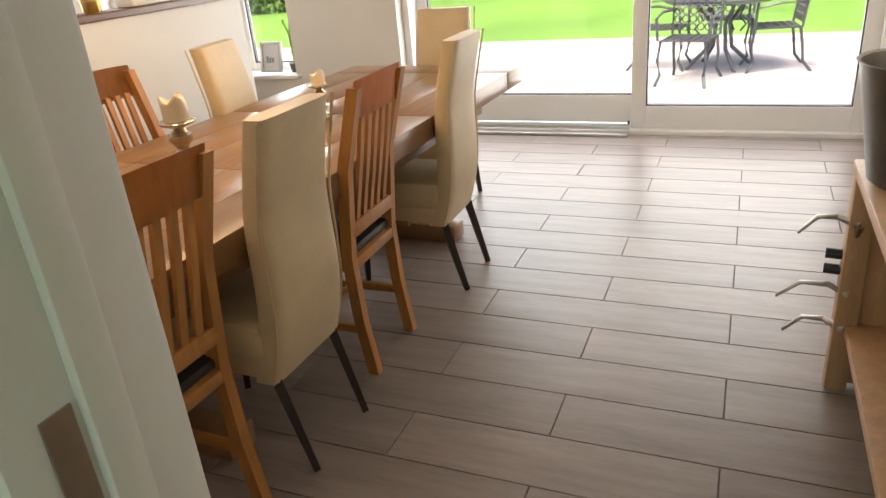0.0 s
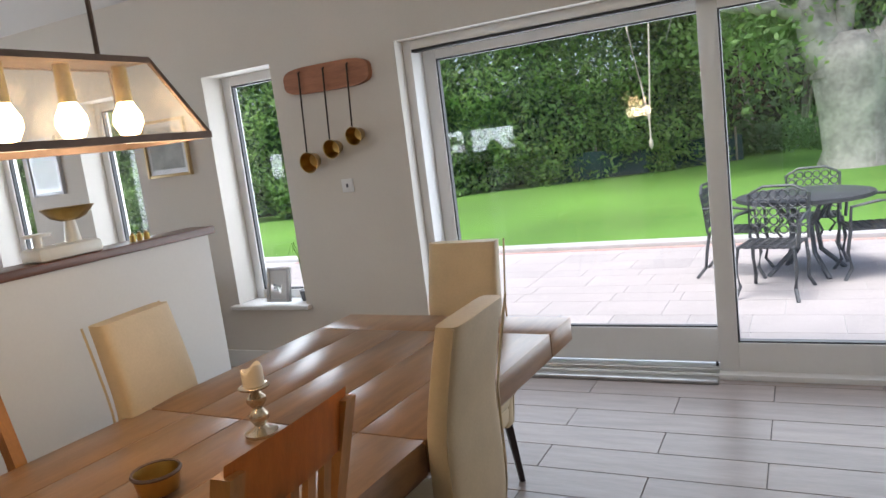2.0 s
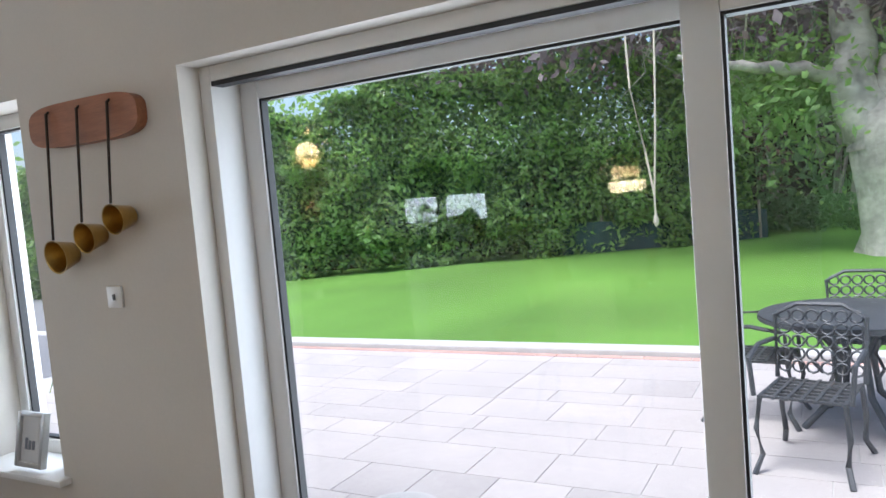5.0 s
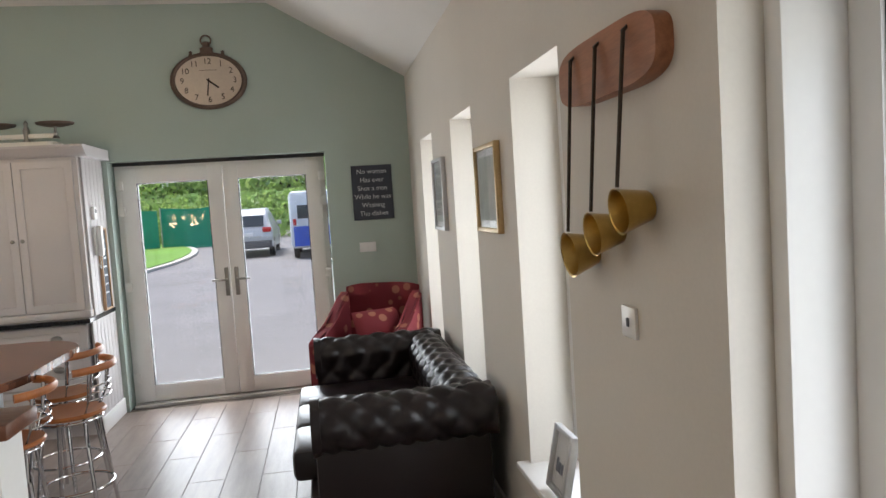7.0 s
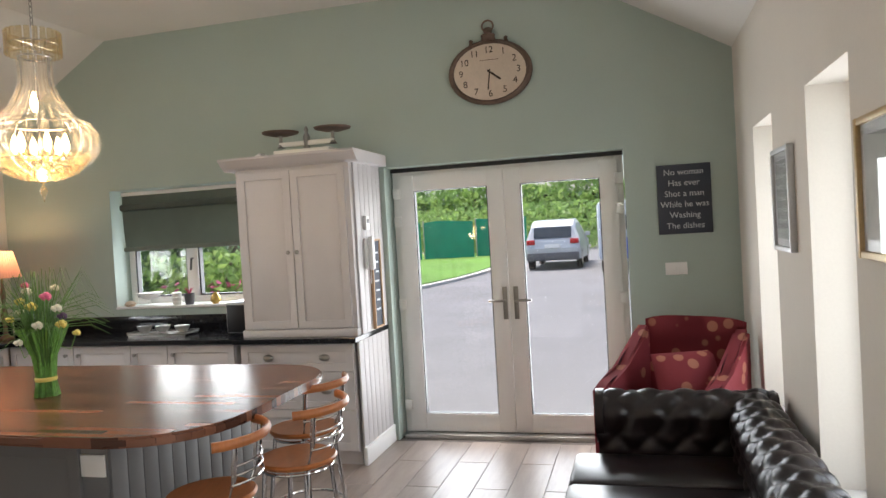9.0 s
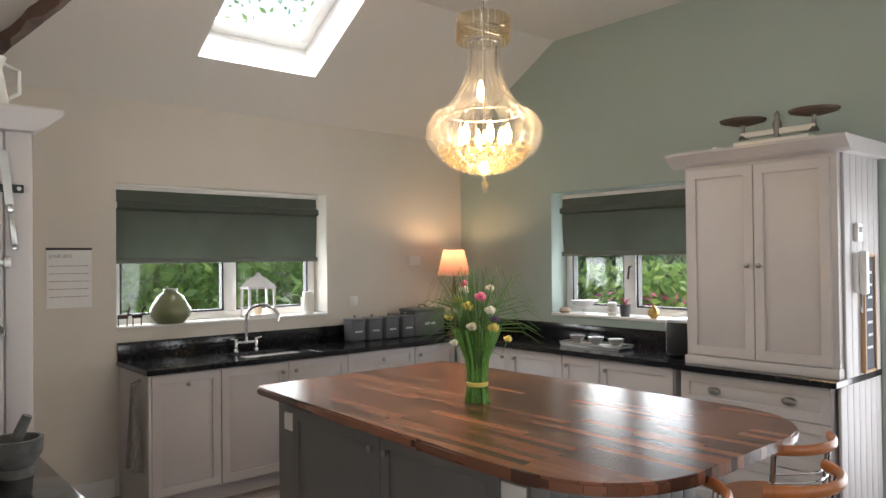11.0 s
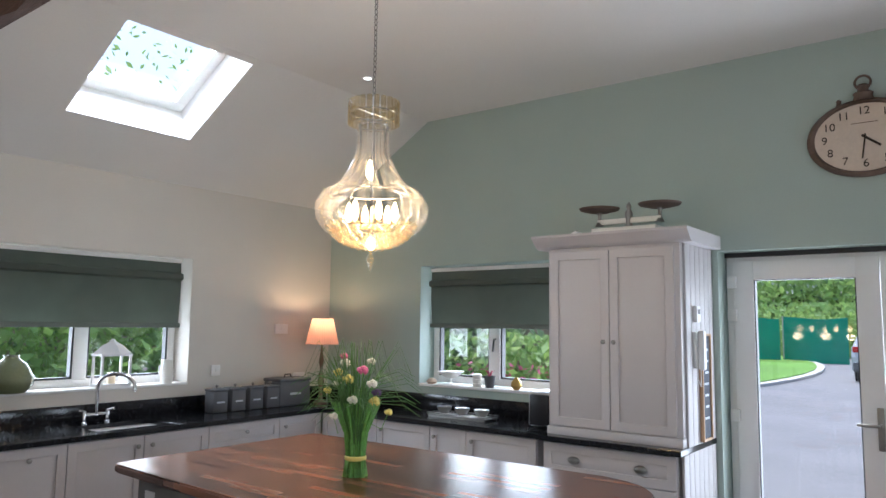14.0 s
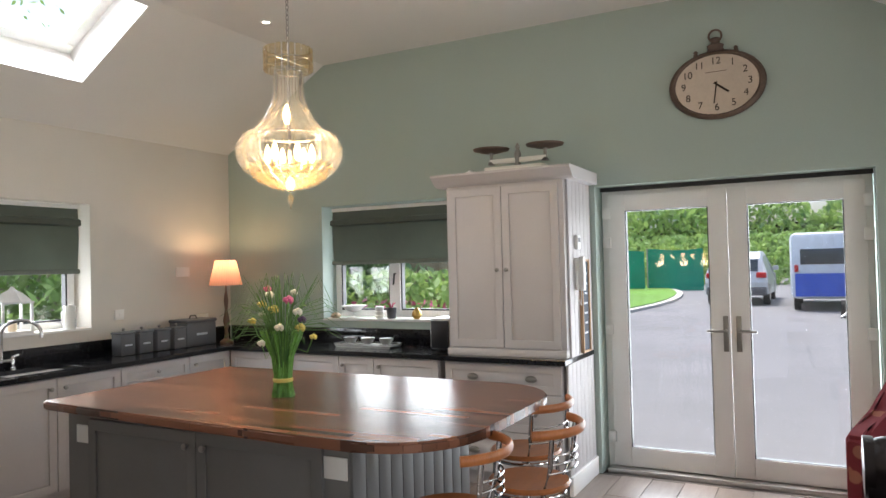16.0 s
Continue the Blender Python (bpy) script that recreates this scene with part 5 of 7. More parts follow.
for k, (dx, dy, z, col, r) in enumerate(((0.10, 0.13, 0.50, "pink", 0.028), (-0.03, -0.12, 0.55, "pink", 0.022), (0.06, 0.0, 0.45, "yellow", 0.030), (-0.02, -0.15, 0.47, "yellow", 0.026), (0.0, -0.08, 0.52, "ivory", 0.026), (0.08, 0.17, 0.44, "ivory", 0.026), (0.08, 0.05, 0.36, "ivory", 0.026), (0.03, -0.10, 0.42, "ivory", 0.024), (0.05, 0.16, 0.36, "yellow", 0.028), (0.06, 0.18, 0.40, "purple", 0.024), (0.10, -0.05, 0.28, "ivory", 0.022), (-0.05, 0.04, 0.53, "ivory", 0.022), (0.0, 0.20, 0.31, "yellow", 0.02), (-0.02, -0.22, 0.38, "yellow", 0.022))):
    f = part("flower", T([(dx * 0.4, dy * 0.4, 0.25), (dx * 0.8, dy * 0.8, z - 0.08), (dx, dy, z)], 0.002, 5), "stem", t)
    bm = bmesh.new()
    for q in range(7):
        a = q * 0.9
        lathe(bm, [(0.002, -r * 0.5), (r * 0.5, -r * 0.1), (r * 0.42, r * 0.3), (0.003, r * 0.45)], 7, (dx + 0.5 * r * math.cos(a), dy + 0.5 * r * math.sin(a), z + 0.3 * r * math.sin(q * 2.1)))
    part("petals", bm, col, f)


# bar stools
def bar_stool():
    t = thing("bar_stool", (0, 0, 0), "chrome bar stool with round cherry wood seat", "stool", "stools at island")
    part("seat", Lz([(0.15, 0.0), (0.175, 0.008), (0.18, 0.02), (0.172, 0.03), (0.1, 0.026), (0.02, 0.024)], 30, (0, 0, 0.60)), "stoolwood", t, "varnished round wooden seat")
    for a in (45, 135, 225, 315):
        c, s = math.cos(radians(a)), math.sin(radians(a))
        top = 0.60 if c > 0 else 0.86
        part("leg", T([(0.22 * c, 0.22 * s, 0), (0.165 * c, 0.165 * s, 0.45), (0.15 * c, 0.15 * s, 0.60)] + ([(0.215 * c, 0.19 * s, 0.72), (0.235 * c, 0.19 * s, top)] if c < 0 else []), 0.011, 10), "chrome", t)
    ring = [(0.185 * math.cos(q * math.pi / 12), 0.185 * math.sin(q * math.pi / 12), 0.22) for q in range(25)]
    part("foot_ring", T(ring, 0.008, 8), "chrome", t)
    part("seat_ring", T([(0.155 * math.cos(q * math.pi / 12), 0.155 * math.sin(q * math.pi / 12), 0.585) for q in range(25)], 0.008, 8), "chrome", t)
    arc = lambda z, r, w: [(-r * math.cos(q), r * 1.05 * math.sin(q), z) for q in [(-w + 2 * w * k / 12) for k in range(13)]]
    for z in (0.70, 0.735, 0.77):
        part("back_rung", T(arc(z, 0.205, 0.75), 0.005, 6), "chrome", t)
    bm = surf(bmesh.new(), lambda u, v: (-(0.235 + 0.013 * math.cos(2 * math.pi * v)) * math.cos(-1.1 + 2.2 * u), (0.235 + 0.013 * math.cos(2 * math.pi * v)) * math.sin(-1.1 + 2.2 * u), 0.865 + 0.02 * math.sin(2 * math.pi * v)), 20, 10, wrap=True)
    bmesh.ops.holes_fill(bm, edges=[e for e in bm.edges if e.is_boundary])
    part("back_rail", bm, "stoolwood", t, "curved cherry wood back rail")
    return t


st = bar_stool()
st.matrix_basis = pose(-5.33, 3.36, 0, 0, 0, -80)
copy_thing(st, pose(-5.80, 3.50, 0, 0, 0, -92))
copy_thing(st, pose(-6.27, 3.30, 0, 0, 0, -110))

# chandelier
CX, CY = -5.68, 2.31
t = thing("chandelier", (CX, CY, 1.87), "large clear crystal bell chandelier, lit warm inside", "chandelier")
def prof(u):
    """Outline of the glass ribs from crown to belly."""
    pts = [(0.09, 0.69), (0.078, 0.62), (0.085, 0.54), (0.13, 0.46), (0.19, 0.39), (0.245, 0.35)]
    k = min(int(u * 5), 4)
    w = u * 5 - k
    return [pts[k][j] * (1 - w) + pts[k + 1][j] * w for j in (0, 1)]
N = 22
for i in range(N):
    a = 2 * math.pi * i / N
    c, s = math.cos(a), math.sin(a)
    part("crown_prism", bx(bmesh.new(), 0.107, -0.012, 0.685, 0.124, 0.012, 0.80, 0.004, pose(0, 0, 0, 0, 0, math.degrees(a))), "bead", t)
    part("crystal_rib", T([(prof(k / 8)[0] * c * 0.8, prof(k / 8)[0] * s * 0.8, prof(k / 8)[1]) for k in range(9)], 0.012, 7), "crystal", t)
    belly = [(0.17, 0.362), (0.215, 0.345), (0.245, 0.295), (0.24, 0.24), (0.21, 0.195), (0.175, 0.175)]
    part("belly_rib", T([(r * c * 1.0, r * s * 1.0, z) for r, z in belly], 0.022, 8), "crystal", t)
for r, z, n_ in ((0.195, 0.20, 24), (0.183, 0.178, 22), (0.167, 0.158, 20), (0.147, 0.141, 17), (0.122, 0.127, 14), (0.092, 0.116, 11), (0.058, 0.108, 7), (0.02, 0.104, 3)):
    bm = bmesh.new()
    for q in range(n_):
        a = 2 * math.pi * q / n_
        bmesh.ops.create_icosphere(bm, subdivisions=1, radius=0.0225, matrix=Matrix.Translation((r * math.cos(a), r * math.sin(a), z)))
    tagged(part("bead_ring", bm, "bead", t, smooth=False), kind="stuff")
part("drop", Lz([(0.003, 0.035), (0.012, 0.02), (0.004, 0.01), (0.018, -0.02), (0.008, -0.05), (0.002, -0.075)], 8, (0, 0, 0.065)), "bead", t, smooth=False)
for r, z in ((0.107, 0.74), (0.068, 0.68), (0.17, 0.36), (0.18, 0.19)):
    part("hoop", T([(r * math.cos(q * math.pi / 16), r * math.sin(q * math.pi / 16), z) for q in range(33)], 0.004, 6), "chrome", t)
part("spokes", tube(tube(bmesh.new(), [(-0.107, 0, 0.74), (0.107, 0, 0.74)], 0.004, 6), [(0, -0.107, 0.74), (0, 0.107, 0.74)], 0.004, 6), "chrome", t)
part("stem", C((0, 0, 0.16), (0, 0, 0.83), 0.008), "chrome", t)
for i in range(6):
    a = i * math.pi / 3
    c, s = math.cos(a), math.sin(a)
    p_ = part("candle_arm", T([(0, 0, 0.2), (0.06 * c, 0.06 * s, 0.19), (0.11 * c, 0.11 * s, 0.22)], 0.006, 6), "brass", t)
    part("bulb", Lz([(0.006, 0.22), (0.016, 0.24), (0.018, 0.265), (0.009, 0.30), (0.002, 0.315)], 12, (0.11 * c, 0.11 * s, 0)), "cbulb", p_)
part("bulb", Lz([(0.008, 0.09), (0.022, 0.105), (0.022, 0.13), (0.008, 0.15)], 12), "cbulb", t)
part("bulb", Lz([(0.006, 0.42), (0.016, 0.44), (0.018, 0.465), (0.009, 0.50), (0.002, 0.515)], 12, (0.02, 0, 0)), "cbulb", t)
bm = bmesh.new()
z = 0.83
k = 0
while z < 3.40 - 1.87 - 0.02:
    m = Matrix.Translation((0, 0, z)) @ Matrix.Rotation(radians(90 * (k % 2)), 4, "Z") @ Matrix.Rotation(radians(90), 4, "X")
    ringp = [m @ Vector((0.008 * math.cos(q * math.pi / 4), 0.016 * math.sin(q * math.pi / 4), 0)) for q in range(9)]
    tube(bm, ringp, 0.0025, 5)
    z += 0.026
    k += 1
part("chain", bm, "pewter", t)
part("ceiling_rose", Lz([(0.05, 0.0), (0.055, 0.02), (0.02, 0.03)], 20, (0, 0, 3.40 - 1.87 - 0.035)), "brass", t)
for o in t.children:
    if o.data and o.data.materials[0] in (M["crystal"], M["bead"]):
        o.visible_shadow = False
bulb_light("chandelier_glow", (CX, CY, 2.10), 8.0, 0.12)
bulb_light("chandelier_glow_low", (CX, CY, 2.02), 2.0, 0.08)
t = thing("downlight", (-6.93, 1.06, 3.40), "small recessed ceiling downlight, lit", "downlight", "ceiling spots")
part("bezel", Lz([(0.028, 0.0), (0.045, 0.0), (0.046, 0.008), (0.028, 0.008)], 24, ring_only=True), "upvc", t)
part("lens", Lz([(0.027, 0.002), (0.027, 0.006)], 20), "spot", t)

# worktop clutter
t = thing("table_lamp", (-7.66, -0.12, 0.91), "turned table lamp with pleated pink shade, lit", "lamp")
part("base", Lz([(0.06, 0), (0.06, 0.015), (0.02, 0.04), (0.014, 0.12), (0.03, 0.20), (0.012, 0.30), (0.022, 0.38), (0.010, 0.46), (0.008, 0.54)], 20), "walnut", t)
bm = surf(bmesh.new(), lambda u, v: ((0.145 - 0.055 * u + 0.002 * math.cos(v * 2 * math.pi * 40)) * math.cos(2 * math.pi * v), (0.145 - 0.055 * u + 0.002 * math.cos(v * 2 * math.pi * 40)) * math.sin(2 * math.pi * v), 0.52 + 0.225 * u), 3, 160, wrap=True)
sh = bpy.data.materials.new("lit_shade")
sh.use_nodes = True
nt = sh.node_tree
nt.nodes.clear()
o_, d_, tr, mx = (nt.nodes.new("ShaderNode" + k) for k in ("OutputMaterial", "BsdfDiffuse", "BsdfTranslucent", "MixShader"))
d_.inputs[0].default_value = (0.62, 0.42, 0.36, 1)
tr.inputs[0].default_value = (0.42, 0.22, 0.17, 1)
for a_, b_ in ((d_.outputs[0], mx.inputs[1]), (tr.outputs[0], mx.inputs[2]), (mx.outputs[0], o_.inputs[0])):
    nt.links.new(a_, b_)
part("shade", bm, sh, t, "pleated dusty pink fabric shade")
part("bulb", Lz([(0.01, 0.56), (0.025, 0.59), (0.025, 0.62), (0.01, 0.64)], 12), "cbulb", t)
bulb_light("table_lamp_glow", (-7.66, -0.12, 0.91 + 0.715), 3.2, 0.02, (1.0, 0.66, 0.36))
for k in range(4):
    t = thing("storage_tin", (-6.70 - k * 0.165, -0.27 + 0.01 * k, 0.91), "dark grey enamel kitchen canister with lid", "canister", "canisters")
    part("tin", B(-0.068, -0.06, 0, 0.068, 0.06, 0.17, 0.014), "slate", t)
    l_ = part("lid", B(-0.072, -0.064, 0.165, 0.072, 0.064, 0.185, 0.008), "slate", t)
    part("knob", Lz([(0.006, 0.185), (0.006, 0.195), (0.014, 0.205), (0.006, 0.215)], 12), "pewter", l_)
    part("label_bar", B(-0.035, 0.0605, 0.075, 0.035, 0.0612, 0.088), "chalkw", t)
t = thing("bread_bin", (-7.42, -0.28, 0.91), "dark grey enamel bread bin with handle", "bread bin")
part("bin", B(-0.17, -0.11, 0, 0.17, 0.11, 0.21, 0.018), "slate", t)
part("lid", B(-0.175, -0.115, 0.205, 0.175, 0.115, 0.235, 0.012), "slate", t)
part("handle", T([(-0.04, 0, 0.235), (-0.03, 0, 0.262), (0.03, 0, 0.262), (0.04, 0, 0.235)], 0.005, 8), "black", t)
part("label_bar", B(-0.06, 0.1105, 0.095, 0.06, 0.1112, 0.115), "chalkw", t)
switch("wall_socket", (-6.83, YS, 1.22), 180)
switch("wall_socket", (-7.72, YS, 1.12), 180, w=0.146, hole=True)
switch("wall_switch", (-7.50, YS, 1.56), 180, w=0.146)
single("green_vase", Lz([(0.09, 0), (0.135, 0.05), (0.14, 0.10), (0.09, 0.19), (0.045, 0.225), (0.045, 0.24), (0.055, 0.245), (0.045, 0.24)], 28), "sagepot", "squat olive glazed pottery vase on sill", "vase", at=(-5.30, -0.535, 1.138))
t = thing("lantern", (-5.99, -0.555, 1.138), "white metal and glass candle lantern on sill", "lantern")
bm = bx(bmesh.new(), -0.115, -0.075, 0, 0.115, 0.075, 0.02)
for sx in (-1, 1):
    for sy in (-1, 1):
        bx(bm, sx * 0.105 - 0.008, sy * 0.065 - 0.008, 0.02, sx * 0.105 + 0.008, sy * 0.065 + 0.008, 0.22)
bx(bm, -0.118, -0.078, 0.22, 0.118, 0.078, 0.235)
part("cage", bm, "white", t, smooth=False)
part("roof", Lz([(0.15, 0.235), (0.075, 0.30), (0.03, 0.32), (0.012, 0.345)], 4, sx=1.0, sy=0.7), "white", t, smooth=False)
part("candle", C((0, 0, 0.02), (0, 0, 0.10), 0.03), "wax", t)
single("white_jug", lathe(Lz([(0.045, 0), (0.05, 0.05), (0.042, 0.15), (0.046, 0.18), (0.038, 0.178)], 20), [(0.007, 0.05), (0.007, 0.14)], 8, (0.062, 0, 0)), "enamel", "white pottery jug on window sill", "jug", at=(-6.42, -0.53, 1.138))
t = thing("deer_ornament", (-5.02, -0.52, 1.138), "small dark metal deer ornaments on sill", "ornament")
for dx in (-0.045, 0.05):
    bm = bx(bmesh.new(), dx - 0.035, -0.012, 0.05, dx + 0.035, 0.012, 0.08, 0.008)
    for q in (-0.028, 0.028):
        tube(bm, [(dx + q, 0, 0), (dx + q, 0, 0.055)], 0.004, 5)
    tube(bm, [(dx - 0.03, 0, 0.075), (dx - 0.045, 0, 0.12), (dx - 0.06, 0, 0.125)], 0.008, 6, 0.005)
    tube(bm, [(dx - 0.045, 0, 0.12), (dx - 0.035, 0.02, 0.16)], 0.002, 4)
    part("deer", bm, "iron", t)
t = thing("glass_bowl", (XW - 0.08, 0.92, 1.112), "footed pale glass bowl on window sill", "bowl")
part("bowl", Lz([(0.045, 0), (0.01, 0.015), (0.01, 0.05), (0.06, 0.065), (0.115, 0.11), (0.11, 0.11), (0.05, 0.07)], 24), "upvc", t)
single("seashell", Lz([(0.03, 0), (0.045, 0.02), (0.03, 0.04), (0.008, 0.05)], 12, sx=1.3), "statue", "pale sea shell on window sill", "shell", at=(XW - 0.03, 0.76, 1.112))
single("stacked_pot", Lz([(0.035, 0), (0.042, 0.025), (0.036, 0.03), (0.044, 0.06), (0.036, 0.065), (0.04, 0.10), (0.03, 0.105)], 20), "enamel", "white ribbed pot on window sill", "pot", at=(XW - 0.06, 1.21, 1.112))
t = thing("herb_pot", (XW - 0.05, 1.34, 1.112), "grey pot with small red plant on sill", "plant")
part("pot", Lz([(0.035, 0), (0.045, 0.09), (0.048, 0.095), (0.04, 0.09)], 18), "slate", t)
for k in range(7):
    part("sprig", T([(0, 0, 0.08), (0.02 * math.cos(k), 0.02 * math.sin(k), 0.12), (0.04 * math.cos(k), 0.04 * math.sin(k), 0.14)], 0.005, 5, 0.002), "redc", t)
single("pear_ornament", Lz([(0.02, 0), (0.045, 0.03), (0.04, 0.06), (0.02, 0.085), (0.005, 0.1)], 18), "brass", "gold pear ornament on window sill", "ornament", at=(XW - 0.04, 1.60, 1.112))
t = thing("condiment_tray", (-7.75, 1.35, 0.91), "rectangular tray with three small steel bowls", "tray")
part("tray", B(-0.09, -0.27, 0.012, 0.09, 0.27, 0.022, 0.003), "pewter", t)
part("rail", T([(-0.09, -0.27, 0.03), (0.09, -0.27, 0.03), (0.09, 0.27, 0.03), (-0.09, 0.27, 0.03), (-0.09, -0.27, 0.03)], 0.005, 6), "pewter", t)
for y in (-0.17, 0.0, 0.18):
    part("bowl", Lz([(0.03, 0.022), (0.055, 0.06), (0.058, 0.075), (0.05, 0.073), (0.03, 0.035)], 20, (0, y, 0)), "steel", t)
for x in (-0.08, 0.08):
    part("runner", B(x - 0.006, -0.26, 0, x + 0.006, 0.26, 0.012), "pewter", t)
t = thing("toaster", (-7.80, 2.08, 0.91), "compact black and steel toaster beside cupboard", "toaster")
part("body", B(-0.12, -0.11, 0.01, 0.12, 0.08, 0.25, 0.02), "steel", t)
part("front", B(0.12, -0.09, 0.02, 0.135, 0.06, 0.23, 0.005), "black", t)
t = thing("tea_towel", (-4.925, -0.02, 0.80), "striped tea towel hanging from ring", "towel")
bm = surf(bmesh.new(), lambda u, v: (0.045 + 0.02 * math.sin(v * 12) * (0.4 + u), (v - 0.5) * (0.10 + 0.09 * u), -0.52 * u), 16, 24)
bmesh.ops.solidify(bm, geom=bm.faces[:], thickness=0.006)
part("cloth", bm, "towel", t)
part("ring", T([(0.0, 0, 0.04), (0.045, -0.05, 0.01), (0.05, 0, -0.005), (0.045, 0.05, 0.01), (0.0, 0, 0.04)], 0.005, 8), "pewter", t)
single("cabinet_end", B(-4.95, YS + 0.01, 0, -4.932, 0.10, 0.875, 0.002), "grey", "pale grey end panel of base cabinets", "panel")

# ---- sitting corner ----
def sofa():
    t = thing("chesterfield_sofa", (-5.87, 5.24, 0), "dark oxblood leather chesterfield sofa with buttoned rolls", "sofa")
    W, D = 0.92, 0.44
    part("base", B(-W + 0.06, -D - 0.04, 0.08, W - 0.06, D - 0.06, 0.30, 0.02), "leather", t)
    for i in range(3):
        x = -0.66 + i * 0.44
        part("seat_cushion", B(x, -D - 0.12, 0.29, x + 0.435, D - 0.2, 0.45, 0.035), "leather", t)
    def tuft(s, v, nx):
        """Depth of the buttoned diamonds."""
        a, b = s * nx, v * 5.0
        p, q = (a + b) % 1.0, (a - b) % 1.0
        return 0.026 * (abs(math.sin(math.pi * p)) * abs(math.sin(math.pi * q))) ** 0.5
    def roll(u, v, length, nx, along, flip):
        th = -0.55 + v * 4.0
        r = 0.115 + tuft(u, v, nx)
        cx, cz = 0.0, 0.60
        if v < 0.35:
            k = v / 0.35
            off, z = 0.115 * 1.0, 0.30 + 0.26 * k
            off = 0.10 + tuft(u, v, nx)
        else:
            ang = (v - 0.35) / 0.65 * math.radians(250)
            off, z = r * math.cos(ang), cz + r * math.sin(ang)
        s = (u - 0.5) * length
        return along(s, off * flip, z)
    bm = surf(bmesh.new(), lambda u, v: roll(u, v, 1.60, 10, lambda s, o, z: (s, D - 0.13 - o, z), 1), 100, 44)
    part("buttoned_back", bm, "leather", t)
    for s_ in (-1, 1):
        bm = surf(bmesh.new(), lambda u, v: roll(u, v, 0.86, 5, lambda s, o, z: (s_ * (W - 0.13) - s_ * o, s - 0.01, z), 1), 54, 44)
        part("buttoned_arm", bm, "leather", t)
        part("arm_panel", B(s_ * (W - 0.10) - 0.05, -D + 0.0, 0.08, s_ * (W - 0.10) + 0.05, D - 0.05, 0.60, 0.02), "leather", t)
        out = [(s_ * (W - 0.13) + 0.138 * math.cos(k * math.pi / 12), 0.60 + 0.138 * math.sin(k * math.pi / 12)) for k in range(24)]
        part("arm_front", P(out, "y", -D - 0.012, -D + 0.03), "leather", t)
        for y in (-D + 0.05, D - 0.08):
            part("foot", Lz([(0.025, 0), (0.04, 0.03), (0.03, 0.08)], 14, (s_ * (W - 0.12), y, 0)), "darkleg", t)
        for k in range(5):
            for z in (0.42, 0.52):
                part("button", Lz([(0.002, -0.006), (0.012, 0.0), (0.002, 0.008)], 8, (s_ * (W - 0.13) - s_ * 0.105, -0.34 + 0.16 * k + 0.08 * (z > 0.5), z)), "leather", t)
    part("back_panel", B(-W + 0.1, D - 0.13, 0.08, W - 0.1, D - 0.05, 0.60, 0.02), "leather", t)
    return t


sofa()
t = thing("armchair", (-7.42, 5.22, 0), "deep red damask patterned armchair with sloping arms", "armchair", "", -25)
bm = surf(bmesh.new(), lambda u, v: (-0.24 - 0.10 * v, -0.33 + 0.66 * u, 0.14 + 0.83 * v - 0.03 * (2 * u - 1) ** 4), 12, 8)
bmesh.ops.solidify(bm, geom=bm.faces[:], thickness=0.11)
bmesh.ops.bevel(bm, geom=[e for e in bm.edges if e.calc_face_angle(0) > 1.0], offset=0.03, segments=2, affect="EDGES")
part("backrest", bm, "damask", t)
part("seat", B(-0.24, -0.27, 0.14, 0.36, 0.27, 0.44, 0.04), "damask", t)
for s in (-1, 1):
    bm = P([(-0.26, 0.14), (0.38, 0.14), (0.38, 0.60), (0.30, 0.64), (0.05, 0.68), (-0.28, 0.92)], "y", s * 0.32 - 0.05, s * 0.32 + 0.05)
    bmesh.ops.bevel(bm, geom=bm.edges[:], offset=0.02, segments=2, affect="EDGES")
    part("arm", bm, "damask", t)
    for x in (-0.22, 0.30):
        part("foot", C((x, s * 0.24, 0), (x, s * 0.24, 0.14), 0.02, 0.028), "darkleg", t)
t = thing("cushion", (-7.36, 5.30, 0.47), "red and cream patterned cushion on armchair", "cushion")
bm = surf(bmesh.new(), lambda u, v: ((0.20 * (1 - (2 * u - 1) ** 4 * 0.0)) * (2 * u - 1), 0.2 * (2 * v - 1), 0.075 * ((1 - (2 * u - 1) ** 2) * (1 - (2 * v - 1) ** 2)) ** 0.5), 12, 12)
surf(bm, lambda u, v: (0.20 * (2 * u - 1), 0.2 * (2 * v - 1), -0.075 * ((1 - (2 * u - 1) ** 2) * (1 - (2 * v - 1) ** 2)) ** 0.5), 12, 12)
bmesh.ops.transform(bm, matrix=pose(-0.05, 0.0, 0.13, 0, 62, 20), verts=bm.verts)
part("cover", bm, "damask", t)
# sign
t = thing("slate_sign", (XW, 5.365, 1.735), "dark slate sign with six white lines of writing", "sign", "", 90)
part("slab", B(-0.178, -0.018, -0.24, 0.178, 0, 0.24, 0.003), "chalk", t)
for k, s in enumerate(("No woman", "Has ever", "Shot a man", "While he was", "Washing", "The dishes")):
    text_part("line", s, 0.058, pose(0, -0.019, 0.185 - k * 0.074, 90, 0, 0), "chalkw", t)
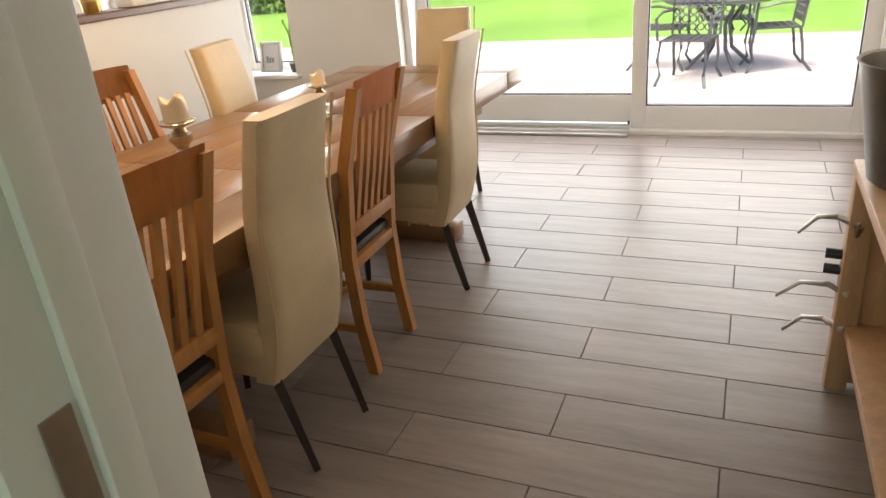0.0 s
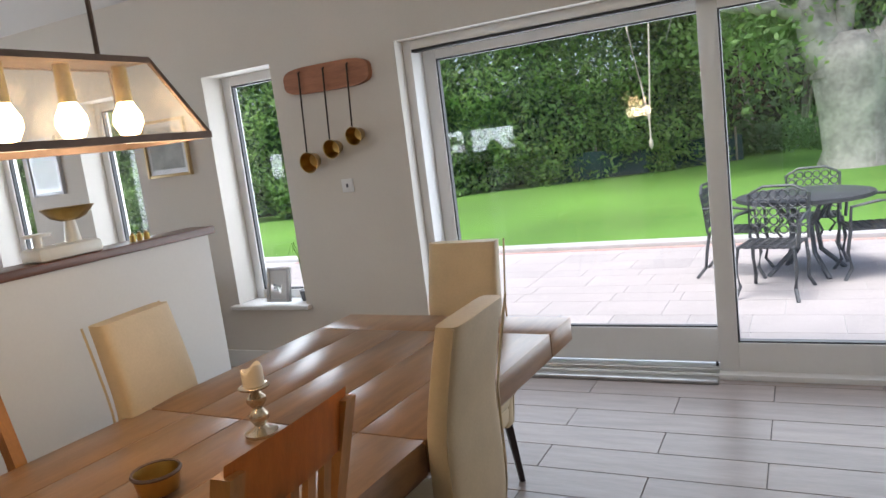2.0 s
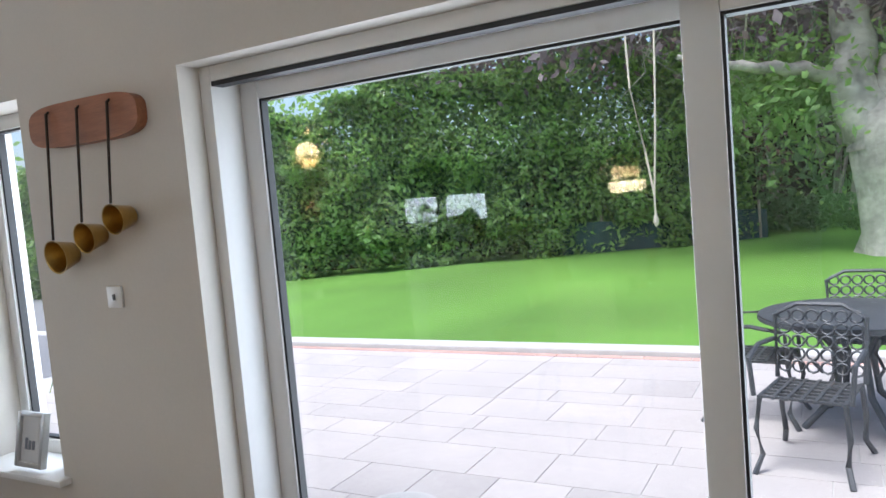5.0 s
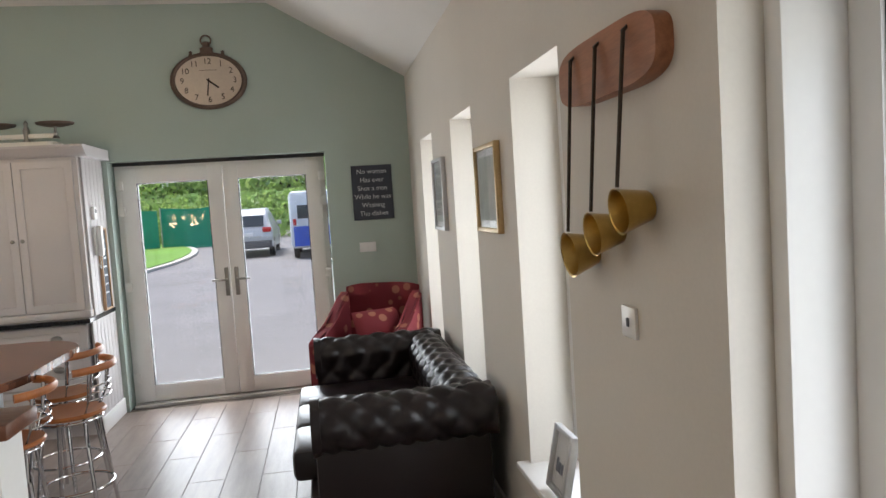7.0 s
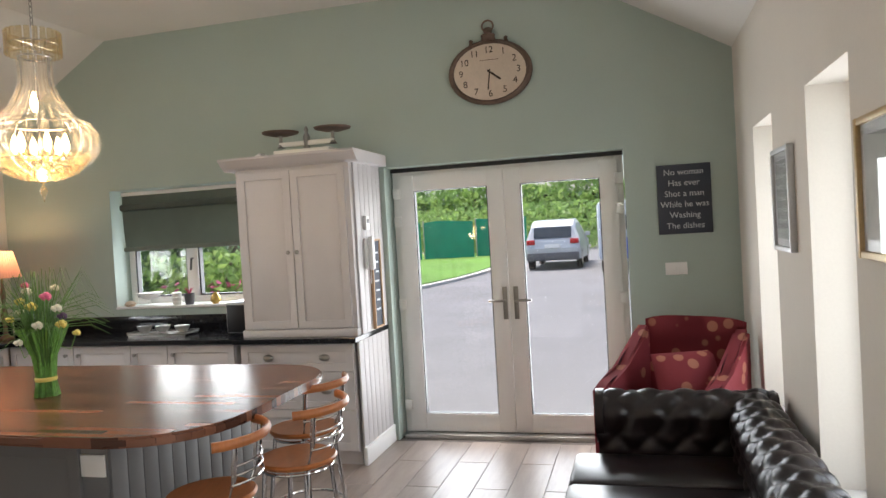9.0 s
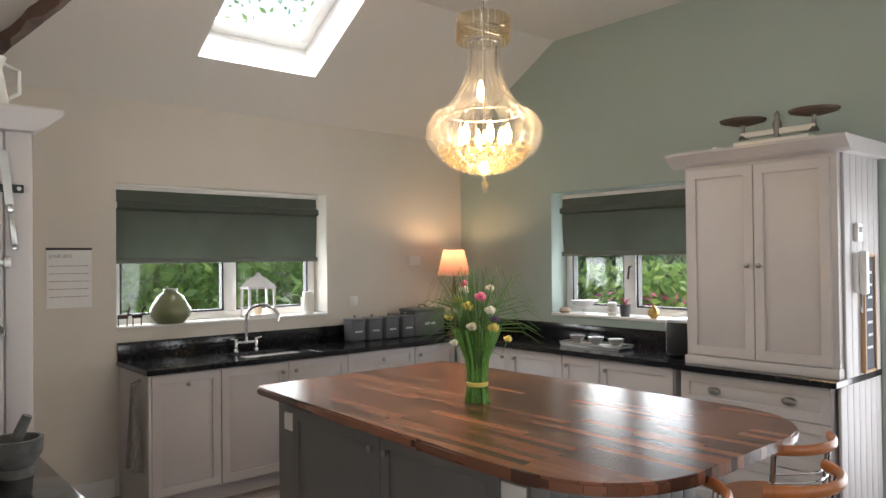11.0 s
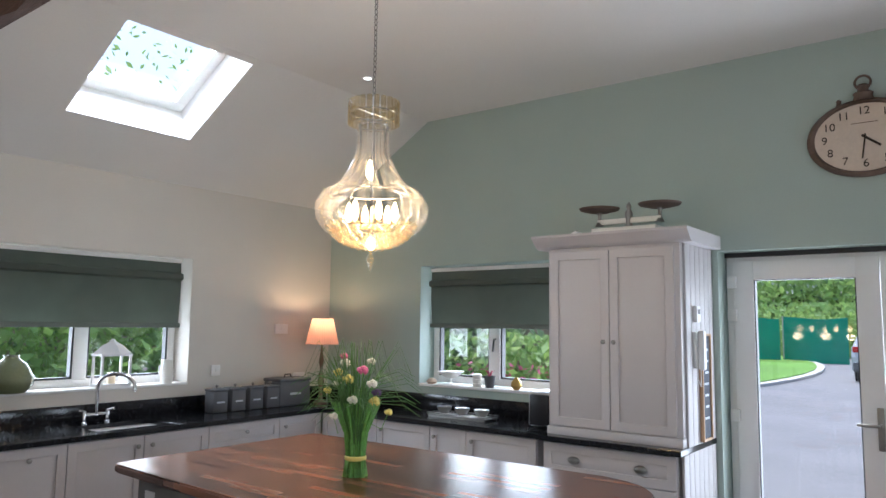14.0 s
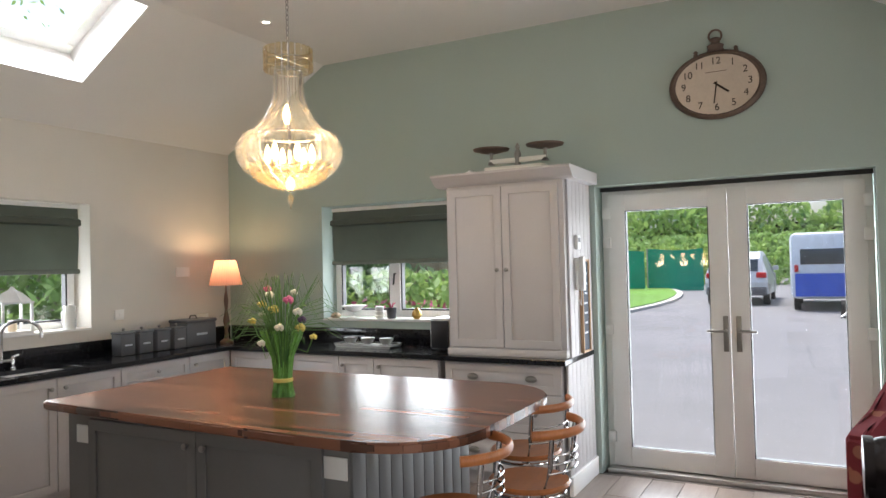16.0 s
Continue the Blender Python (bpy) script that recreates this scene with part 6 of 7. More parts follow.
# clock
t = thing("wall_clock", (XW, 4.055, 2.755), "oval antique-style wall clock with bronze rim", "clock", "", 90)
T90 = Matrix.Rotation(radians(90), 4, "X")
part("rim", Lz([(0.27, 0), (0.305, 0.0), (0.315, 0.02), (0.305, 0.045), (0.285, 0.055), (0.27, 0.04)], 56, ring_only=True, sx=1.0, sy=0.76, m=T90), "rust", t, "weathered bronze rim")
part("dial", Lz([(0.275, 0.02), (0.275, 0.034), (0.01, 0.036)], 56, sx=1.0, sy=0.76, m=T90), "clockface", t, "aged cream dial")
for k in range(1, 13):
    a = math.radians(90 - 30 * k)
    text_part("numeral", str(k), 0.068, pose(0.215 * math.cos(a), -0.038, 0.215 * 0.74 * math.sin(a), 90, 0, 0), "iron", t)
part("scroll", B(-0.07, -0.0375, 0.085, 0.07, -0.0365, 0.089), "rust", t)
for ang, ln, w in ((-38, 0.10, 0.014), (-98, 0.13, 0.009)):
    part("clock_hand", bx(bmesh.new(), -0.02, -0.042, -w / 2, ln, -0.039, w / 2, 0.001, Matrix.Rotation(-radians(ang), 4, "Y")), "iron", t)
part("neck", Lz([(0.06, 0.225), (0.05, 0.25), (0.055, 0.27), (0.03, 0.285), (0.03, 0.31), (0.038, 0.315), (0.02, 0.325)], 18, (0, -0.025, 0), sy=0.6), "rust", t)
part("bow", T([(0.042 * math.sin(q * math.pi / 8), -0.025, 0.335 + 0.042 * -math.cos(q * math.pi / 8)) for q in range(17)], 0.007, 8), "rust", t)
for s in (-1, 1):
    part("side_knob", Lz([(0.012, 0.0), (0.018, 0.012), (0.012, 0.03), (0.016, 0.04), (0.004, 0.05)], 12, (s * 0.13, -0.025, 0.20)), "rust", t)

# ---- garden and drive ----
def scatter_leaves(name, n, place, size, material, label, seed, parent=None, jitter=1.0):
    """Many small bent leaves; place(rng, n) gives their centres."""
    rng = np.random.default_rng(seed)
    c = place(rng, n)
    n = len(c)
    d = rng.normal(size=(n, 3)); d /= np.linalg.norm(d, axis=1)[:, None]
    e = rng.normal(size=(n, 3)); e -= (e * d).sum(1)[:, None] * d; e /= np.linalg.norm(e, axis=1)[:, None]
    s = (size * rng.uniform(0.6, 1.4, n))[:, None]
    v = np.stack([c - d * s, c + e * s * 0.45, c + d * s, c - e * s * 0.45], 1).reshape(-1, 3)
    f = np.arange(4 * n).reshape(-1, 4)
    me = bpy.data.meshes.new(name)
    me.from_pydata(v.tolist(), [], f.tolist())
    me.materials.append(M[material])
    ob = new(name, me)
    if parent is not None:
        ob.parent = parent
        return ob
    return tagged(ob, label, "foliage", kind="stuff")


GZ = -0.12
structure("ground", B(-160, -120, -0.6, 120, 160, GZ - 0.06), "grass", "wide grassy ground reaching the horizon")
# lawn, rising gently from the patio kerb
def lawn(u, v):
    x, y = -30 + 60 * u, 10.82 + 24 * v
    return (x, y, GZ + 0.02 + 0.035 * (y - 10.82) * 0.6 + 0.03 * math.sin(x * 0.7) * math.sin(y * 0.5))
structure("lawn", surf(bmesh.new(), lawn, 60, 30), "grass", "mown bright green lawn", True)
structure("patio", B(-14, 6.05, -0.5, 9, 10.60, GZ - 0.006), "kerb", "pale patio bed with grey joints")
structure("kerb", B(-14, 10.60, -0.5, 9, 10.84, GZ + 0.06, 0.02), "kerb", "grey stone kerb along lawn")
def hedge_line(rng, n):
    """A conifer hedge from the west corner towards the trees."""
    k = int(n * 1.0)
    u = rng.uniform(0, 1, k)
    x = -22 + 19.5 * u
    y = 13.2 + 8.0 * u
    h = rng.uniform(0, 1, k) ** 0.9 * (2.5 + 2.5 * u + 0.35 * np.sin(x * 1.9) + 0.2 * np.sin(x * 4.7))
    tuft = 0.5 * np.sin(x * 2.3 + h * 1.7) + 0.35 * np.sin(x * 5.1 - h * 3.1) + 0.3 * np.sin(h * 4.3)
    off = rng.uniform(-0.25, 0.25, k) + 0.35 * tuft - 0.15 * h * 0.4
    return np.stack([x + off * 0.38, y - 0.9 - off * -0.92, GZ + 0.15 + h + 0.2 * tuft], 1)


hedge = tagged(new("hedge"), "tall clipped conifer hedge behind lawn", "hedge", kind="stuff")
bm = bmesh.new()
# near-black box that stands in for the shade inside the hedge
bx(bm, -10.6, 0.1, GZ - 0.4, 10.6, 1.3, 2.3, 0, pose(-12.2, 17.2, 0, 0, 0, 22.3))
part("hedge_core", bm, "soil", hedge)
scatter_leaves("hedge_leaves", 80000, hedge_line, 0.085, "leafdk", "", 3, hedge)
# lighter leaf tips set forward and up, brightening the hedge face by colour
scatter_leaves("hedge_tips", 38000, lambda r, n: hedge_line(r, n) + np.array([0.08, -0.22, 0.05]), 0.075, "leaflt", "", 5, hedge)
def wood(rng, n):
    x = rng.uniform(-4, 26, n)
    z = rng.uniform(0.0, 1, n) ** 0.8 * 9.0
    y = 23.5 + 2.2 * rng.uniform(-1, 1, n) + 0.6 * np.sin(x * 1.7 + z)
    keep = (np.sin(x * 1.3 + 2 * np.sin(z * 0.9)) + np.sin(z * 1.9 + x * 0.6) > -0.7)
    return np.stack([x, y, GZ + z], 1)[keep]


wd = tagged(new("woodland"), "shady mixed trees behind lawn", "trees", kind="stuff")
# added dark slab, its colour acts as deep shade behind the trees
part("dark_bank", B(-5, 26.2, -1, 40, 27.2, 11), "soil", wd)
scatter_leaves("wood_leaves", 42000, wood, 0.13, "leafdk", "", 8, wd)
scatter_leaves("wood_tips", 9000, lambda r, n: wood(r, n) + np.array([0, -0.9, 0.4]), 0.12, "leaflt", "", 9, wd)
scatter_leaves("copper_leaves", 9000, lambda r, n: np.stack([r.uniform(-10, 6, n), r.uniform(16.5, 20.5, n), 4.1 + 1.3 * np.abs(r.normal(size=n))], 1), 0.11, "leafpu", "", 12, wd)
scatter_leaves("far_trees", 4500, lambda r, n: np.stack([r.uniform(-36, -8, n), 27 + 1.5 * r.normal(size=n), GZ + 1.0 + 5.5 * r.uniform(0, 1, n) ** 0.8], 1), 0.2, "leaflt", "", 17, wd)
scatter_leaves("ivy_bank", 16000, lambda r, n: np.stack([r.uniform(-4.5, 24, n), 21.8 + 0.5 * r.normal(size=n), GZ + 0.3 + 0.7 * r.uniform(0, 1, n)], 1), 0.08, "leafdk", "", 14, wd)
scatter_leaves("russet_leaves", 1200, lambda r, n: np.stack([-3.1 + 0.7 * r.normal(size=n), 21.6 + 0.3 * r.normal(size=n), 2.0 + 0.4 * r.normal(size=n)], 1), 0.07, "rust", "", 15, wd)
t = thing("windbreak_fence", (-6.4, 18.55, GZ), "low dark green windbreak mesh along lawn edge", "fence", "", 23)
part("mesh_panel", surf(bmesh.new(), lambda u, v: (4.6 * u, 0.04 * math.sin(u * 21), 0.1 + 0.72 * v + 0.05 * math.sin(u * 9)), 40, 4), "windmesh", t)
for k in range(5):
    part("fence_post", C((0.05 + k * 1.1, 0.05, 0.05), (0.05 + k * 1.1, 0.05, 1.05), 0.03), "fencew", t)
random.seed(11)
bm = bmesh.new()
for k in range(34):
    x = random.uniform(-3, 20)
    y = random.uniform(22, 25)
    tube(bm, [(x, y, -0.2), (x + random.uniform(-0.6, 0.6), y, 2.5), (x + random.uniform(-1.4, 1.4), y, 6), (x + random.uniform(-2, 2), y, 9)], random.uniform(0.03, 0.12), 6, 0.02)
part("thin_trunks", bm, "bark", wd)

# the big beech
t = thing("beech_tree", (0.0, 17.5, GZ), "old grey beech with forked trunk on lawn", "tree")
bm = bmesh.new()
pts = [(0.02, 0, -0.1, 0.82), (0.02, 0, 0.12, 0.68), (0.0, 0, 0.5, 0.60), (-0.05, 0, 1.2, 0.58), (-0.08, 0, 1.7, 0.60), (-0.05, 0, 2.1, 0.62), (-0.05, 0, 2.4, 0.56), (-0.05, 0, 2.62, 0.34)]
rings = []
for k, (x, y, z, r) in enumerate(pts):
    rings.append([bm.verts.new((x + r * (1 + 0.05 * math.sin(q * 5 + k) + (0.14 * math.sin(q * 3.0) if k < 2 else 0)) * math.cos(q), y + r * 0.9 * math.sin(q), z)) for q in [2 * math.pi * j / 22 for j in range(22)]])
for a, b in zip(rings, rings[1:]):
    for j in range(22):
        bm.faces.new((a[j], a[(j + 1) % 22], b[(j + 1) % 22], b[j]))
bm.faces.new(rings[-1])
part("trunk", bm, "bark", t)
for ps, r0, r1 in (([(-0.28, 0, 1.85), (-0.42, 0, 2.3), (-0.62, 0, 2.9), (-0.55, 0.1, 3.6), (-0.7, 0.2, 5.0), (-0.9, 0.3, 7.5)], 0.44, 0.22), ([(0.2, 0, 1.75), (0.42, 0, 2.2), (0.75, 0, 2.55), (1.25, -0.1, 3.0), (1.9, 0, 3.6), (2.8, 0.2, 5.2)], 0.40, 0.16),
                   ([(-0.6, 0, 2.9), (-1.3, -0.3, 3.25), (-2.2, -0.6, 3.4), (-3.2, -0.8, 3.7)], 0.16, 0.05), ([(1.1, -0.1, 2.9), (1.2, 0, 3.7), (0.9, 0.2, 4.6), (1.0, 0.4, 6.5)], 0.26, 0.12),
                   ([(1.9, 0, 3.6), (2.5, -0.4, 3.5), (3.3, -0.6, 3.8)], 0.13, 0.04), ([(-0.3, 0, 2.35), (-0.05, 0, 3.2), (0.25, 0.1, 3.9), (0.3, 0.2, 6.0)], 0.20, 0.1)):
    bm = bmesh.new()
    fine = []
    for a, b in zip(ps, ps[1:]):
        for k in range(4):
            fine.append(Vector(a).lerp(Vector(b), k / 4) + Vector((0.03 * math.sin(k * 2 + a[0] * 7), 0, 0.03 * math.cos(k * 3))))
    fine.append(Vector(ps[-1]))
    tube(bm, fine, r0, 12, r1)
    part("limb", bm, "bark", t)
rg = random.Random(5)
bm = bmesh.new()
for k in range(60):
    x, z = rg.uniform(-4, 4.5), rg.uniform(3.0, 4.4)
    tube(bm, [(x, rg.uniform(-1, 1), z + 1.2), (x + rg.uniform(-0.4, 0.4), 0, z + 0.5), (x + rg.uniform(-0.7, 0.7), 0, z)], 0.02, 5, 0.005)
part("twigs", bm, "bark", t)
def crown_cloud(r, n):
    c = np.stack([3.6 * r.normal(size=n), 2.0 * r.normal(size=n), 5.6 + 1.3 * r.normal(size=n)], 1)
    return c[c[:, 2] > 3.5]


scatter_leaves("crown", 11000, crown_cloud, 0.10, "leafpu", "", 21, t)
scatter_leaves("green_crown", 2600, lambda r, n: np.stack([-1.4 + 0.8 * r.normal(size=n), 0.6 + 0.6 * r.normal(size=n), 3.0 + 0.5 * r.normal(size=n)], 1), 0.09, "leaflt", "", 22, t)
single("mulch_patch", Lz([(0.1, 0.005), (2.0, 0.0), (2.2, -0.04)], 30, (0, 0, 0.10), sy=0.8), "soil", "bare brown earth around tree", "soil", at=(1.3, 17.4, GZ))
t = thing("rope_swing", (-2.95, 13.0, 1.0), "knotted pale rope hanging from branches", "rope")
part("rope", T([(0, 0, 0), (0.0, 0, 0.35), (-0.08, 0, 0.9), (-0.22, 0, 1.7), (-0.35, 0.3, 4.0)], 0.014, 6), "rope", t)
part("rope", T([(0, 0, 0.35), (0.05, 0, 1.0), (0.09, 0, 1.72), (0.12, 0.3, 4.0)], 0.014, 6), "rope", t)
part("knot", Lz([(0.01, -0.05), (0.035, 0), (0.03, 0.06), (0.01, 0.12)], 10), "rope", t)


# cast metal garden set
def garden_chair():
    t = thing("garden_chair", (0, 0, 0), "grey cast metal lattice garden armchair", "garden chair", "patio chairs")
    bm = bmesh.new()
    for i in range(7):
        x = -0.21 + 0.07 * i
        bx(bm, x - 0.009, -0.02, 0.42, x + 0.009, 0.42, 0.435)
        bx(bm, -0.22, 0.0 + 0.065 * i - 0.009, 0.421, 0.22, 0.065 * i + 0.009, 0.434)
    part("seat", bm, "castiron", t, smooth=False)
    bm = bmesh.new()
    for i in range(6):
        for j in range(5):
            x, z = -0.19 + 0.076 * i, 0.50 + 0.075 * j
            tube(bm, [(x + 0.034 * math.cos(q * math.pi / 4), 0.43 + 0.09 * (z - 0.45), z + 0.034 * math.sin(q * math.pi / 4)) for q in range(9)], 0.007, 4)
    tube(bm, [(-0.23, 0.42, 0.43), (-0.24, 0.46, 0.80), (-0.12, 0.475, 0.865), (0.12, 0.475, 0.865), (0.24, 0.46, 0.80), (0.23, 0.42, 0.43)], 0.014, 6)
    part("backrest", bm, "castiron", t, smooth=False)
    for s in (-1, 1):
        part("armrest", T([(s * 0.24, 0.45, 0.66), (s * 0.27, 0.2, 0.67), (s * 0.26, 0.0, 0.63), (s * 0.24, -0.01, 0.43)], 0.014, 6), "castiron", t)
        part("leg", T([(s * 0.21, 0.0, 0.43), (s * 0.23, -0.03, 0.25), (s * 0.21, 0.0, 0.1), (s * 0.24, -0.06, 0.0)], 0.016, 6), "castiron", t)
        part("leg", T([(s * 0.21, 0.41, 0.43), (s * 0.22, 0.44, 0.25), (s * 0.21, 0.46, 0.1), (s * 0.24, 0.54, 0.0)], 0.016, 6), "castiron", t)
    return t


TC = (-0.93, 9.0)
t = thing("garden_table", (*TC, GZ), "round grey cast metal garden table", "garden table")
part("top", Lz([(0.02, 0.70), (0.53, 0.70), (0.56, 0.705), (0.56, 0.72), (0.53, 0.725), (0.02, 0.725)], 40), "castiron", t)
part("rim", Lz([(0.54, 0.68), (0.57, 0.69), (0.57, 0.71), (0.54, 0.705)], 40, ring_only=True), "castiron", t)
for k in range(4):
    a = k * math.pi / 2 + 0.5
    c, s = math.cos(a), math.sin(a)
    part("leg", T([(0.30 * c, 0.30 * s, 0.70), (0.10 * c, 0.10 * s, 0.45), (0.14 * c, 0.14 * s, 0.2), (0.36 * c, 0.36 * s, 0.0)], 0.022, 8), "castiron", t)
    part("scroll", T([(0.25 * c, 0.25 * s, 0.6), (0.2 * c, 0.2 * s, 0.5), (0.28 * c, 0.28 * s, 0.42), (0.22 * c, 0.22 * s, 0.35)], 0.012, 6), "castiron", t)
gc = garden_chair()
gc.matrix_basis = pose(-1.22, 8.0, GZ, 0, 0, -12)
copy_thing(gc, pose(-0.62, 8.85, GZ, 0, 0, -82))
copy_thing(gc, pose(-0.83, 9.42, GZ, 0, 0, 2))
copy_thing(gc, pose(-1.30, 9.0, GZ, 0, 0, 84))
t = thing("garden_bowl", (-3.0, 6.75, GZ), "shallow grey stone bowl on patio", "bowl")
part("bowl", Lz([(0.08, 0), (0.18, 0.06), (0.22, 0.13), (0.2, 0.13), (0.1, 0.05)], 22), "kerb", t)

# drive side
structure("road", surf(bmesh.new(), lambda u, v: (-9 - 40 * u, -10 + 30 * v, GZ + 0.001 + 0.0125 * 40 * u), 6, 6), "asphalt", "dark grey asphalt drive")
structure("pavement", B(-9.0, 2.6, -0.4, -8.42, 5.6, -0.03, 0.01), "render", "pale threshold slab outside french doors")
out = [(-28 + 13 * math.cos(k), -7.0 + 6.9 * math.sin(k)) for k in [q * math.pi / 20 for q in range(21)]]
def on_slope(ob):
    """Lift the outline by the rise of the drive."""
    for v in ob.data.vertices:
        v.co.z += 0.0125 * (-9 - v.co.x)


vg = structure("verge", P(out, "z", GZ - 0.2, GZ + 0.11), "grass", "rounded grass verge beside drive")
on_slope(vg)
out2 = [(-28 + 13.25 * math.cos(k), -7.0 + 7.15 * math.sin(k)) for k in [q * math.pi / 20 for q in range(21)]]
vg = structure("verge_kerb", P(out2, "z", GZ - 0.2, GZ + 0.085), "kerb", "pale kerb round grass verge")
on_slope(vg)
t = thing("mesh_fence", (-34.0, -2.9, GZ + 0.28), "green debris-mesh fence panels by drive", "fence")
for k in range(5):
    y0 = -9.2 + k * 2.45
    bm = surf(bmesh.new(), lambda u, v: (0.12 * math.sin(u * 9 + k) * (1 - v * 0.5) - 0.4 * k, y0 + 2.4 * u, 0.03 + 1.85 * v + 0.05 * math.sin(u * 5 + k * 2)), 16, 4)
    bmesh.ops.solidify(bm, geom=bm.faces[:], thickness=0.02)
    part("mesh_panel", bm, "tarp", t)
    part("fence_post", C((-0.4 * k, y0, 0), (-0.4 * k, y0, 1.95), 0.03), "steel", t)
fh = tagged(new("far_hedge"), "tall green hedge and trees beyond drive", "hedge", kind="stuff")
def far(rng, n):
    y = rng.uniform(-26, 26, n)
    h = rng.uniform(0, 1, n)
    top = 5.6 + 1.1 * np.sin(y * 0.9) + 0.8 * np.sin(y * 2.3 + 1)
    return np.stack([-51 + 1.3 * rng.normal(size=n) - 2.5 * h, y, GZ + 0.4 + h * top], 1)
# dark box painted as the shade between the far leaves
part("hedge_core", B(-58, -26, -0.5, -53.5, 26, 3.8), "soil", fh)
scatter_leaves("hedge_leaves", 22000, far, 0.27, "leaflt", "", 31, fh)
# darker leaf colour mixed in as painted shade of the far hedge
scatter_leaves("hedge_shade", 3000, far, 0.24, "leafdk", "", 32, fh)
scatter_leaves("tall_grass", 9000, lambda r, n: np.stack([-40 - 2.5 * r.uniform(0, 1, n), r.uniform(-14, 20, n), GZ + 0.3 + 2.6 * r.uniform(0, 1, n)], 1), 0.16, "leaflt", "", 33, fh)
t = thing("white_house", (-75, -15, GZ), "far white rendered house above fence", "house")
part("wall", B(-5, -7, 0, 5, 8, 6.2), "render", t)
part("roof", P([(-7.5, 6.2), (8.5, 6.2), (0.5, 9.8)], "x", -5.3, 5.3), "roofm", t, smooth=False)
for y in (-4, 0, 4, 7):
    part("window", B(4.98, y - 0.6, 3.6, 5.04, y + 0.6, 5.1), "carglass", t)
# car
t = thing("parked_car", (-26.5, 2.3, GZ + 0.22), "silver-blue suv parked with its rear showing", "car")
prof_ = [(0, 0.35), (0, 0.72), (0.06, 0.95), (0.30, 1.45), (0.55, 1.62), (1.6, 1.68), (2.6, 1.55), (3.3, 1.05), (4.2, 0.92), (4.35, 0.6), (4.3, 0.3)]
bm = bmesh.new()
rows = []
secs = [(-0.90, 0.93), (-0.80, 1.0), (0.80, 1.0), (0.90, 0.93)]
for y, k in secs:
    rows.append([bm.verts.new((-x * (1 if k == 1 else 0.985) - (0 if k == 1 else 0.03), y * (0.84 if z > 1.3 else 1.0), z * k if z > 1 else z)) for x, z in prof_])
for a, b in zip(rows, rows[1:]):
    for j in range(len(prof_) - 1):
        bm.faces.new((a[j], a[j + 1], b[j + 1], b[j]))
bm.faces.new(rows[0])
bm.faces.new(rows[-1][::-1])
bb_ = part("body", bm, "carpaint", t, smooth=False)
part("rear_window", P([(0.115, 1.06), (0.29, 1.42), (0.33, 1.42), (0.16, 1.06)], "y", -0.62, 0.62), "carglass", t, smooth=False)
for v in t.children[-1].data.vertices:
    v.co.x = -v.co.x + 0.03
part("bumper", B(-0.05, -0.86, 0.32, 0.07, 0.86, 0.58, 0.04), "slate", t)
part("number_plate", B(0.02, -0.26, 0.74, 0.035, 0.26, 0.86, 0.003), "paper", t, "white number plate")
for s in (-1, 1):
    part("tail_light", B(-0.12, s * 0.72 - 0.14, 0.86, 0.02, s * 0.72 + 0.14, 1.02, 0.02), "redlamp", t, "red tail light")
    part("wing_mirror", B(-2.5, s * 1.0 - 0.09, 1.05, -2.4, s * 1.0 + 0.09, 1.2, 0.03), "carpaint", t)
    for x in (-0.8, -3.5):
        w_ = part("wheel", C((x, s * 0.72, 0.33), (x, s * 0.90, 0.33), 0.33, seg=24), "tyre", t)
        part("rim", C((x, s * 0.895, 0.33), (x, s * 0.91, 0.33), 0.21, seg=16), "steel", w_)
# van with blue cover
t = thing("parked_van", (-24.5, 4.8, GZ + 0.19), "pale blue and white van with blue cover at rear", "van")
part("body", B(-4.6, -0.92, 0.35, 0, 0.92, 2.15, 0.16), "van", t)
part("cover", surf(bmesh.new(), lambda u, v: (0.05 + 0.03 * math.sin(u * 14), -0.8 + 1.6 * u, 0.42 + 0.62 * v), 16, 4), "blue", t, "blue fabric cover")
part("rear_window", B(-0.02, -0.66, 1.28, 0.015, 0.66, 1.70, 0.01), "carglass", t)
part("side_window", B(-3.6, -0.865, 1.25, -0.4, -0.845, 1.65, 0.005), "carglass", t)
for s in (-1, 1):
    part("tail_light", B(-0.04, s * 0.76 - 0.05, 1.08, 0.02, s * 0.76 + 0.05, 1.28, 0.01), "redlamp", t)
    for x in (-0.8, -3.4):
        part("wheel", C((x, s * 0.70, 0.32), (x, s * 0.86, 0.32), 0.32, seg=22), "tyre", t)
t = thing("trailer", (-22.6, 5.5, GZ + 0.17), "small dark trailer with red light beside van", "trailer")
part("deck", B(-0.7, -0.35, 0.38, 0.5, 0.4, 0.5, 0.02), "iron", t)
part("drawbar", T([(0.5, 0, 0.42), (1.0, -0.2, 0.35), (1.3, -0.5, 0.12)], 0.03, 8), "steel", t)
for s in (-1, 1):
    part("wheel", C((-0.1, s * 0.42 - 0.05, 0.22), (-0.1, s * 0.42 + 0.05, 0.22), 0.22, seg=18), "tyre", t)
part("tail_light", B(-0.35, -0.3, 0.5, -0.2, -0.05, 0.75, 0.03), "redlamp", t)
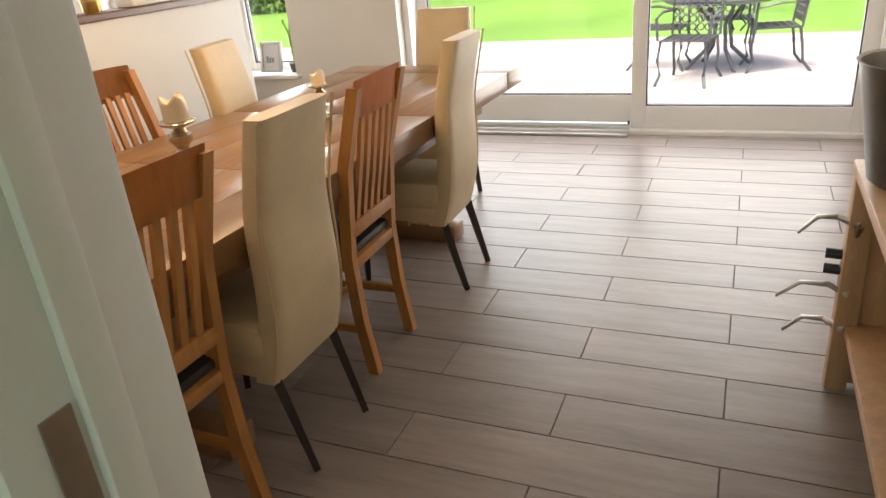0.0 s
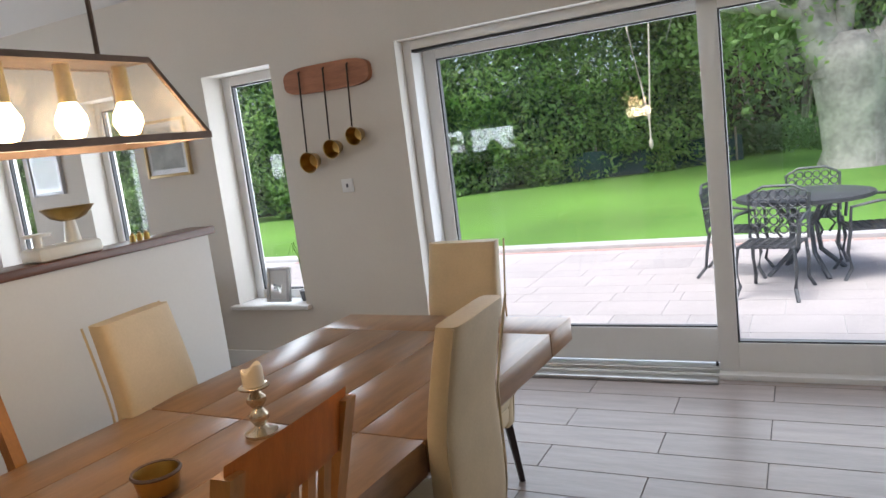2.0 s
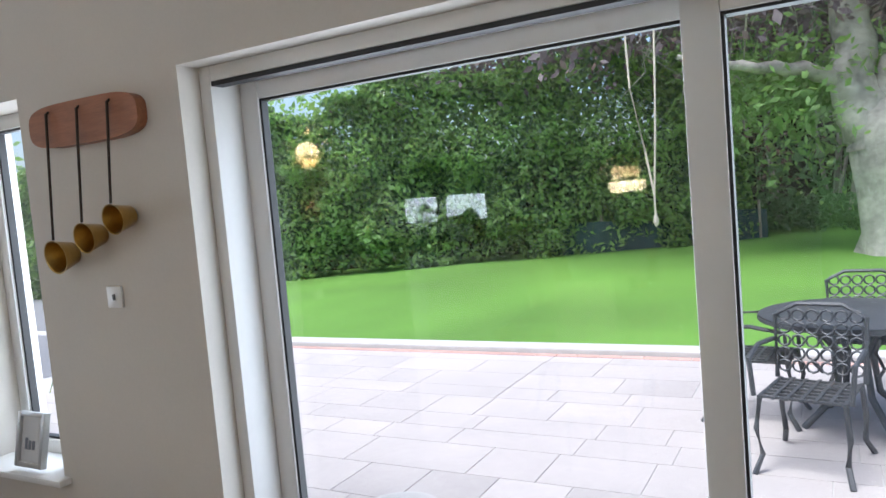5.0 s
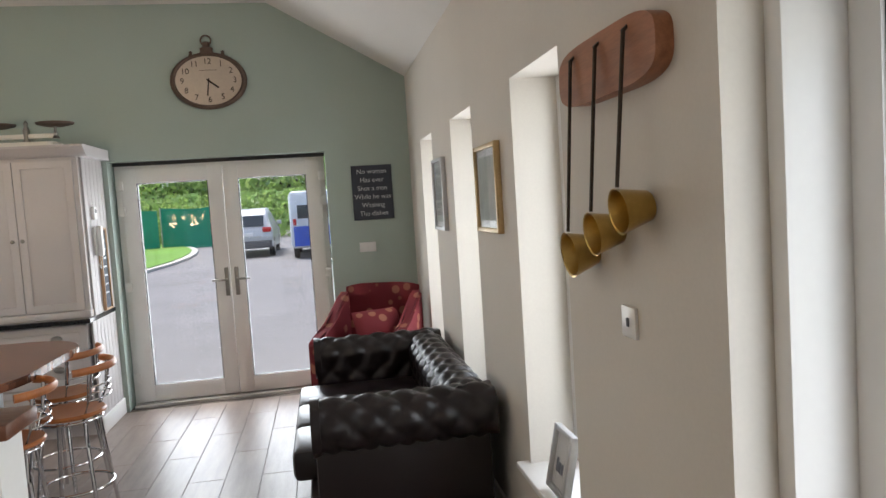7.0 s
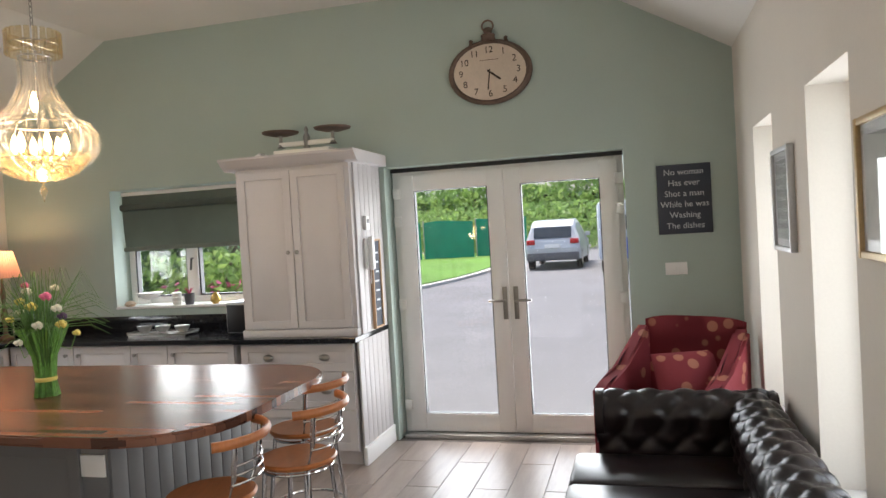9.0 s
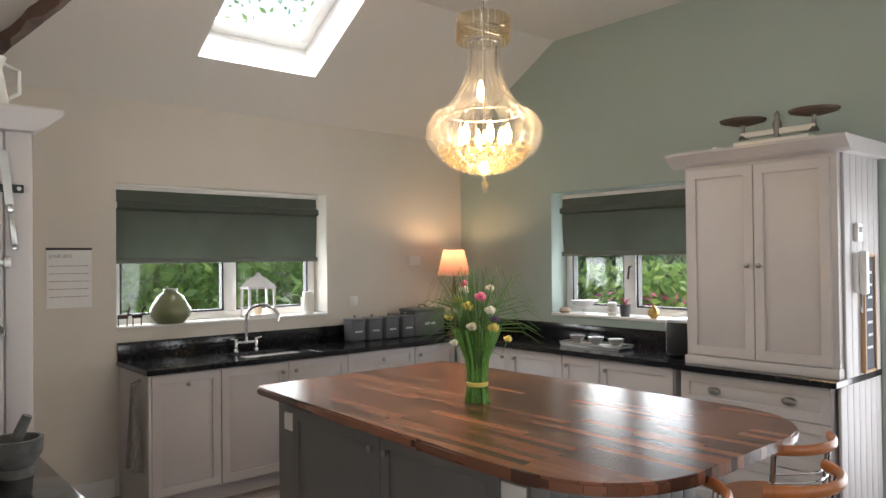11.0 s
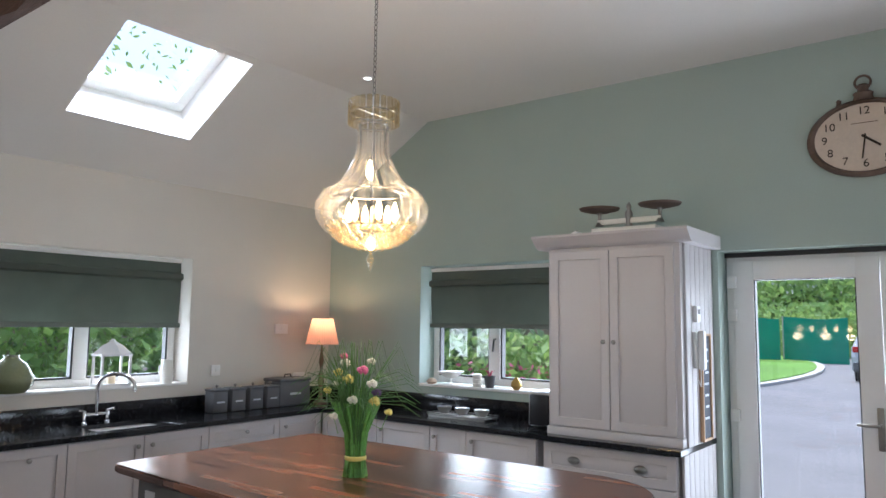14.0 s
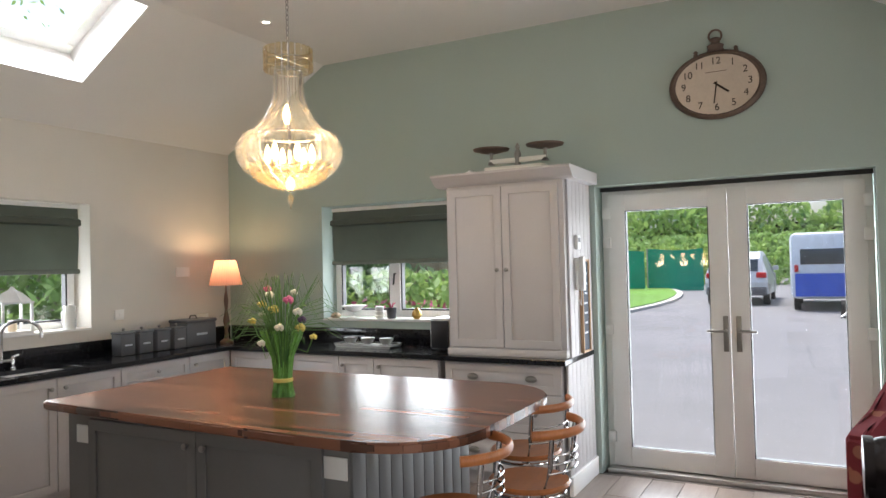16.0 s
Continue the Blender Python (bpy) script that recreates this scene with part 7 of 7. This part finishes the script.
# fence and borders outside the kitchen windows
t = thing("board_fence", (-5, -6.5, GZ), "weathered close-board garden fence", "fence")
for k in range(60):
    part("fence_board", B(-7 + k * 0.15, -0.012, 0.02, -7 + k * 0.15 + 0.14, 0.012, 1.85), "fencew", t, smooth=False)
t = thing("board_fence", (-13.5, 0.2, GZ), "weathered close-board garden fence", "fence", "", 90)
for k in range(26):
    part("fence_board", B(-3.2 + k * 0.15, -0.012, 0.02, -3.2 + k * 0.15 + 0.14, 0.012, 1.75), "fencew", t, smooth=False)
sh_ = tagged(new("border_shrubs"), "leafy garden shrubs outside kitchen windows", "shrubs", kind="stuff")
scatter_leaves("shrub_leaves", 20000, lambda r, n: np.stack([r.uniform(-11, -2, n), -4.9 + 0.7 * r.normal(size=n), GZ + 0.2 + 3.4 * r.uniform(0, 1, n) ** 1.2], 1), 0.09, "leaflt", "", 41, sh_)
# dark leaves behind the bright ones, shade put into their colour
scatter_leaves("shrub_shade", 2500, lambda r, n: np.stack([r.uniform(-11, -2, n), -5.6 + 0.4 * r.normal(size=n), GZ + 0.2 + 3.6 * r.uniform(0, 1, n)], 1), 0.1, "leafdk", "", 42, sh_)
scatter_leaves("border_leaves", 7000, lambda r, n: np.stack([-12.3 + 0.5 * r.normal(size=n), r.uniform(-3.5, 0.6, n), GZ + 0.1 + 1.5 * r.uniform(0, 1, n) ** 1.5], 1), 0.08, "leaflt", "", 43, sh_)
scatter_leaves("border_tree", 6000, lambda r, n: np.stack([-12.8 + 0.5 * r.normal(size=n), -2.6 + 0.6 * r.normal(size=n), GZ + 1.4 + 0.8 * r.normal(size=n)], 1), 0.1, "leafdk", "", 44, sh_)
scatter_leaves("border_flowers", 260, lambda r, n: np.stack([-12.0 + 0.4 * r.normal(size=n), r.uniform(-1.5, 0.6, n), GZ + 0.7 + 0.5 * r.uniform(0, 1, n)], 1), 0.06, "pink", "", 45, sh_)
scatter_leaves("roof_branches", 12000, lambda r, n: np.stack([-5.8 + 1.8 * r.normal(size=n), -3.6 + 1.4 * r.normal(size=n), 7.2 + 1.2 * r.normal(size=n)], 1), 0.05, "leaflt", "", 46, sh_)

# ---- floor tiles, patio slabs and border bricks ----
def shared(name, bm, material):
    return mesh_of(name, bm, material)


floor = bpy.data.objects["floor"]
TW, TL = 0.222, 0.932
tile_mesh = shared("floor_tile", bx(bmesh.new(), 0, 0, -0.012, TL - 0.004, TW - 0.004, 0.0, 0.0015), "tile")
cut = {}
def tile(x0, x1, y):
    w = round(x1 - x0, 3)
    if abs(w - TL) < 0.002:
        me = tile_mesh
    else:
        if w not in cut:
            cut[w] = shared("floor_tile", bx(bmesh.new(), 0, 0, -0.012, w - 0.004, TW - 0.004, 0.0, 0.0015), "tile")
        me = cut[w]
    ob = new("floor_tile", me)
    ob.location = (x0, y, 0)
    ob.parent = floor
row = 0
y = 2.43 - TW * 14
while y < YN + 0.1:
    k = round((y - 2.43) / TW)
    s = -1.10 if k % 2 == 0 else -0.615
    x = s - TL * 8
    while x < XE:
        a, b = max(x, XW), min(x + TL, XE)
        if b - a > 0.03 and not (y < 0.95 and -3.3 > a > -3.4):
            tile(a, b, y)
        x += TL
    y += TW
patio = bpy.data.objects["patio"]
rg = random.Random(3)
sl = {}
y = 6.35
while y < 10.43:
    h = rg.choice((0.3, 0.45))
    h = min(h, 10.48 - y)
    x = -8.0 - rg.random() * 0.5
    while x < 3.0:
        w = rg.choice((0.45, 0.6, 0.9))
        key = (w, round(h, 2))
        if key not in sl:
            sl[key] = shared("patio_slab", bx(bmesh.new(), 0, 0, -0.05, w - 0.006, h - 0.006, 0, 0.002), "patio")
        ob = new("patio_slab", sl[key])
        ob.location = (x, y, GZ)
        ob.parent = patio
        x += w
    y += h
bme = shared("border_brick", bx(bmesh.new(), 0, 0, -0.05, 0.205, 0.10, 0.002, 0.004), "brick")
for r_ in range(2):
    for k in range(42):
        ob = new("border_brick", bme)
        ob.location = (-7 + k * 0.215 + 0.1 * r_, 6.12 + r_ * 0.11, GZ)
        ob.parent = patio
for k in range(46):
    ob = new("border_brick", bme)
    ob.location = (-8 + k * 0.215, 10.49, GZ)
    ob.parent = patio
